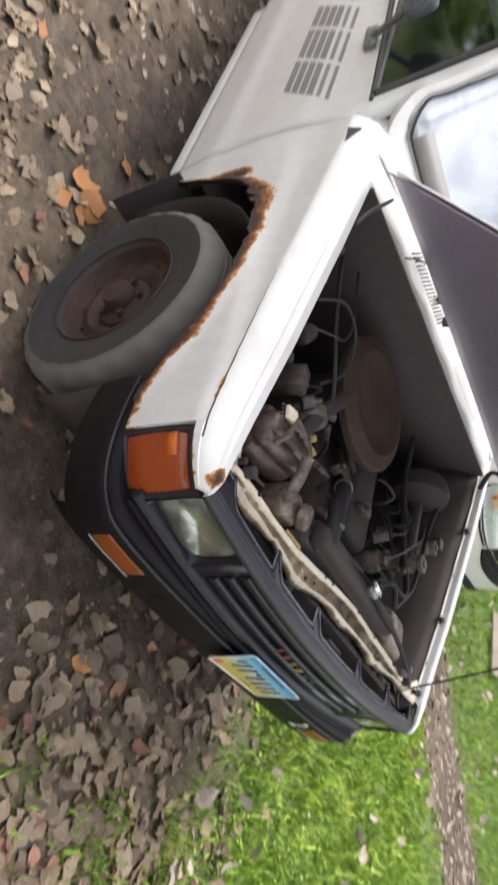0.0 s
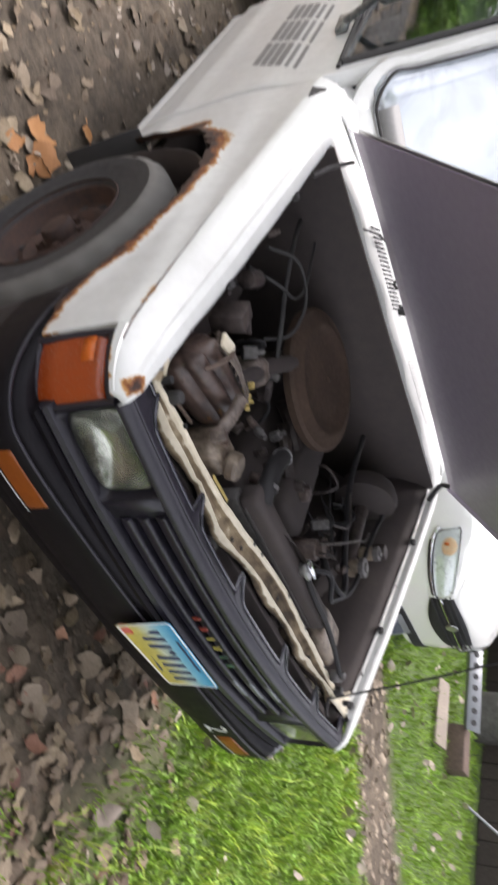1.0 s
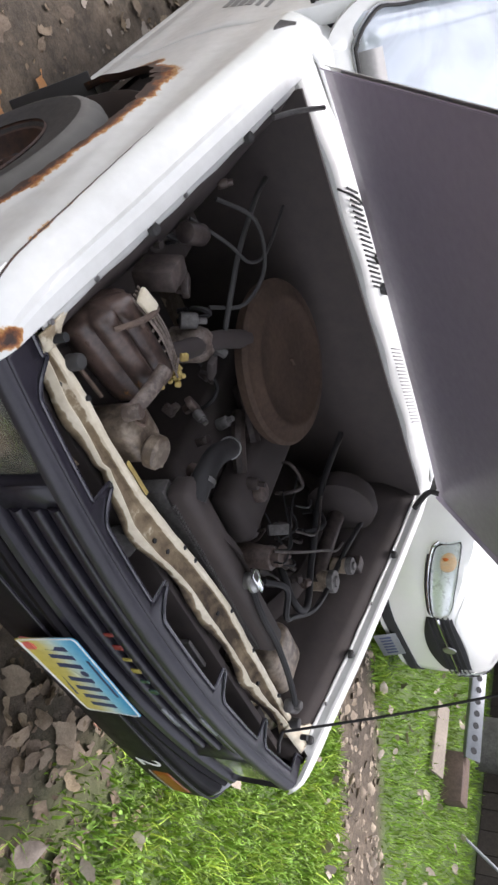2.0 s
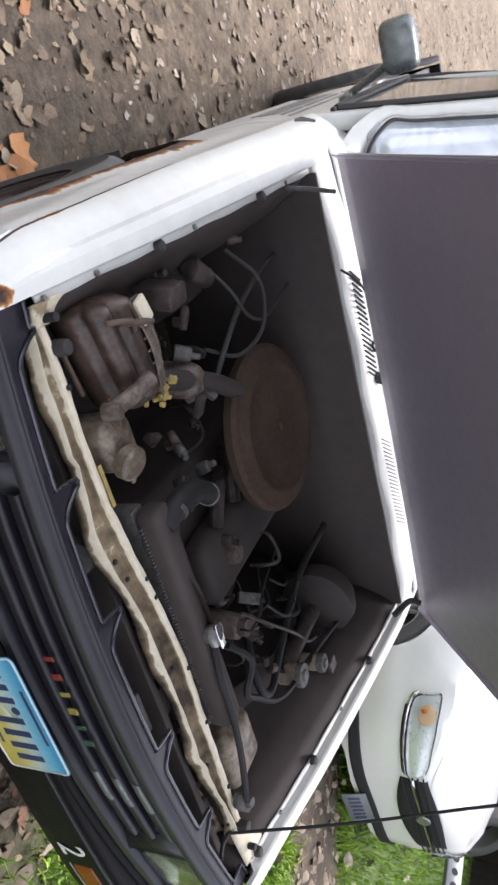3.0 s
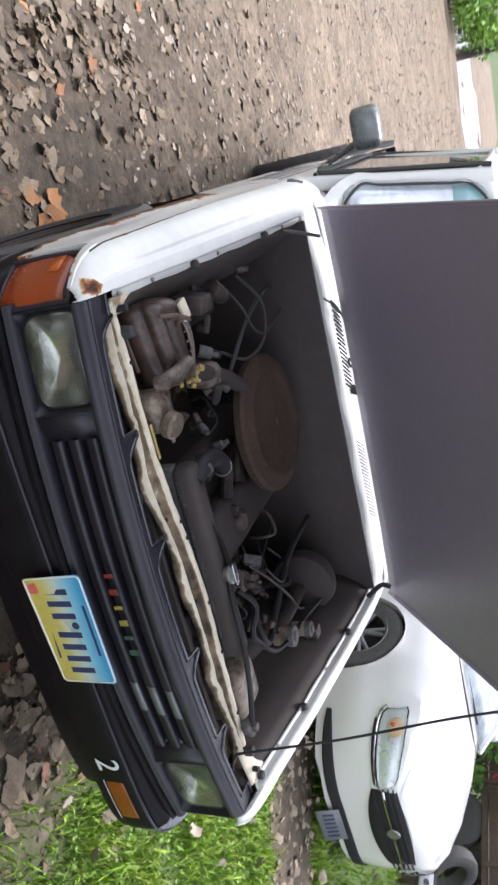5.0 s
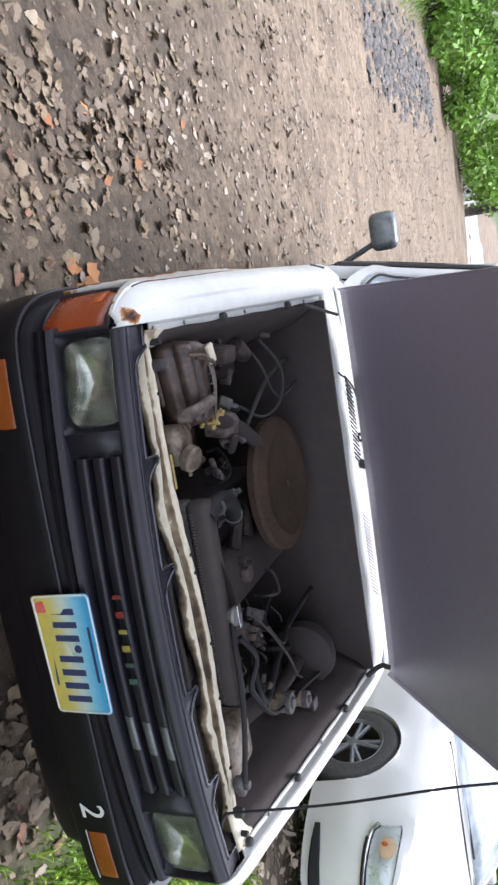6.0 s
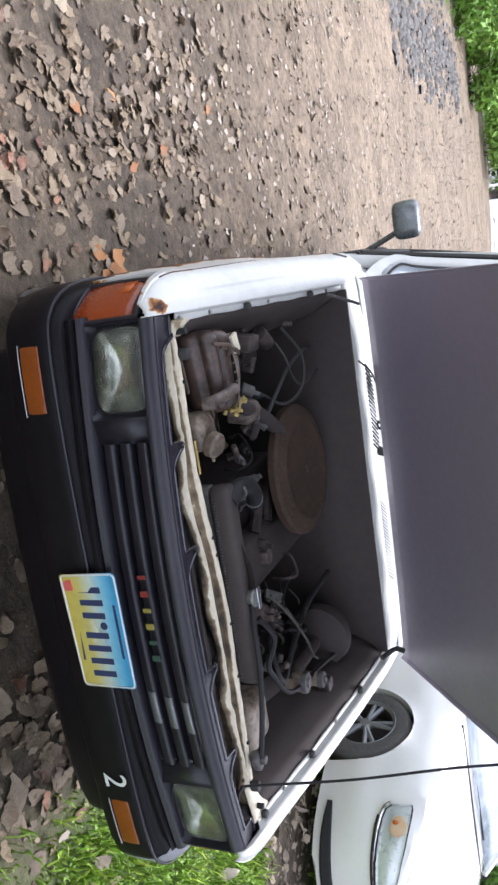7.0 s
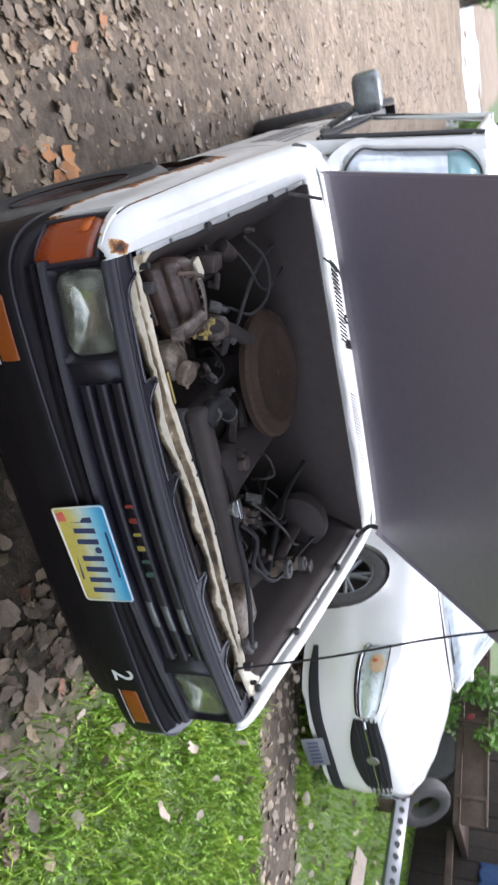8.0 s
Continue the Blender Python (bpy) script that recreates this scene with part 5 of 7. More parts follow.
# horn and lamp backs, seen through the gap behind the flange
for x in (-0.59, 0.57):
    bm = lathe(bm_new(), [(0.0, 0.05), (0.05, 0.045), (0.065, 0.0), (0.055, -0.02), (0.0, -0.02)], pose(x, 0.215, 0.660, 90) @ Matrix.Diagonal((0.75, 0.75, 0.9, 1)), 20)
    part("lamp_back", bm, BAY_MID, truck)
part("horn", lathe(bm_new(), [(0.0, 0.02), (0.035, 0.015), (0.042, 0.0), (0.020, -0.03), (0.0, -0.03)], pose(-0.24, 0.145, 0.70, 60), 18), BAY_GREY, truck, "small grey horn")

radiator = empty("radiator", "black radiator with top tank and cap", "")
radiator.parent = truck
part("top_tank", box(bm_new(), (0.03, 0.290, 0.785), (0.56, 0.062, 0.060), 0.018, seg=3), BAY_DARK, radiator, "grimy dark top tank")
part("core", box(bm_new(), (0.03, 0.285, 0.58), (0.56, 0.040, 0.35), 0.004), BAY_GREY, radiator, "dusty radiator core")
fin = box(bm_new(), (0, 0, 0), (0.0035, 0.007, 0.006))
fin_ob = None
for k in range(60):
    m = pose(-0.22 + 0.0085 * k, 0.2555, 0.772)
    if fin_ob is None:
        fin_ob = part("fin", fin, BAY_GREY, radiator, "", m)
    else:
        again(fin_ob, radiator, m)
bm = lathe(bm_new(), [(0.0, 0.030), (0.018, 0.030), (0.026, 0.027), (0.027, 0.020), (0.020, 0.018), (0.019, 0.0)], pose(0.062, 0.290, 0.810), 22)
part("filler_neck", bm, STEEL, radiator, "steel filler neck and cap")
part("cap_lever", box(bm_new(), (0.062, 0.290, 0.843), (0.062, 0.022, 0.006), 0.004), CHROME, radiator, "bright cap lever")
part("overflow_hose", tube(bm_new(), [(0.085, 0.285, 0.822), (0.16, 0.262, 0.828), (0.26, 0.262, 0.826), (0.38, 0.258, 0.815), (0.46, 0.248, 0.806), (0.512, 0.238, 0.800)], 0.008, 8), HOSE, radiator, "grey-black overflow hose")
bm = bm_new()
box(bm, (0.525, 0.240, 0.785), (0.06, 0.035, 0.028), 0.010, Matrix.Rotation(radians(25), 4, "Z"), 3)
cyl(bm, (0.522, 0.243, 0.795), (0.522, 0.243, 0.812), 0.014, 0.012, bev=0.003)
part("hose_bracket", bm, BAY_GREY, radiator, "dusty hose bracket")
part("upper_hose", tube(bm_new(), [(-0.205, 0.290, 0.800), (-0.225, 0.330, 0.812), (-0.215, 0.40, 0.808), (-0.17, 0.47, 0.792), (-0.12, 0.53, 0.762)], 0.024, 12), HOSE, radiator, "thick dark upper hose")
for p, q in (((-0.218, 0.322, 0.810), (-0.221, 0.332, 0.811)), ((-0.142, 0.505, 0.775), (-0.136, 0.514, 0.771))):
    part("hose_clamp", cyl(bm_new(), p, q, 0.027, seg=18), STEEL, radiator, "steel hose clamp")
part("fan_shroud", lathe(bm_new(), [(0.20, 0.0), (0.21, -0.03), (0.24, -0.05)], pose(0.02, 0.34, 0.60, -90), 28), BAY_DARK, truck)

engine = empty("engine", "grimy dark engine under dust", "")
engine.parent = truck
bm = bm_new()
box(bm, (0.0, 0.70, 0.545), (0.34, 0.56, 0.26), 0.03, seg=3)
part("block", bm, BAY_DARK, engine)
bm = box(bm_new(), (0.06, 0.70, 0.715), (0.17, 0.50, 0.075), 0.03, seg=3)
part("rocker_cover", bm, BAY_DARK, engine, "dark rocker cover")
part("oil_cap", cyl(bm_new(), (0.06, 0.56, 0.75), (0.06, 0.56, 0.775), 0.028, 0.024, bev=0.004), BAY_BROWN, engine)
bm = lathe(bm_new(), [(0.0, 0.060), (0.050, 0.059), (0.10, 0.058), (0.150, 0.060), (0.158, 0.066), (0.170, 0.066), (0.178, 0.060), (0.205, 0.054), (0.213, 0.044), (0.210, 0.022), (0.19, 0.012), (0.0, 0.01)], pose(-0.135, 0.83, 0.772, 3, -2), 56)
part("air_cleaner", weld(bm), AIR_LID, engine, "large round brown air cleaner lid")
part("wing_nut", box(bm_new(), (-0.135, 0.83, 0.836), (0.022, 0.008, 0.010), 0.003), AIR_LID, engine)
part("air_snorkel", tube(bm_new(), [(-0.29, 0.72, 0.80), (-0.36, 0.62, 0.79), (-0.42, 0.50, 0.77), (-0.46, 0.42, 0.755)], 0.022, 12), BAY_DARK, engine, "dark intake duct")
for pts in ([(-0.02, 0.55, 0.74), (-0.08, 0.60, 0.74), (-0.10, 0.68, 0.72)], [(-0.02, 0.66, 0.74), (-0.08, 0.70, 0.73), (-0.12, 0.76, 0.70)], [(0.14, 0.5, 0.70), (0.20, 0.55, 0.69), (0.22, 0.66, 0.66)]):
    part("intake_pipe", tube(bm_new(), pts, 0.018), BAY_MID, engine)
part("alternator", cyl(bm_new(), (0.235, 0.40, 0.62), (0.235, 0.55, 0.62), 0.065, seg=24, bev=0.012), BAY_MID, engine, "dusty alternator")
part("distributor", cyl(cyl(bm_new(), (0.19, 0.47, 0.66), (0.20, 0.46, 0.78), 0.035, 0.030, bev=0.006), (0.20, 0.46, 0.78), (0.20, 0.46, 0.80), 0.020), BAY_BROWN, engine, "dark distributor cap")
for k in range(0, 6, 2):
    a = 2 * math.pi * k / 6
    p = Vector((0.20 + 0.022 * math.cos(a), 0.46 + 0.022 * math.sin(a), 0.79))
    q = Vector((0.14 + 0.02 * k, 0.56 + 0.06 * k, 0.745))
    part("plug_lead", tube(bm_new(), [p, p + Vector((0.01 * math.cos(a), 0.01, 0.035)), p.lerp(q, 0.5) + Vector((0.03 - 0.012 * k, 0, 0.02)), q], 0.0028, 6), HOSE, engine)
part("heater_hose", tube(bm_new(), [(0.27, 0.50, 0.76), (0.33, 0.44, 0.79), (0.39, 0.44, 0.80), (0.43, 0.50, 0.79), (0.42, 0.62, 0.77), (0.36, 0.85, 0.76), (0.33, 1.07, 0.78)], 0.010, 10), HOSE, engine, "curved black heater hose")
part("vacuum_hose", tube(bm_new(), [(0.12, 0.42, 0.82), (0.22, 0.50, 0.835), (0.36, 0.62, 0.83), (0.46, 0.70, 0.815), (0.52, 0.78, 0.80)], 0.004, 6), BAY_MID, engine, "thin dark hose")
part("wiring_loom", tube(bm_new(), [(0.16, 0.36, 0.80), (0.24, 0.40, 0.82), (0.30, 0.36, 0.81), (0.36, 0.40, 0.80), (0.50, 0.54, 0.79), (0.56, 0.80, 0.80), (0.58, 1.0, 0.84)], 0.008, 6), HOSE, engine, "black wiring loom")
random.seed(5)
for k in range(3):
    a = Vector((0.10 + 0.22 * random.random(), 0.36 + 0.3 * random.random(), 0.76 + 0.04 * random.random()))
    b = a + Vector((0.12 * random.random(), 0.10 + 0.18 * random.random(), -0.02))
    c = a.lerp(b, 0.5) + Vector((0.05 * random.uniform(-1, 1), 0.04 * random.uniform(-1, 1), 0.02))
    part("engine_wire", tube(bm_new(), [a, c, b], 0.0032, 6), HOSE if k % 3 else BAY_MID, engine)

# left side fittings
airbox = empty("air_intake_box", "dusty brown plastic intake box with ribs", "")
airbox.parent = truck
rows = []
for k in range(23):
    t = k / 22
    x = -0.648 + 0.226 * t
    full = min(1.0, math.sqrt(max(0.0, 1 - max(0.0, (0.10 - t) / 0.10) ** 2)), math.sqrt(max(0.0, 1 - max(0.0, (t - 0.86) / 0.14) ** 2)))
    full = max(0.02, full) * (1.0 - 0.16 * t)
    cy = 0.362 + 0.16 * (x + 0.52)
    row = []
    for q in range(56):
        a = 2 * math.pi * q / 56
        flute = 1.04 - 0.26 * (1 - abs(math.sin(3.0 * a + 0.9))) ** 2 * min(1.0, 3 * t + 0.6)
        row.append((x, cy + 0.064 * full * flute * math.copysign(abs(math.cos(a)) ** 0.8, math.cos(a)), 0.756 + 0.074 * full * flute * math.copysign(abs(math.sin(a)) ** 0.8, math.sin(a))))
    rows.append(row)
part("intake_barrel", loft(bm_new(), rows, closed=True, caps=True), RUSTY_CASE, airbox, "stained brown ribbed barrel", sharp=60, wear=lambda co: 0.02 + 0.25 * noise.noise(co * 22.0) + (0.22 if co.y < 0.325 else 0.0))
for k in range(4):
    dy = 0.013 * k
    part("control_rod", tube(bm_new(), [(-0.625, 0.372 + dy, 0.828 - 0.2 * dy), (-0.53, 0.386 + dy, 0.836 - 0.3 * dy), (-0.43, 0.398 + dy, 0.818 - 0.4 * dy)], 0.0026, 6), DUST_BROWN, airbox, "thin dusty rib")
for k in range(7):
    t = k / 6
    part("case_rib", tube(bm_new(), [(-0.60 + 0.15 * t, 0.372 + 0.020 * t, 0.833 - 0.006 * t), (-0.60 + 0.15 * t, 0.411 + 0.022 * t, 0.824 - 0.010 * t)], 0.0024, 6), DUST_BROWN, airbox)
part("strap_end", box(bm_new(), (-0.600, 0.392, 0.838), (0.05, 0.035, 0.010), 0.004, Matrix.Rotation(0.3, 4, "Z")), CREAM, airbox, "pale rusty strap end")
part("case_rust_seam", box(bm_new(), (-0.545, 0.262, 0.745), (0.10, 0.008, 0.010), 0.003, Matrix.Rotation(radians(8), 4, "Z"), 1), SCRAP_BROWN, airbox, "rusty seam")
bm = tube(bm_new(), [(-0.470, 0.258, 0.806), (-0.478, 0.300, 0.826), (-0.490, 0.345, 0.842)], 0.0150, 12)
cyl(bm, (-0.470, 0.250, 0.790), (-0.468, 0.256, 0.824), 0.017, 0.015, seg=16, bev=0.004)
part("bracket_arm", bm, DUST_BROWN, airbox, "dusty pale bracket arm")
part("wire_loop", tube(bm_new(), [(-0.455, 0.262, 0.79), (-0.438, 0.258, 0.80), (-0.425, 0.270, 0.80), (-0.432, 0.290, 0.795), (-0.45, 0.292, 0.79)], 0.004, 6), SCRAP_BROWN, airbox, "rusty wire loop")
random.seed(23)
bm = bm_new()
for k in range(26):
    c = (-0.432 + random.gauss(0, 0.011), 0.422 + random.gauss(0, 0.014), 0.802 + random.gauss(0, 0.007))
    box(bm, c, [random.uniform(0.006, 0.018) for _ in range(3)], 0.002, Euler((random.random() * 3, random.random() * 3, random.random() * 3)).to_matrix().to_4x4(), 1)
part("crumbling_foam", bm, YELLOW, airbox, "crumbling yellow foam")
bottle = empty("coolant_bottle", "cream coolant bottle with round cap", "")
bottle.parent = truck
part("bottle_body", box(bm_new(), (-0.395, 0.285, 0.71), (0.10, 0.09, 0.15), 0.025, seg=3), TANK, bottle)
part("bottle_cap", lathe(bm_new(), [(0.0, 0.012), (0.027, 0.012), (0.033, 0.006), (0.034, -0.012), (0.025, -0.02)], pose(-0.362, 0.262, 0.800, 10, 20), 22), TANK, bottle, "pale round cap")
part("bottle_tab", box(bm_new(), (-0.332, 0.270, 0.785), (0.03, 0.012, 0.008), 0.003), TANK, bottle)
bm = lathe(bm_new(), [(0.0, 0.040), (0.020, 0.038), (0.034, 0.026), (0.040, 0.008), (0.040, -0.05), (0.0, -0.05)], pose(-0.385, 0.575, 0.765, -8, 12), 24)
cyl(bm, (-0.372, 0.600, 0.782), (-0.360, 0.645, 0.790), 0.011, 0.009, seg=12, bev=0.002)
part("canister", weld(bm), DUST_BROWN, truck, "dusty domed canister with a spout")
part("relay_box", box(bm_new(), (-0.590, 0.52, 0.80), (0.045, 0.07, 0.085), 0.006, Matrix.Rotation(radians(12), 4, "Y"), 2), BAY_MID, truck, "dark fuse box on the inner fender")
part("wire_bundle", tube(tube(bm_new(), [(-0.60, 0.32, 0.83), (-0.585, 0.37, 0.845), (-0.57, 0.42, 0.83)], 0.006), [(-0.61, 0.30, 0.82), (-0.60, 0.33, 0.85), (-0.575, 0.36, 0.83)], 0.005), SCRAP_BROWN, truck, "rusty wire bundle")
part("fuel_filter", cyl(bm_new(), (-0.60, 0.66, 0.80), (-0.56, 0.72, 0.80), 0.024, seg=16, bev=0.006), BAY_MID, truck)

# loose cables beside the air cleaner
for pts, r in (([(-0.60, 0.80, 0.82), (-0.50, 0.88, 0.85), (-0.40, 0.84, 0.85), (-0.37, 0.74, 0.82), (-0.42, 0.66, 0.78)], 0.006), ([(-0.61, 0.70, 0.80), (-0.52, 0.74, 0.84), (-0.44, 0.80, 0.84), (-0.40, 0.92, 0.83), (-0.42, 1.12, 0.82)], 0.005), ([(-0.34, 0.64, 0.79), (-0.42, 0.70, 0.82), (-0.47, 0.82, 0.82), (-0.50, 1.00, 0.81), (-0.50, 1.12, 0.80)], 0.008)):
    part("cable", tube(bm_new(), pts, r * 0.8, 8), RUBBER, engine, "loose black cable")

# right side fittings
part("washer_tank", box(bm_new(), (0.475, 0.345, 0.685), (0.16, 0.15, 0.16), 0.035, seg=4), TANK, truck, "yellowed washer tank")
booster = empty("brake_servo", "dark brake servo with two capped reservoirs", "")
booster.parent = truck
part("servo_drum", lathe(bm_new(), [(0.0, 0.06), (0.05, 0.06), (0.11, 0.03), (0.115, 0.0), (0.10, -0.04), (0.0, -0.04)], pose(0.52, 0.95, 0.76, 90), 28), BAY_DARK, booster)
part("master_cylinder", cyl(bm_new(), (0.52, 0.90, 0.755), (0.52, 0.62, 0.745), 0.025, seg=16), BAY_MID, booster)
for x, y, z, r in ((0.528, 0.640, 0.805, 0.034), (0.568, 0.730, 0.828, 0.027)):
    part("reservoir", cyl(bm_new(), (x, y, z - 0.065), (x, y, z - 0.008), r * 0.9, seg=20), TANK, booster)
    part("reservoir_cap", lathe(bm_new(), [(0.0, 0.010), (r * 0.45, 0.010), (r * 0.5, 0.004), (r * 0.95, 0.003), (r, -0.002), (r, -0.014), (r * 0.9, -0.016)], pose(x, y, z), 24), BAY_GREY, booster, "pale grey round cap")
part("solenoid", box(bm_new(), (0.60, 0.76, 0.82), (0.045, 0.05, 0.05), 0.01), BAY_MID, truck)

# small brackets, connectors, pipes and bolts that crowd the bay
random.seed(17)
for x0, x1, y0, y1, z0, z1, n in ((-0.46, -0.22, 0.44, 0.66, 0.70, 0.79, 11), (0.12, 0.44, 0.38, 0.72, 0.70, 0.79, 16), (-0.20, 0.10, 0.36, 0.56, 0.70, 0.76, 9), (-0.62, -0.50, 0.56, 0.95, 0.74, 0.82, 6)):
    for k in range(n):
        p = Vector((random.uniform(x0, x1), random.uniform(y0, y1), random.uniform(z0, z1)))
        kind = random.random()
        look_like = random.choice((BAY_MID, BAY_MID, BAY_DARK, BAY_BROWN, BAY_GREY))
        turn = Euler((random.uniform(-0.8, 0.8), random.uniform(-0.8, 0.8), random.uniform(0, 3.1))).to_matrix().to_4x4()
        size = random.uniform(0.6, 1.3)
        if kind < 0.35:
            bm = box(bm_new(), p, (0.045 * size, 0.022 * size, 0.016), 0.004, turn)
            box(bm, p + Vector((0.01, 0.008, -0.018)), (0.014, 0.020, 0.03), 0.003, turn)
            part("bracket", bm, look_like, engine)
        elif kind < 0.65:
            a = p + turn.to_3x3() @ Vector((0, 0, 0.03 * size))
            bm = cyl(bm_new(), p, a, 0.015 * size, 0.013 * size, seg=14, bev=0.003)
            cyl(bm, a, a + (a - p) * 0.5, 0.007, seg=10)
            part("pipe_fitting", bm, look_like, engine)
        else:
            q = p + Vector((random.uniform(-0.10, 0.10), random.uniform(-0.08, 0.10), random.uniform(-0.03, 0.02)))
            mid = p.lerp(q, 0.5) + Vector((random.uniform(-0.03, 0.03), random.uniform(-0.03, 0.03), 0.03))
            part("small_hose", tube(bm_new(), [p - Vector((0, 0, 0.04)), p, mid, q, q - Vector((0, 0, 0.05))], random.uniform(0.003, 0.008), 7), random.choice((HOSE, HOSE, BAY_MID)), engine)

# ---- white sedan parked beside ----
sedan = empty("sedan", "clean white sedan with black grille parked on the grass", "car", pose(3.094, 2.091, 0.0, 0, 0, 8))
PLAN = [(0.0, 0.34), (0.020, 0.45), (0.060, 0.545), (0.12, 0.625), (0.20, 0.690), (0.32, 0.750), (0.48, 0.800), (0.70, 0.835), (1.2, 0.845), (3.2, 0.845), (3.9, 0.82), (4.25, 0.76), (4.40, 0.66)]
HOOD_Z = [(0.0, 0.600), (0.020, 0.625), (0.060, 0.66), (0.12, 0.70), (0.30, 0.765), (0.60, 0.835), (1.0, 0.895), (1.2, 0.915), (3.4, 0.93), (3.9, 0.93), (4.3, 0.90), (4.40, 0.80)]
WHEELS = (0.89, 3.45)


def sedan_body():
    ys = sorted({0.0, 0.006, 0.015, 0.03, 0.05, 0.075, 0.10, 0.14, 0.18, 0.24} | {round(0.30 + 0.045 * k, 3) for k in range(88)} | {round(wy + e, 4) for wy in WHEELS for e in (-0.3145, -0.310, -0.30, 0.30, 0.310, 0.3145)} | {4.28, 4.33, 4.37, 4.40})
    rows = []
    for y in ys:
        if y > 4.40:
            continue
        w, zh = lerp(PLAN, y), lerp(HOOD_Z, y)
        lo = 0.105 if y > 0.06 else 0.125
        arch = 0.0
        for wy in WHEELS:
            if abs(y - wy) < 0.315:
                arch = max(arch, 0.312 + math.sqrt(0.315**2 - (y - wy) ** 2))
        pts = [(0.0, lo), (w * 0.80, lo), (w - 0.035, lo + 0.005), (w - 0.006, 0.27), (w + 0.008, 0.33), (w + 0.009, 0.41), (w + 0.001, 0.44), (w - 0.004, 0.50), (w - 0.008, 0.56), (w - 0.016, 0.62), (w - 0.035, 0.70), (w - 0.055, 0.76), (w - 0.085, 0.82), (w - 0.12, 0.88), (w * 0.80, zh), (w * 0.65, zh + 0.012), (w * 0.33, zh + 0.022), (0.0, zh + 0.025)]
        out = []
        for k, (x, z) in enumerate(pts):
            if k < 14:
                z = min(z, zh - 0.004 * (14 - k))
            if arch and k < 12:
                z = max(z, min(arch, zh - 0.08) if k < 10 else z)
            out.append((x, y, z))
        rows.append([(-x, yy, z) for x, yy, z in reversed(out)] + out[1:])
    bm = loft(bm_new(), rows)
    weld(bm)
    first = [v for v in bm.verts if v.co.y < 1e-6]
    first.sort(key=lambda v: math.atan2(v.co.z - 0.4, v.co.x))
    bm.faces.new(first)
    return part("body", weld(bm), SEDAN_WHITE, sedan, "clean white car body", sharp=32)


sedan_body()
w0 = lerp(PLAN, 0.0)


def wrap(x):
    """Distance back of the nose at a given half width."""
    return float(np.interp(abs(x), [p[1] for p in PLAN[:9]], [p[0] for p in PLAN[:9]])) if abs(x) > w0 else -0.003 + 0.003 * (abs(x) / w0) ** 2


def nose_band(name, x0, x1, z0, z1, proud, material, label="", lean=0.0, n=24, bulge=0.0):
    rows = []
    for k in range(n + 1):
        x = x0 + (x1 - x0) * k / n
        pts = []
        for j in range(5):
            t = j / 4
            z = z0(x) + (z1(x) - z0(x)) * t
            fade = 1 - (abs(x) / max(abs(x0), abs(x1))) ** 8
            pts.append((x, wrap(x) - proud * (fade * 1.6 - 0.6) + lean * t - bulge * fade * math.sin(math.pi * t), z))
        rows.append(pts)
    return sheet(part(name, loft(bm_new(), rows), material, sedan, label), 0.006)


nose_band("lower_intake", -0.74, 0.74, lambda x: 0.160 + 0.02 * (abs(x) / 0.74) ** 12, lambda x: 0.232 - 0.02 * (abs(x) / 0.74) ** 12, 0.006, BLACK_PARTS_AND_SHADE, "black lower air intake", n=40)
grille = nose_band("sedan_grille", -0.42, 0.42, lambda x: 0.455 - 0.075 * (1 - (x / 0.42) ** 2), lambda x: 0.596 + 0.020 * (1 - (x / 0.42) ** 2), 0.016, BLACK_PARTS_AND_SHADE, "black grille with thin bars", lean=0.010)
for k in range(5):
    t = 0.12 + 0.2 * k
    rows_pts = [(x, wrap(x) - 0.022 + 0.010 * t, 0.440 + 0.155 * t) for x in [-0.41 + 0.82 * q / 24 for q in range(25)]]
    part("grille_bar", tube(bm_new(), rows_pts, 0.005, 6, 1), HOSE, grille)
part("grille_chrome", tube(bm_new(), [(x, wrap(x) - 0.014, 0.520) for x in [-0.40 + 0.80 * q / 24 for q in range(25)]], 0.013, 8, 1), CHROME, grille, "chrome bar across the grille")
part("grille_badge", lathe(bm_new(), [(0.0, 0.006), (0.040, 0.004), (0.045, -0.004)], pose(0, -0.030, 0.520, 90), 20), STEEL, grille, "oval chrome badge")
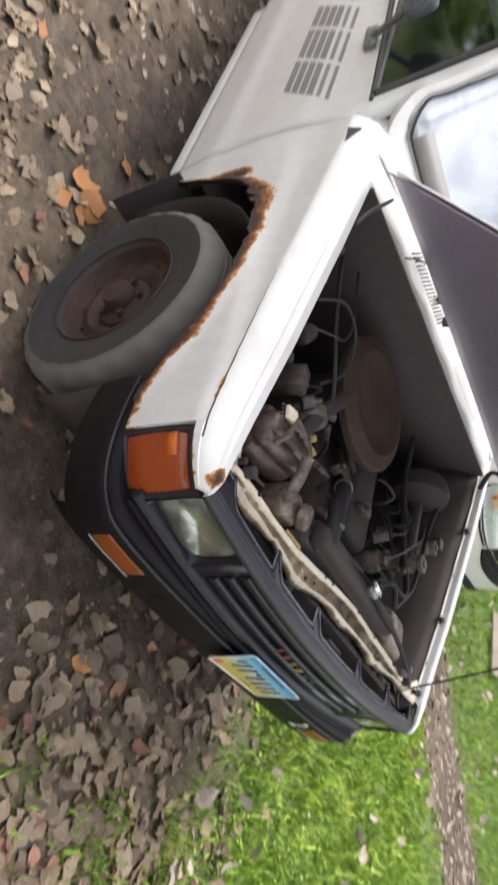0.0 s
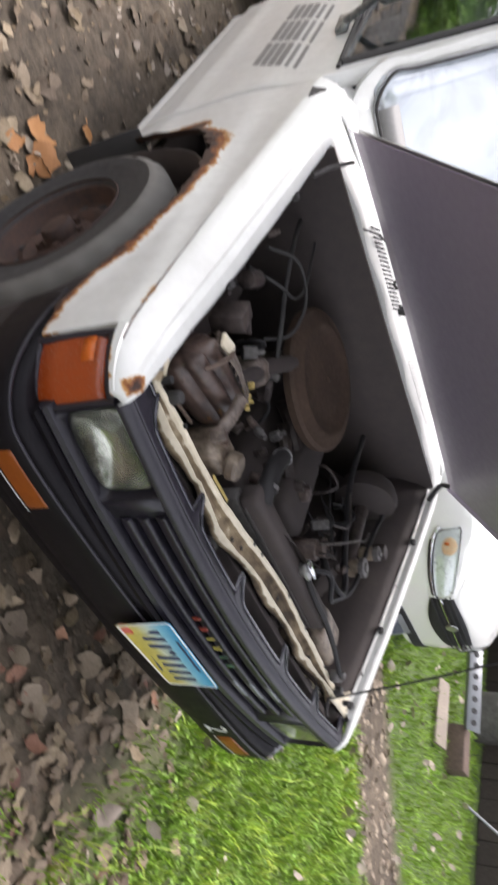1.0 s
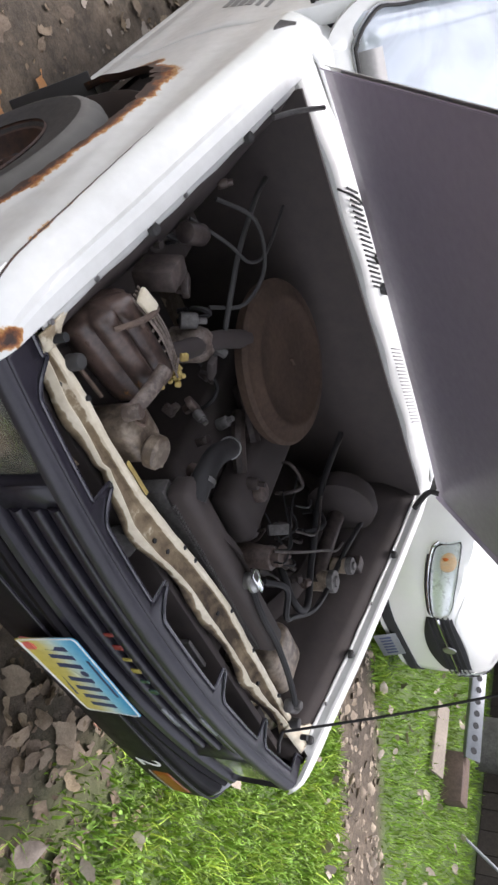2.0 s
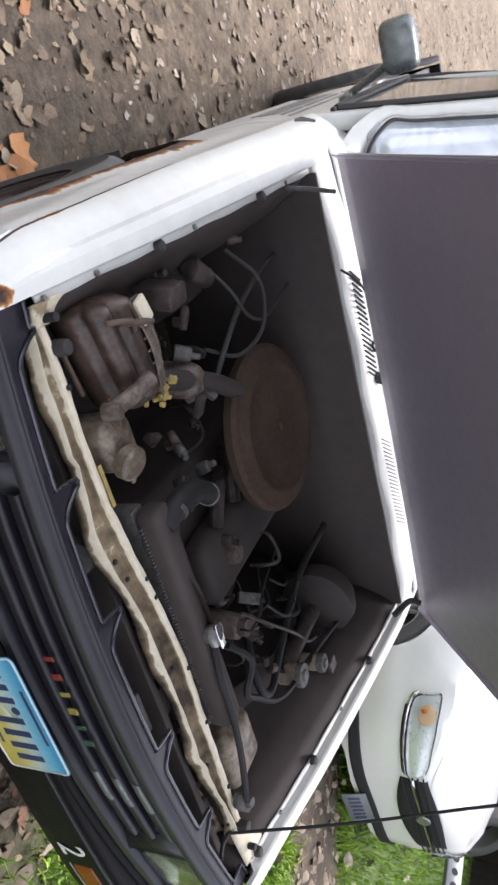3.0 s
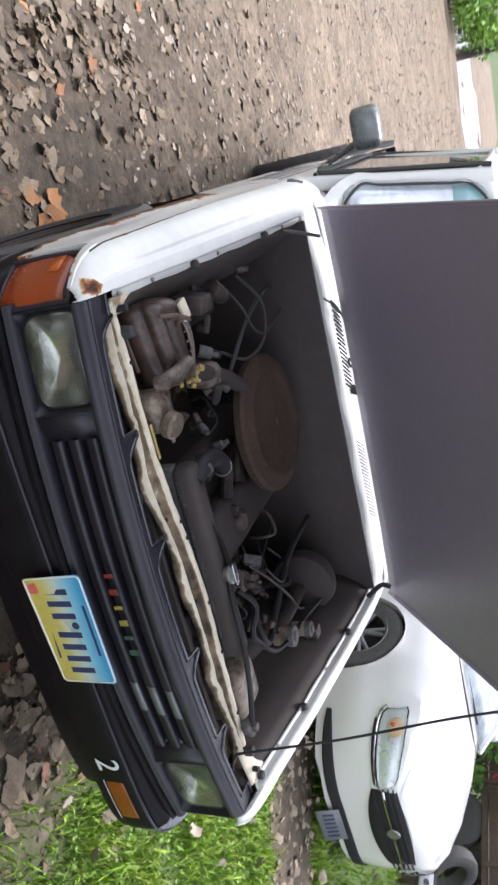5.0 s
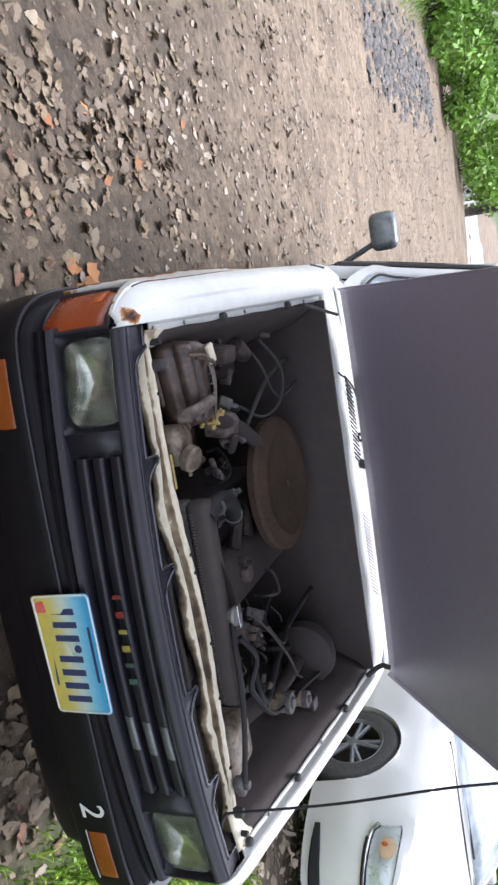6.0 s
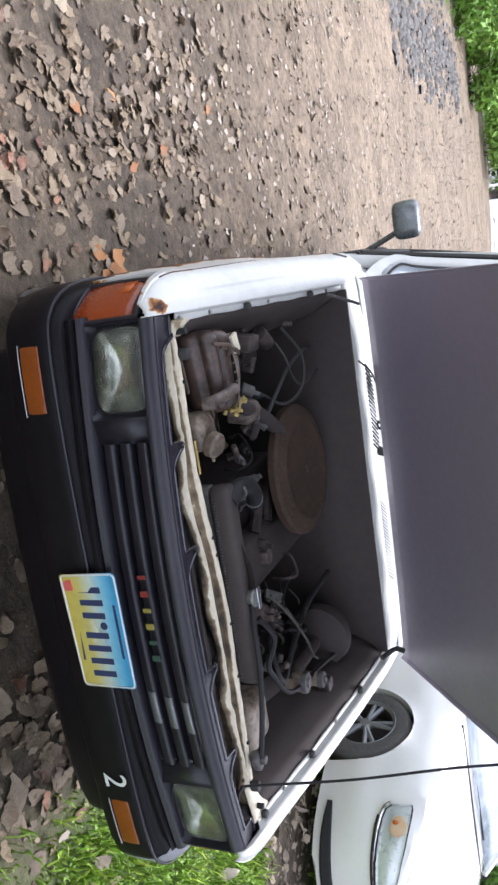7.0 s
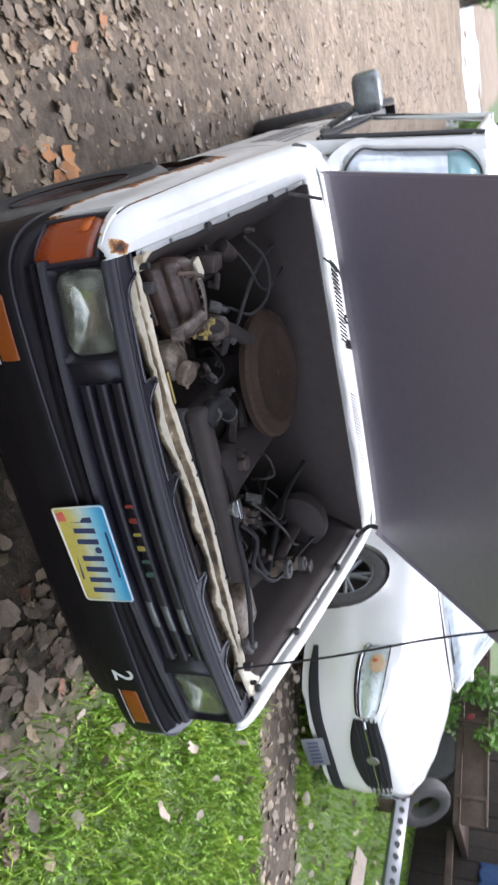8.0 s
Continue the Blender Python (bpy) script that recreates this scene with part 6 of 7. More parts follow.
for s in (-1, 1):
    lamp = empty("sedan_headlamp", "large clear headlamp with amber signal", "")
    lamp.parent = sedan
    prof = [(0.435, 0.510, 0.590), (0.445, 0.500, 0.600), (0.50, 0.498, 0.628), (0.58, 0.500, 0.650), (0.64, 0.506, 0.670), (0.69, 0.514, 0.684), (0.725, 0.526, 0.696), (0.750, 0.545, 0.702), (0.758, 0.575, 0.694)]

    def grid(off):
        rows = []
        for x, za, zb in prof:
            rows.append([(s * x, wrap(x) - off + 0.016 * t - 0.010 * math.sin(math.pi * t), za + (zb - za) * t) for t in (0, 0.15, 0.35, 0.6, 0.85, 1.0)])
        return rows

    cover = sheet(part("lamp_cover", loft(bm_new(), grid(0.030)), CLEAR, lamp, "clear plastic cover", sharp=70), 0.003)
    cover.visible_shadow = False
    part("lamp_back", loft(bm_new(), grid(0.016)), LAMP_SILVER, lamp, "silvery lamp interior")
    rows = []
    for r in (0.05, 0.5, 0.85, 1.0):
        ring = []
        for k in range(18):
            a = 2 * math.pi * k / 18
            x, t = 0.706 + 0.028 * r * math.cos(a), 0.60 + 0.30 * r * math.sin(a)
            ring.append((s * x, wrap(x) - 0.021 + 0.016 * t - 0.010 * math.sin(math.pi * t), 0.522 + 0.165 * t))
        rows.append(ring)
    bm = loft(bm_new(), rows, closed=True)
    bm.faces.new([v for v in bm.verts][:18])
    sheet(part("signal_lens", bm, PEACH, lamp, "amber turn signal"), 0.002)
    x = 0.716
    part("signal_bulb", lathe(bm_new(), [(0.0, 0.012), (0.011, 0.010), (0.019, 0.0)], pose(s * x, wrap(x) - 0.021, 0.606, 90), 16), ORANGE_LIT, lamp, "amber bulb")
    part("lamp_trim", tube(bm_new(), [(s * x, wrap(x) - 0.016, za - 0.010) for x, za, zb in prof], 0.010, 6), CHROME, lamp, "chrome strip under the lamp")
    edge = grid(0.031)
    part("lamp_outline", tube(bm_new(), [r[0] for r in edge], 0.0045, 5, 1), HOSE, lamp)
    part("lamp_seam", tube(bm_new(), [(s * x, wrap(x) - 0.008, za - 0.026) for x, za, zb in prof[:-2]], 0.007, 6), HOSE, lamp)
    # mirror
    bm = box(bm_new(), (s * 0.93, 1.50, 0.98), (0.16, 0.09, 0.11), 0.035, seg=3)
    part("sedan_mirror", bm, SEDAN_WHITE, sedan, "white door mirror")
part("hood_back_seam", tube(bm_new(), [(x, 1.10 - 0.10 * (1 - (x / 0.7) ** 2), lerp(HOOD_Z, 1.05) + 0.020 * (1 - (x / 0.7) ** 2)) for x in [-0.69 + 1.38 * k / 20 for k in range(21)]], 0.009, 5, 1), BLACK_PARTS_AND_SHADE, sedan, "dark seam behind the hood")
# greenhouse
GLASS_LINE = [(1.18, 0.74, 0.925), (1.95, 0.60, 1.36), (2.15, 0.585, 1.40), (2.7, 0.59, 1.415), (3.25, 0.58, 1.36), (3.80, 0.62, 0.95)]
rows = []
for j in range(7):
    t = j / 6
    y, w, z = 1.16 + 0.80 * t, 0.735 - 0.135 * t, 0.925 + 0.445 * t
    rows.append([(w * x, y - 0.10 * (1 - t * 0.4) * (1 - x * x), z + 0.02 * (1 - x * x)) for x in (-1, -0.8, -0.5, 0, 0.5, 0.8, 1)])
wind = sheet(part("sedan_windshield", loft(bm_new(), rows), SKY_PALE_GLASS, sedan, "windshield with greenish reflection"), 0.005)
wind.visible_shadow = False
rows = [[(x * w, y, z + 0.02 * (1 - x * x)) for x in (-1, -0.9, -0.5, 0, 0.5, 0.9, 1)] for y, w, z in GLASS_LINE[1:5]]
sheet(part("sedan_roof", loft(bm_new(), rows), SEDAN_WHITE, sedan), 0.02)
for s in (-1, 1):
    tube_pts = [(s * 0.755, 1.17, 0.915), (s * 0.618, 1.94, 1.352), (s * 0.60, 2.2, 1.395)]
    part("sedan_pillar", tube(bm_new(), tube_pts, 0.022, 8), SEDAN_WHITE, sedan)
    part("sedan_rear_pillar", tube(bm_new(), [(s * 0.60, 3.1, 1.375), (s * 0.68, 3.5, 1.16), (s * 0.72, 3.8, 0.93)], 0.05, 8), SEDAN_WHITE, sedan)
    sw = sheet(part("sedan_side_window", loft(bm_new(), [[(s * 0.755, 1.30, 0.925), (s * 0.755, 3.6, 0.935)], [(s * 0.60, 2.05, 1.375), (s * 0.60, 3.2, 1.36)]]), GLASS, sedan, "side window"), 0.004)
    sw.data.polygons.foreach_set("use_smooth", [False] * len(sw.data.polygons))
    sw.visible_shadow = False
part("sedan_cabin", box(bm_new(), (0, 2.3, 0.70), (1.36, 2.0, 0.42), 0.05), CABIN, sedan, "dark cabin interior")
part("sedan_wiper", tube(bm_new(), [(-0.5, 1.13, 0.935), (-0.1, 1.09, 0.95), (0.3, 1.08, 0.955)], 0.008, 6), RUBBER, sedan)
# plate hung low on the intake
sp = empty("sedan_plate", "pale number plate hung low on the bumper", "")
sp.parent = sedan
sp.matrix_basis = pose(-0.03, -0.034, 0.128, -12)
part("plate_sheet", box(bm_new(), (0, 0, 0), (0.305, 0.004, 0.152), 0.0015), RAIL_GREY, sp)
for k in range(6):
    part("plate_bar", box(bm_new(), (-0.105 + 0.042 * k, -0.003, -0.005), (0.020, 0.002, 0.075), 0.0004, seg=1), BLUE_INK, sp)
for s in (-1, 1):
    for wy in WHEELS:
        w = empty("sedan_wheel", "alloy wheel with black tyre", "")
        w.parent = sedan
        w.matrix_basis = pose(s * 0.745, wy, 0.305, 0, 0, 0 if s < 0 else 180) @ Matrix.Scale(1.06, 4)
        turn = Matrix.Rotation(radians(-90), 4, "Y")
        prof = [(0.185, 0.075), (0.195, 0.088), (0.235, 0.094), (0.265, 0.088), (0.280, 0.068), (0.286, 0.04), (0.286, -0.04), (0.280, -0.068), (0.265, -0.09), (0.185, -0.075)]
        part("sedan_tyre", weld(lathe(bm_new(), prof, turn, 48)), TYRE_SIDE, w, "black tyre")
        bm = lathe(bm_new(), [(0.192, 0.086), (0.185, 0.080), (0.176, 0.060), (0.170, -0.03), (0.0, -0.03)], turn, 40)
        part("rim_barrel", weld(bm), BAY_DARK, w)
        bm = bm_new()
        for k in range(5):
            a = 2 * math.pi * k / 5
            for da in (-0.16, 0.16):
                p = turn @ Vector((0.03 * math.cos(a), 0.03 * math.sin(a), 0.066))
                q = turn @ Vector((0.178 * math.cos(a + da), 0.178 * math.sin(a + da), 0.062))
                tube(bm, [p, p.lerp(q, 0.5), q], 0.017, 6, 2, 0.014)
        cyl(bm, (-0.05, 0, 0), (-0.078, 0, 0), 0.045, 0.035, seg=20, bev=0.004)
        lathe(bm, [(0.172, 0.070), (0.190, 0.090), (0.196, 0.084)], turn, 40)
        part("alloy_spokes", bm, RAIL_GREY, w, "bright alloy spokes")

# ---- yard behind the sedan ----
def board_wall(name, label, x, y0, y1, h, z0=0.0, plank=0.22):
    holder = empty(name, label, "shed")
    random.seed(11)
    y = y0
    first = None
    while y < y1:
        w = plank * random.uniform(0.85, 1.15)
        bm = box(bm_new(), (0, 0, h / 2), (0.03, w - 0.006, h), 0.003, seg=1)
        part("plank", bm, SHED_WOOD, holder, "", pose(x + random.uniform(-0.008, 0.008), y + w / 2, z0, random.uniform(-0.6, 0.6)))
        y += w
    part("backing", box(bm_new(), (x + 0.7, (y0 + y1) / 2, z0 + h / 2), (1.2, y1 - y0, h - 0.1), 0.01), BAY_DARK, holder)
    part("shed_roof", box(bm_new(), (x + 0.6, (y0 + y1) / 2, z0 + h + 0.03), (1.8, y1 - y0 + 0.4, 0.06), 0.01, Matrix.Rotation(radians(6), 4, "Y")), SCRAP_BROWN, holder)
    return holder


board_wall("shed", "dark weathered plank shed behind the yard", 7.6, -1.5, 6.2, 2.3)
trailer = empty("flat_trailer", "rusty brown flatbed trailer with low side board", "trailer", pose(6.75, 5.6, 0, 0, 0, 18))
part("trailer_deck", box(bm_new(), (0, 0, 0.62), (1.1, 2.4, 0.08), 0.01), SCRAP_BROWN, trailer)
part("side_board", box(bm_new(), (-0.57, 0, 0.80), (0.035, 2.4, 0.26), 0.006), SCRAP_BROWN, trailer, "brown side board")
part("side_rail", tube(bm_new(), [(-0.60, -1.2, 0.95), (-0.60, 1.2, 0.95)], 0.018, 8), SCRAP_BROWN, trailer)
for y in (-0.9, 0.0, 0.9):
    part("trailer_post", box(bm_new(), (-0.60, y, 0.78), (0.03, 0.05, 0.34), 0.004), SCRAP_BROWN, trailer)
for y in (-0.4, 0.4):
    part("trailer_wheel", lathe(bm_new(), [(0.0, 0.05), (0.16, 0.06), (0.26, 0.08), (0.31, 0.06), (0.315, 0.0), (0.31, -0.06), (0.0, -0.06)], Matrix.Translation((-0.45, y, 0.315)) @ Matrix.Rotation(radians(-90), 4, "Y"), 32), TYRE_SIDE, trailer)
part("drawbar", box(bm_new(), (0, -1.7, 0.5), (0.07, 1.2, 0.08), 0.006), SCRAP_BROWN, trailer)
part("trailer_prop", box(bm_new(), (0, -2.2, 0.23), (0.06, 0.06, 0.46), 0.004), BAY_DARK, trailer)
bm = lathe(bm_new(), [(0.17, 0.07), (0.19, 0.085), (0.26, 0.09), (0.295, 0.075), (0.31, 0.04), (0.31, -0.04), (0.295, -0.075), (0.26, -0.09), (0.19, -0.085), (0.17, -0.07), (0.17, 0.07)], None, 40)
tagged(part("spare_tyre", weld(bm), TYRE_SIDE, None, "", pose(6.22, 4.22, 0.30, 60, 0, 4)), "loose grey-black tyre leaning beside the trailer", "tyre")
drum = empty("oil_drum", "dark grey steel drum beside the shed", "drum", pose(7.0, 3.35, 0.0))
part("drum_shell", lathe(bm_new(), [(0.0, 0.0), (0.29, 0.0), (0.29, 0.28), (0.30, 0.29), (0.29, 0.30), (0.29, 0.56), (0.30, 0.57), (0.29, 0.58), (0.29, 0.86), (0.30, 0.87), (0.28, 0.86), (0.0, 0.855)], None, 36), BAY_GREY, drum)
part("drum_bung", cyl(bm_new(), (0.15, 0, 0.85), (0.15, 0, 0.875), 0.03), STEEL, drum)
# galvanised rail with round holes, lying over a brown block and a plank
rail = empty("perforated_rail", "grey galvanised rail with a row of round holes", "metal rail", pose(5.45, 3.0, 0.235, 0, -48, 6))
bm = bm_new()
loft(bm, [[(-0.075, y, 0.0), (-0.075, y, 0.05), (-0.07, y, 0.055), (0.07, y, 0.055), (0.075, y, 0.05), (0.075, y, 0.0)] for y in (-0.55, 0.85)])
sheet(part("rail_channel", bm, RAIL_GREY, rail), 0.004)
# Flat black discs show the rail's holes as dark
for k in range(12):
    part("rail_hole", cyl(bm_new(), (0, -0.47 + 0.115 * k, 0.054), (0, -0.47 + 0.115 * k, 0.0595), 0.030, seg=16), BLACK_PARTS_AND_SHADE, rail)
tagged(part("timber_block", box(bm_new(), (0, 0, 0.1), (0.30, 0.42, 0.20), 0.015), SCRAP_BROWN, None, "", pose(5.62, 2.32, 0.0, 0, 0, 12)), "reddish-brown timber block under the rail", "timber")
tagged(part("timber_block", box(bm_new(), (0, 0, 0.1), (0.24, 0.30, 0.20), 0.015), SCRAP_BROWN, None, "", pose(5.40, 3.65, 0.0, 0, 0, -6)), "reddish-brown timber block under the rail", "timber")
tagged(part("plank_board", box(bm_new(), (0, 0, 0.03), (0.22, 0.6, 0.03), 0.005), PLANK, None, "", pose(5.05, 2.40, 0.03, 0, -14, 8)), "bleached plank lying in the grass", "plank")
tagged(part("pole", tube(bm_new(), [(6.6, 2.2, 0.02), (6.95, 1.9, 0.55), (7.5, 1.45, 1.25)], 0.016, 8), RAIL_GREY), "thin grey pole leaning on the shed", "pole")
rows = []
for i in range(13):
    z = 0.80 + 0.36 * i / 12
    rows.append([(7.535 - 0.02 * math.sin(9 * (4.12 + 0.42 * j / 16) * 4) * (1 - i / 14), 4.12 + 0.42 * j / 16, z + 0.012 * math.sin(j)) for j in range(17)])
tagged(sheet(part("tarpaulin", loft(bm_new(), rows), TARP), 0.004), "small blue tarpaulin hung on the shed boards", "tarpaulin")


# ---- plants ----
def leaf_cloud(name, centres, n, size, material, seed, parent=None, label="", flat=0.7):
    """Many small two-sided leaves in clumps, as one mesh."""
    rng = np.random.default_rng(seed)
    c = np.array(centres)
    pick = rng.integers(0, len(c), n)
    d = rng.normal(size=(n, 3))
    d /= np.linalg.norm(d, axis=1)[:, None]
    rad = rng.random(n) ** 0.45
    pos = c[pick, :3] + d * (c[pick, 3] * rad)[:, None] * np.array([1, 1, flat])
    a = rng.normal(size=(n, 3))
    a /= np.linalg.norm(a, axis=1)[:, None]
    b = np.cross(a, rng.normal(size=(n, 3)))
    b /= np.linalg.norm(b, axis=1)[:, None]
    s = size * rng.uniform(0.6, 1.4, n)[:, None]
    v = np.stack([pos - a * s, pos + b * s * 0.45, pos + a * s, pos - b * s * 0.45], 1).reshape(-1, 3)
    me = bpy.data.meshes.new(name)
    me.from_pydata(v.tolist(), [], (np.arange(4 * n).reshape(-1, 4)).tolist())
    me.materials.append(material)
    ob = new(name, me)
    ob.parent = parent
    return tagged(ob, label) if label else ob


def tree(x, y, h, spread, seed, label, leaf=0.09, n=5000, start=0.3):
    random.seed(seed)
    t = empty("tree", label, "tree", pose(x, y, 0))
    bm = bm_new()
    tube(bm, [(0, 0, -0.1), (0.05 * h * 0.1, 0, h * 0.3), (-0.03 * h * 0.2, 0.05, h * 0.6), (0, 0, h * 0.92)], 0.035 * h * 0.5 + 0.05, 10, 5, 0.02)
    centres = []
    for k in range(16):
        a, z = random.uniform(0, 6.28), h * random.uniform(start, 0.85)
        r = spread * random.uniform(0.4, 1.0) * (1.15 - 0.6 * (z / h))
        tip = (r * math.cos(a), r * math.sin(a), z + 0.1 * h * random.random())
        tube(bm, [(0, 0, z * 0.8), (tip[0] * 0.5, tip[1] * 0.5, z), tip], 0.012 * h * 0.5 + 0.01, 6, 4, 0.008)
        centres.append((*tip, spread * random.uniform(0.22, 0.45)))
        centres.append((tip[0] * 0.6, tip[1] * 0.6, tip[2] * 0.97, spread * random.uniform(0.2, 0.4)))
    part("trunk", bm, BARK, t, "grey-brown trunk and limbs")
    leaf_cloud("crown", centres, n, leaf, FOLIAGE, seed, t, "ragged green crown")
    return t


def bush(x, y, r, h, seed, label, n=1800, leaf=0.05, mat=None):
    random.seed(seed)
    t = empty("bush", label, "bush", pose(x, y, 0))
    centres = [(random.uniform(-r, r) * 0.7, random.uniform(-r, r) * 0.7, random.uniform(0.15, 0.95) * h, r * random.uniform(0.25, 0.5)) for _ in range(14)]
    bm = bm_new()
    for c in centres:
        tube(bm, [(c[0] * 0.2, c[1] * 0.2, -0.02), (c[0] * 0.5, c[1] * 0.5, c[2] * 0.6), c[:3]], 0.012, 5, 3, 0.004)
    part("stems", bm, BARK, t)
    leaf_cloud("leaves", centres, n, leaf, mat or FOLIAGE, seed, t)
    return t


for k, (x, y, h, sp_) in enumerate(((-12, 24, 9, 3.4), (-7.5, 27, 10, 3.6), (-3.2, 31, 9, 3.4), (1.5, 33, 11, 4.0), (-17, 17, 9, 3.6), (-15, 9, 8, 3.0), (6, 30, 10, 3.8), (11, 22, 9, 3.6), (13, 12, 9, 3.6), (12, 3, 10, 3.4))):
    tagged(tree(x, y, h, sp_, 100 + k, "leafy green tree at the edge of the track", leaf=0.16, n=4500, start=0.24), group="trees round the yard")
for k, (x, y, r, h) in enumerate(((-6.6, 17.5, 1.3, 1.5), (-5.2, 20.0, 1.2, 1.3), (-4.0, 23.5, 1.4, 1.4), (-3.9, 27.5, 1.3, 1.3), (-8.5, 14.5, 1.4, 1.6), (4.6, 24.0, 1.6, 1.7), (-10.4, 17.5, 1.7, 2.0), (-12.5, 20.5, 1.8, 2.4), (-9.0, 21.5, 1.8, 2.2), (-14.0, 15.5, 1.9, 2.3), (-7.0, 24.5, 1.9, 2.2))):
    tagged(bush(x, y, r, h, 200 + k, "bright green bush beside the dirt track", n=2600, leaf=0.10, mat=BANK_LEAF), group="bushes along the track")
# unseen leaf-shedding tree behind the camera, added to shade the near ground
tree(-4.2, -4.2, 9.0, 4.2, 150, "unseen broad tree that sheds leaves, added to shade the track", leaf=0.13, n=9000, start=0.42)
# unseen tree, placed along the reflected ray to show in the windshield
tree(6.3, -5.4, 14.5, 3.6, 151, "unseen tall leafy tree placed to reflect in the windshield", leaf=0.16, n=5000, start=0.45)
shrub = bush(6.1, 5.35, 0.55, 1.35, 300, "green leafy shrub with a red flower", n=1500, leaf=0.055)
bm = bm_new()
for k in range(7):
    a = 2 * math.pi * k / 7
    box(bm, (0.03 * math.cos(a), 0.03 * math.sin(a), 0), (0.045, 0.03, 0.012), 0.005, Matrix.Rotation(a, 4, "Z"), 1)
part("flower", bm, RED_BADGE, shrub, "small red flower", pose(-0.40, -0.32, 0.80, 60, 20))

# ---- grass ----
def grass_mesh(name, x0, x1, y0, y1, n, hmin, hmax, wid, seed, label, material=None, cover=None):
    rng = np.random.default_rng(seed)
    xs = rng.uniform(x0, x1, n)
    ys = rng.uniform(y0, y1, n)
    keep = np.array([(cover or turf_at)(x, y) * (0.55 + 0.75 * (noise.noise(Vector((x * 2.6, y * 2.6, 31))) * 0.5 + 0.5)) > rng.random() * 0.9 + 0.08 for x, y in zip(xs, ys)])
    xs, ys = xs[keep], ys[keep]
    # tufts: blades gather
    xs += rng.normal(0, 0.01, len(xs))
    m = len(xs)
    zs = np.array([ground_height(x, y) for x, y in zip(xs, ys)]) - 0.004
    a = rng.uniform(0, 2 * np.pi, m)
    clump = np.array([0.25 + 1.5 * (noise.noise(Vector((x * 4, y * 4, 5))) * 0.5 + 0.5) for x, y in zip(xs, ys)])
    h = rng.uniform(hmin, hmax, m) * clump
    w = wid * rng.uniform(0.6, 1.4, m)
    lean = rng.uniform(0.15, 1.0, m) * h
    la = rng.uniform(0, 2 * np.pi, m)
    base = np.stack([xs, ys, zs], 1)
    side = np.stack([np.cos(a), np.sin(a), 0 * a], 1) * w[:, None]
    bend = np.stack([np.cos(la) * lean, np.sin(la) * lean, 0 * a], 1)
    up = np.stack([0 * a, 0 * a, h], 1)
    mid = base + bend * 0.35 + up * 0.6
    tip = base + bend + up * 0.95
    v = np.stack([base - side, base + side, mid + side * 0.8, mid - side * 0.8, tip], 1).reshape(-1, 3)
    i = np.arange(m) * 5
    quads = np.stack([i, i + 1, i + 2, i + 3], 1).tolist()
    tris = np.stack([i + 3, i + 2, i + 4], 1).tolist()
    me = bpy.data.meshes.new(name)
    me.from_pydata(v.tolist(), [], quads + tris)
    me.materials.append(material or GRASS)
    return tagged(new(name, me), label, "grass", kind="stuff")


grass_mesh("lawn_grass", -1.2, 3.4, -2.2, 2.2, 120000, 0.018, 0.070, 0.0042, 21, "short bright green lawn grass with clover")
grass_mesh("far_grass", 2.2, 7.2, -2.5, 7.0, 46000, 0.03, 0.10, 0.005, 22, "longer green grass in the yard")
grass_mesh("outer_grass", 0.0, 9.0, -8.0, -2.0, 42000, 0.03, 0.09, 0.006, 24, "short green grass at the edge of the lawn")
grass_mesh("verge_grass", -16, 6, 5, 30, 34000, 0.06, 0.22, 0.008, 23, "tall green verge grass along the track")

grass_mesh("yellow_grass_tufts", 0.2, 3.4, -2.2, 2.2, 9000, 0.05, 0.12, 0.0042, 25, "longer yellow-green blades among the lawn", GRASS_YELLOW, lambda x, y: turf_at(x, y) * max(0.0, 0.45 + 1.6 * noise.noise(Vector((x * 5.0, y * 5.0, 71)))))
grass_mesh("thin_grass", -1.3, 1.0, -1.6, 0.6, 42000, 0.02, 0.065, 0.0036, 26, "thin green grass growing through fallen leaves", None, lambda x, y: max(0.0, 1.5 * noise.noise(Vector((x * 2.4, y * 2.4, 83))) - 0.05) * min(1.0, max(0.0, (x + 0.15 + 0.5 * max(0.0, -0.25 - y)) / 0.3)) * min(1.0, max(0.0, (-0.22 - y) / 0.12)))

# ---- fallen leaves and grit ----
def leaf_template(curl, fold, lobe=0.0):
    """One ovate leaf, 1 long, with a bent midrib."""
    ys = (0.0, 0.06, 0.16, 0.32, 0.48, 0.64, 0.80, 0.92, 1.0)
    ws = (0.03, 0.15, 0.26, 0.335, 0.335, 0.275, 0.18, 0.08, 0.0)
    v = []
    for k, (y, w) in enumerate(zip(ys, ws)):
        w = w * (1 + 0.6 * lobe * (-1) ** k)
        z = curl * (y - 0.5) ** 2
        v += [(-w, y - 0.5, z + fold * w), (0, y - 0.5, z), (w, y - 0.5, z + fold * w)]
    f = []
    for k in range(8):
        f += [(3 * k, 3 * k + 1, 3 * k + 4, 3 * k + 3), (3 * k + 1, 3 * k + 2, 3 * k + 5, 3 * k + 4)]
    return np.array(v), f


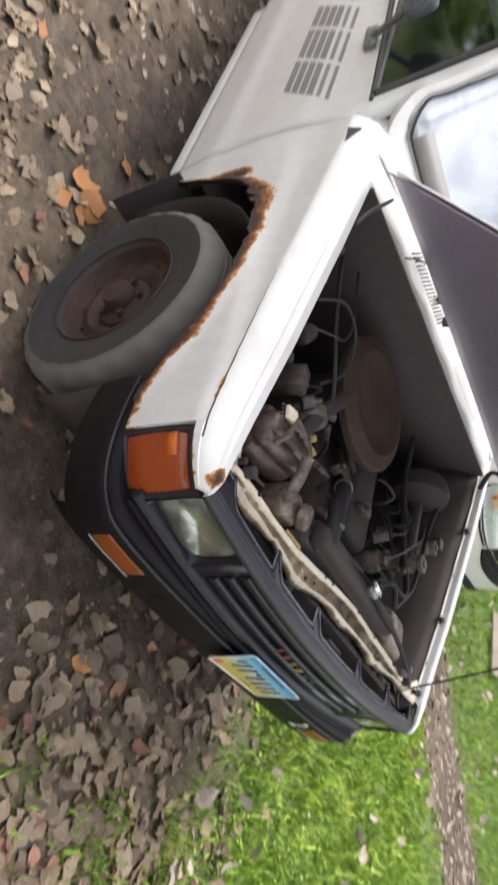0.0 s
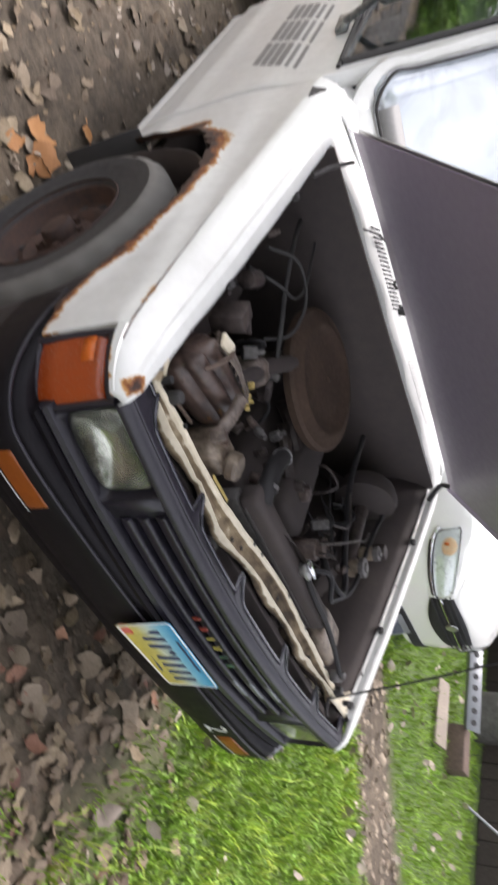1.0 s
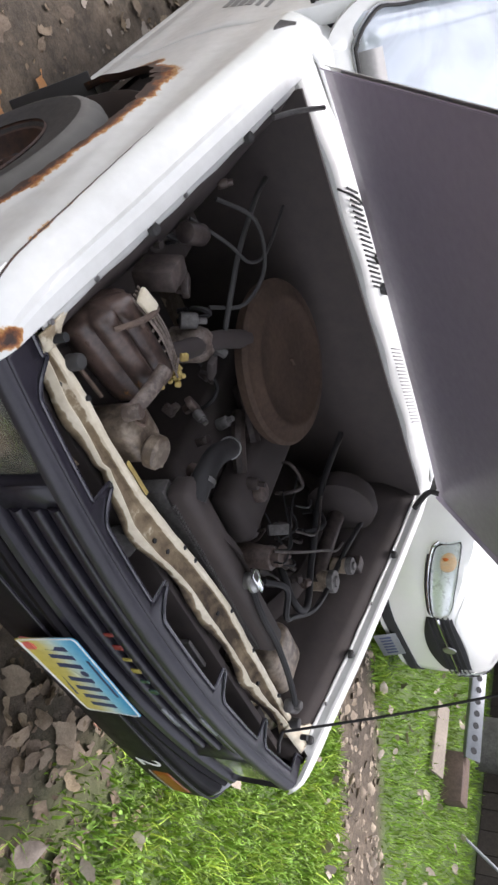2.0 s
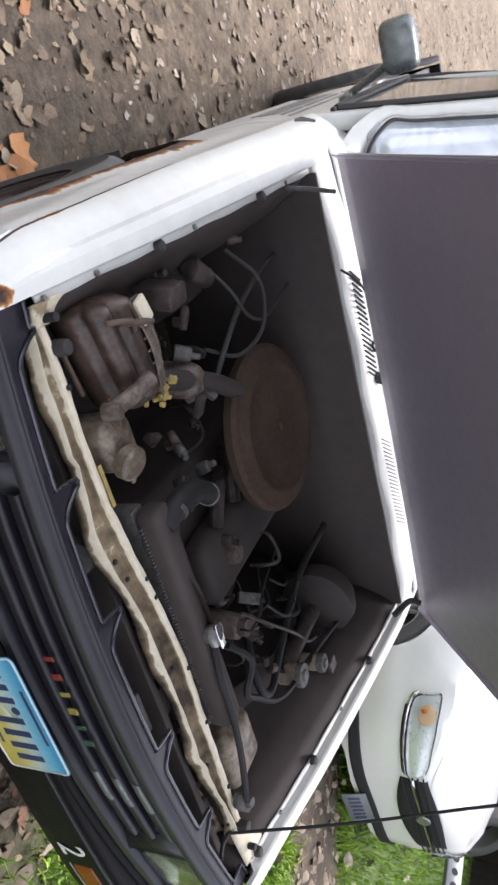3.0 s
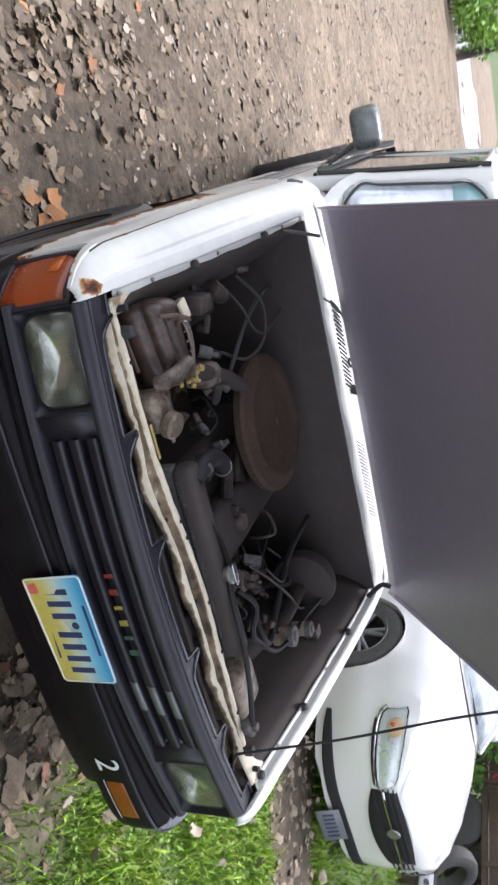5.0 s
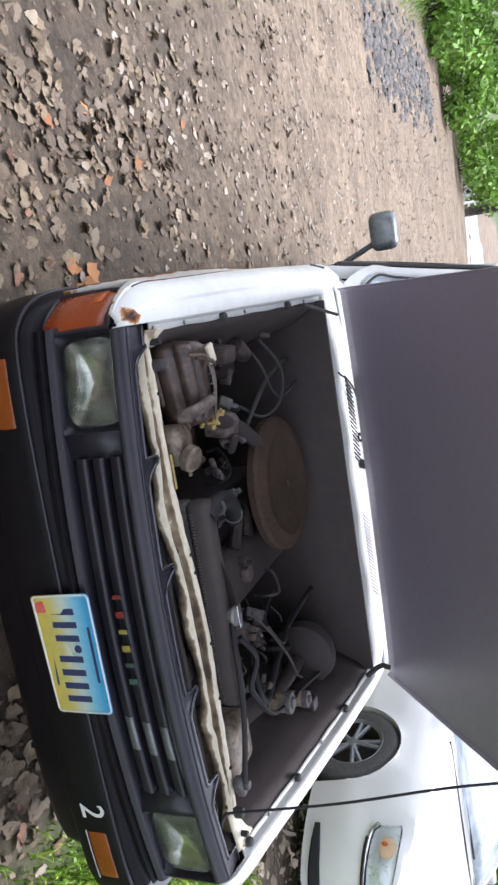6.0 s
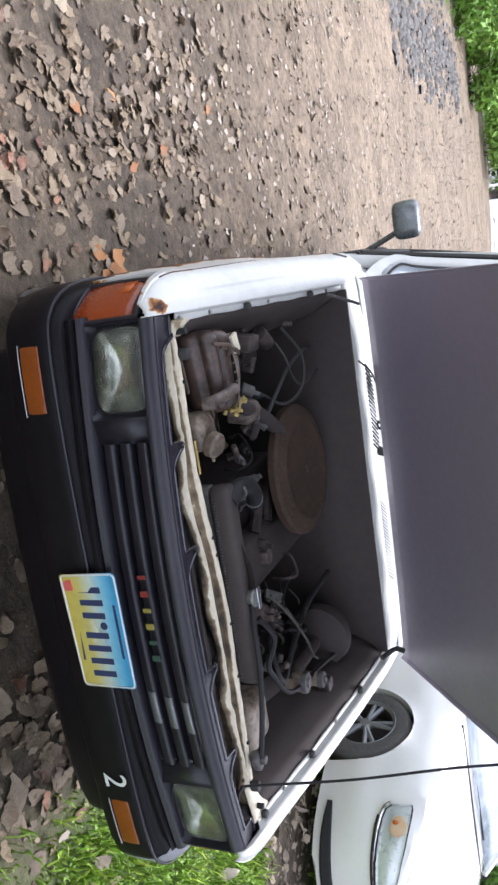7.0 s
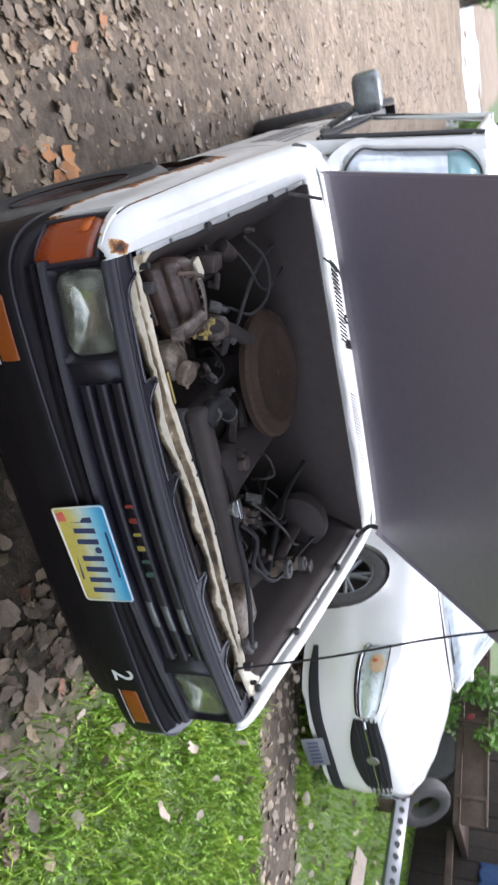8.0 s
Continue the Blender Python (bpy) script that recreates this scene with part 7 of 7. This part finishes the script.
def litter_density(x, y):
    """Where fallen leaves gather: a drift beside the front wheel, a carpet before the bumper, thin on the track."""
    n = noise.noise(Vector((x * 1.7, y * 1.7, 12.0)))
    drift = math.exp(-(((x + 1.35 + 0.12 * y) / 0.55) ** 2)) * math.exp(-(((y - 0.9) / 1.6) ** 2)) * (0.78 + 0.9 * n)
    front = math.exp(-(((x - 0.10) / 0.62) ** 2)) * math.exp(-(((y + 0.55) / 0.6) ** 2)) * 1.2
    under = math.exp(-(((x - 0.55) / 0.3) ** 2)) * math.exp(-(((y - 0.35) / 0.4) ** 2)) * 1.0
    track = 0.16 * (0.6 + n) if x < 0.4 else 0.05
    return max(0.02, drift, front, under, track)


def scatter(n, x0, x1, y0, y1, seed, dens):
    random.seed(seed)
    out = []
    while len(out) < n:
        x, y = random.uniform(x0, x1), random.uniform(y0, y1)
        if random.random() < dens(x, y):
            out.append((x, y))
    return out


litter = empty("leaf_litter", "pale dry fallen leaves scattered over dirt and grass", "leaves", kind="stuff")
def crumple(form, seed):
    """The same leaf with uneven edges and a twist."""
    v, f = form
    rng = np.random.default_rng(seed)
    w = v + rng.normal(0, 0.017, v.shape) * (1.3, 1, 2.4)
    # one half narrower than the other, the tip swung aside, a torn notch
    w[:, 0] *= np.where(w[:, 0] > 0, rng.uniform(0.65, 1.2), rng.uniform(0.8, 1.2))
    w[:, 0] += rng.normal(0, 0.30) * (w[:, 1] + 0.5) ** 2 * 0.5
    torn = 3 * rng.integers(2, 7) + 2 * rng.integers(0, 2)
    w[torn, 0] *= rng.uniform(0.35, 0.9)
    w[:, 2] += 0.25 * rng.normal() * w[:, 0] * w[:, 1]
    return w, f


FORMS = [leaf_template(c, f, l) for c, f, l in ((0.20, 0.15, 0.0), (-0.20, -0.12, 0.0), (0.35, 0.1, 0.08), (-0.3, 0.2, 0.06), (0.1, -0.25, 0.1), (0.6, 0.35, 0.0))]
FORMS = [crumple(form, 60 + k) for k, form in enumerate(FORMS * 3)]
meshes = []
for v, f in FORMS:
    me = bpy.data.meshes.new("leaf")
    me.from_pydata(v.tolist(), [], f)
    me.polygons.foreach_set("use_smooth", [True] * len(f))
    me.materials.append(LEAF_DRY_ONE)
    meshes.append(me)
me_orange = bpy.data.meshes.new("leaf")
me_orange.from_pydata(FORMS[2][0].tolist(), [], FORMS[2][1])
me_orange.polygons.foreach_set("use_smooth", [True] * len(FORMS[2][1]))
me_orange.materials.append(LEAF_ORANGE)


def lay(me, x, y, s, turn, tx, ty, lift=0.010):
    o = new("leaf", me)
    o.parent = litter
    o.matrix_basis = pose(x, y, ground_height(x, y) + lift, tx, ty, turn) @ Matrix.Diagonal((s, s, s, 1))
    return o


for x, y in scatter(280, -2.4, 1.2, -1.1, 3.0, 41, litter_density):
    s = random.uniform(0.045, 0.105) * (1.3 if y < 0.2 else 1.0)
    lay(random.choice(meshes) if random.random() > 0.07 else me_orange, x, y, s, random.uniform(0, 360), random.gauss(0, 9), random.gauss(0, 9), 0.004 + 0.05 * s)
for x, y, s in ((-0.885, 1.18, 0.15), (-0.93, 1.25, 0.12), (-0.97, 1.12, 0.09)):
    lay(me_orange, x, y, s, random.uniform(0, 360), random.uniform(-8, 8), random.uniform(-8, 8), 0.014)


def scatter_mesh(name, spots, forms, smin, smax, tilt, material, seed, label, category, lift=0.006):
    rng = np.random.default_rng(seed)
    vs, fs, off = [], [], 0
    for x, y in spots:
        v, f = forms[rng.integers(len(forms))]
        r = np.array(Euler((rng.normal(0, tilt), rng.normal(0, tilt), rng.uniform(0, 6.28))).to_matrix())
        s = rng.uniform(smin, smax)
        vs.append((v * s) @ r.T + (x, y, ground_height(x, y) + lift + 0.05 * s))
        fs += [tuple(i + off for i in q) for q in f]
        off += len(v)
    me = bpy.data.meshes.new(name)
    me.from_pydata(np.concatenate(vs).tolist(), [], fs)
    me.polygons.foreach_set("use_smooth", [True] * len(fs))
    me.materials.append(material)
    return me


me = scatter_mesh("loose_leaves", scatter(1750, -3.2, 1.3, -1.6, 4.5, 42, litter_density), FORMS, 0.026, 0.092, 0.30, LEAF_DRY, 42, "", "")
ob = new("leaf_carpet", me)
ob.parent = litter
me = scatter_mesh("front_leaves", scatter(230, -0.9, 1.1, -1.3, 0.5, 52, lambda x, y: math.exp(-(((x - 0.15) / 0.60) ** 2)) * math.exp(-(((y + 0.6) / 0.5) ** 2)) * (0.7 + 0.6 * noise.noise(Vector((x * 3, y * 3, 9))))), FORMS, 0.045, 0.10, 0.32, LEAF_DRY, 52, "", "", 0.012)
ob = new("leaf_carpet", me)
ob.parent = litter
me = scatter_mesh("russet_leaves", scatter(110, -2.4, 1.1, -1.3, 1.0, 53, litter_density), FORMS, 0.03, 0.09, 0.3, LEAF_RUSSET, 53, "", "", 0.010)
ob = new("leaf_carpet", me)
ob.parent = litter
me = scatter_mesh("far_leaves", scatter(2900, -9, 1.0, 1.0, 22.0, 43, lambda x, y: 0.30 + 0.3 * noise.noise(Vector((x, y, 2)))), FORMS, 0.03, 0.085, 0.18, LEAF_FAR, 43, "", "")
ob = new("leaf_carpet", me)
ob.parent = litter
me = scatter_mesh("flecks", scatter(6800, -8, 0.3, 1.6, 16.0, 50, lambda x, y: 0.35 + 0.5 * noise.noise(Vector((x * 1.4, y * 0.8, 6)))), FORMS, 0.022, 0.065, 0.09, LEAF_FLECK, 50, "", "", 0.001)
ob = new("leaf_carpet", me)
ob.parent = litter
me = scatter_mesh("lawn_leaves", scatter(400, 0.5, 6.5, -2.0, 4.0, 44, lambda x, y: 0.5 if x < 2.5 else 0.3), FORMS, 0.045, 0.105, 0.75, LEAF_FLECK, 44, "", "", 0.058)
ob = new("leaf_carpet", me)
ob.parent = litter
stone = [(np.array([(-0.5, -0.3, 0), (0.4, -0.45, 0), (0.5, 0.3, 0), (-0.3, 0.45, 0), (-0.25, -0.15, 0.3), (0.25, -0.2, 0.28), (0.22, 0.2, 0.32), (-0.2, 0.22, 0.25)]), [(4, 5, 6, 7), (0, 1, 5, 4), (1, 2, 6, 5), (2, 3, 7, 6), (3, 0, 4, 7)])]
me = scatter_mesh("grit", scatter(3000, -7, 0.6, -1.5, 16.0, 45, lambda x, y: 0.5 if y > 2 else 0.35), stone, 0.006, 0.024, 0.15, PEBBLE, 45, "", "", -0.004)
tagged(new("grit", me), "small pale stones and grit on the dirt track", "gravel", kind="stuff")
me = scatter_mesh("rut_grit", scatter(700, 2.2, 5.0, 0.0, 2.6, 46, lambda x, y: 1.0 if turf_at(x, y) < 0.5 else 0.04), stone + FORMS[:6], 0.015, 0.075, 0.25, LEAF_FAR, 46, "", "", -0.002)
tagged(new("rut_grit", me), "stones and dry scraps in the bare wheel rut", "gravel", kind="stuff")

# broad weeds in the lawn, brown scraps on the dirt, rubble beside the track
me = scatter_mesh("lawn_weeds", scatter(6000, 0.2, 3.6, -2.0, 2.4, 47, lambda x, y: (turf_at(x, y) > 0.5) * max(0.05, 0.5 + noise.noise(Vector((x * 3, y * 3, 40))))), FORMS, 0.010, 0.026, 0.5, WEED, 47, "", "", 0.026)
tagged(new("lawn_weeds", me), "small broad-leaved weeds among the grass", "weeds", kind="stuff")
me = scatter_mesh("dry_scraps", scatter(5200, -3.5, 1.0, -1.6, 5.0, 48, lambda x, y: 0.25 + 0.75 * min(1.0, litter_density(x, y))), FORMS, 0.006, 0.032, 0.3, SCRAPS, 48, "", "", 0.002)
tagged(new("dry_scraps", me), "brown leaf scraps and twigs trodden into the dirt", "debris", kind="stuff")
me = scatter_mesh("rubble", scatter(900, -6.2, -3.2, 8.5, 16.5, 49, lambda x, y: math.exp(-(((x + 3.9 + 0.10 * (y - 9)) / 0.6) ** 2))), stone, 0.04, 0.17, 0.3, RUBBLE, 49, "", "", -0.01)
tagged(new("rubble", me), "strip of broken grey stones beside the track", "rubble", kind="stuff")
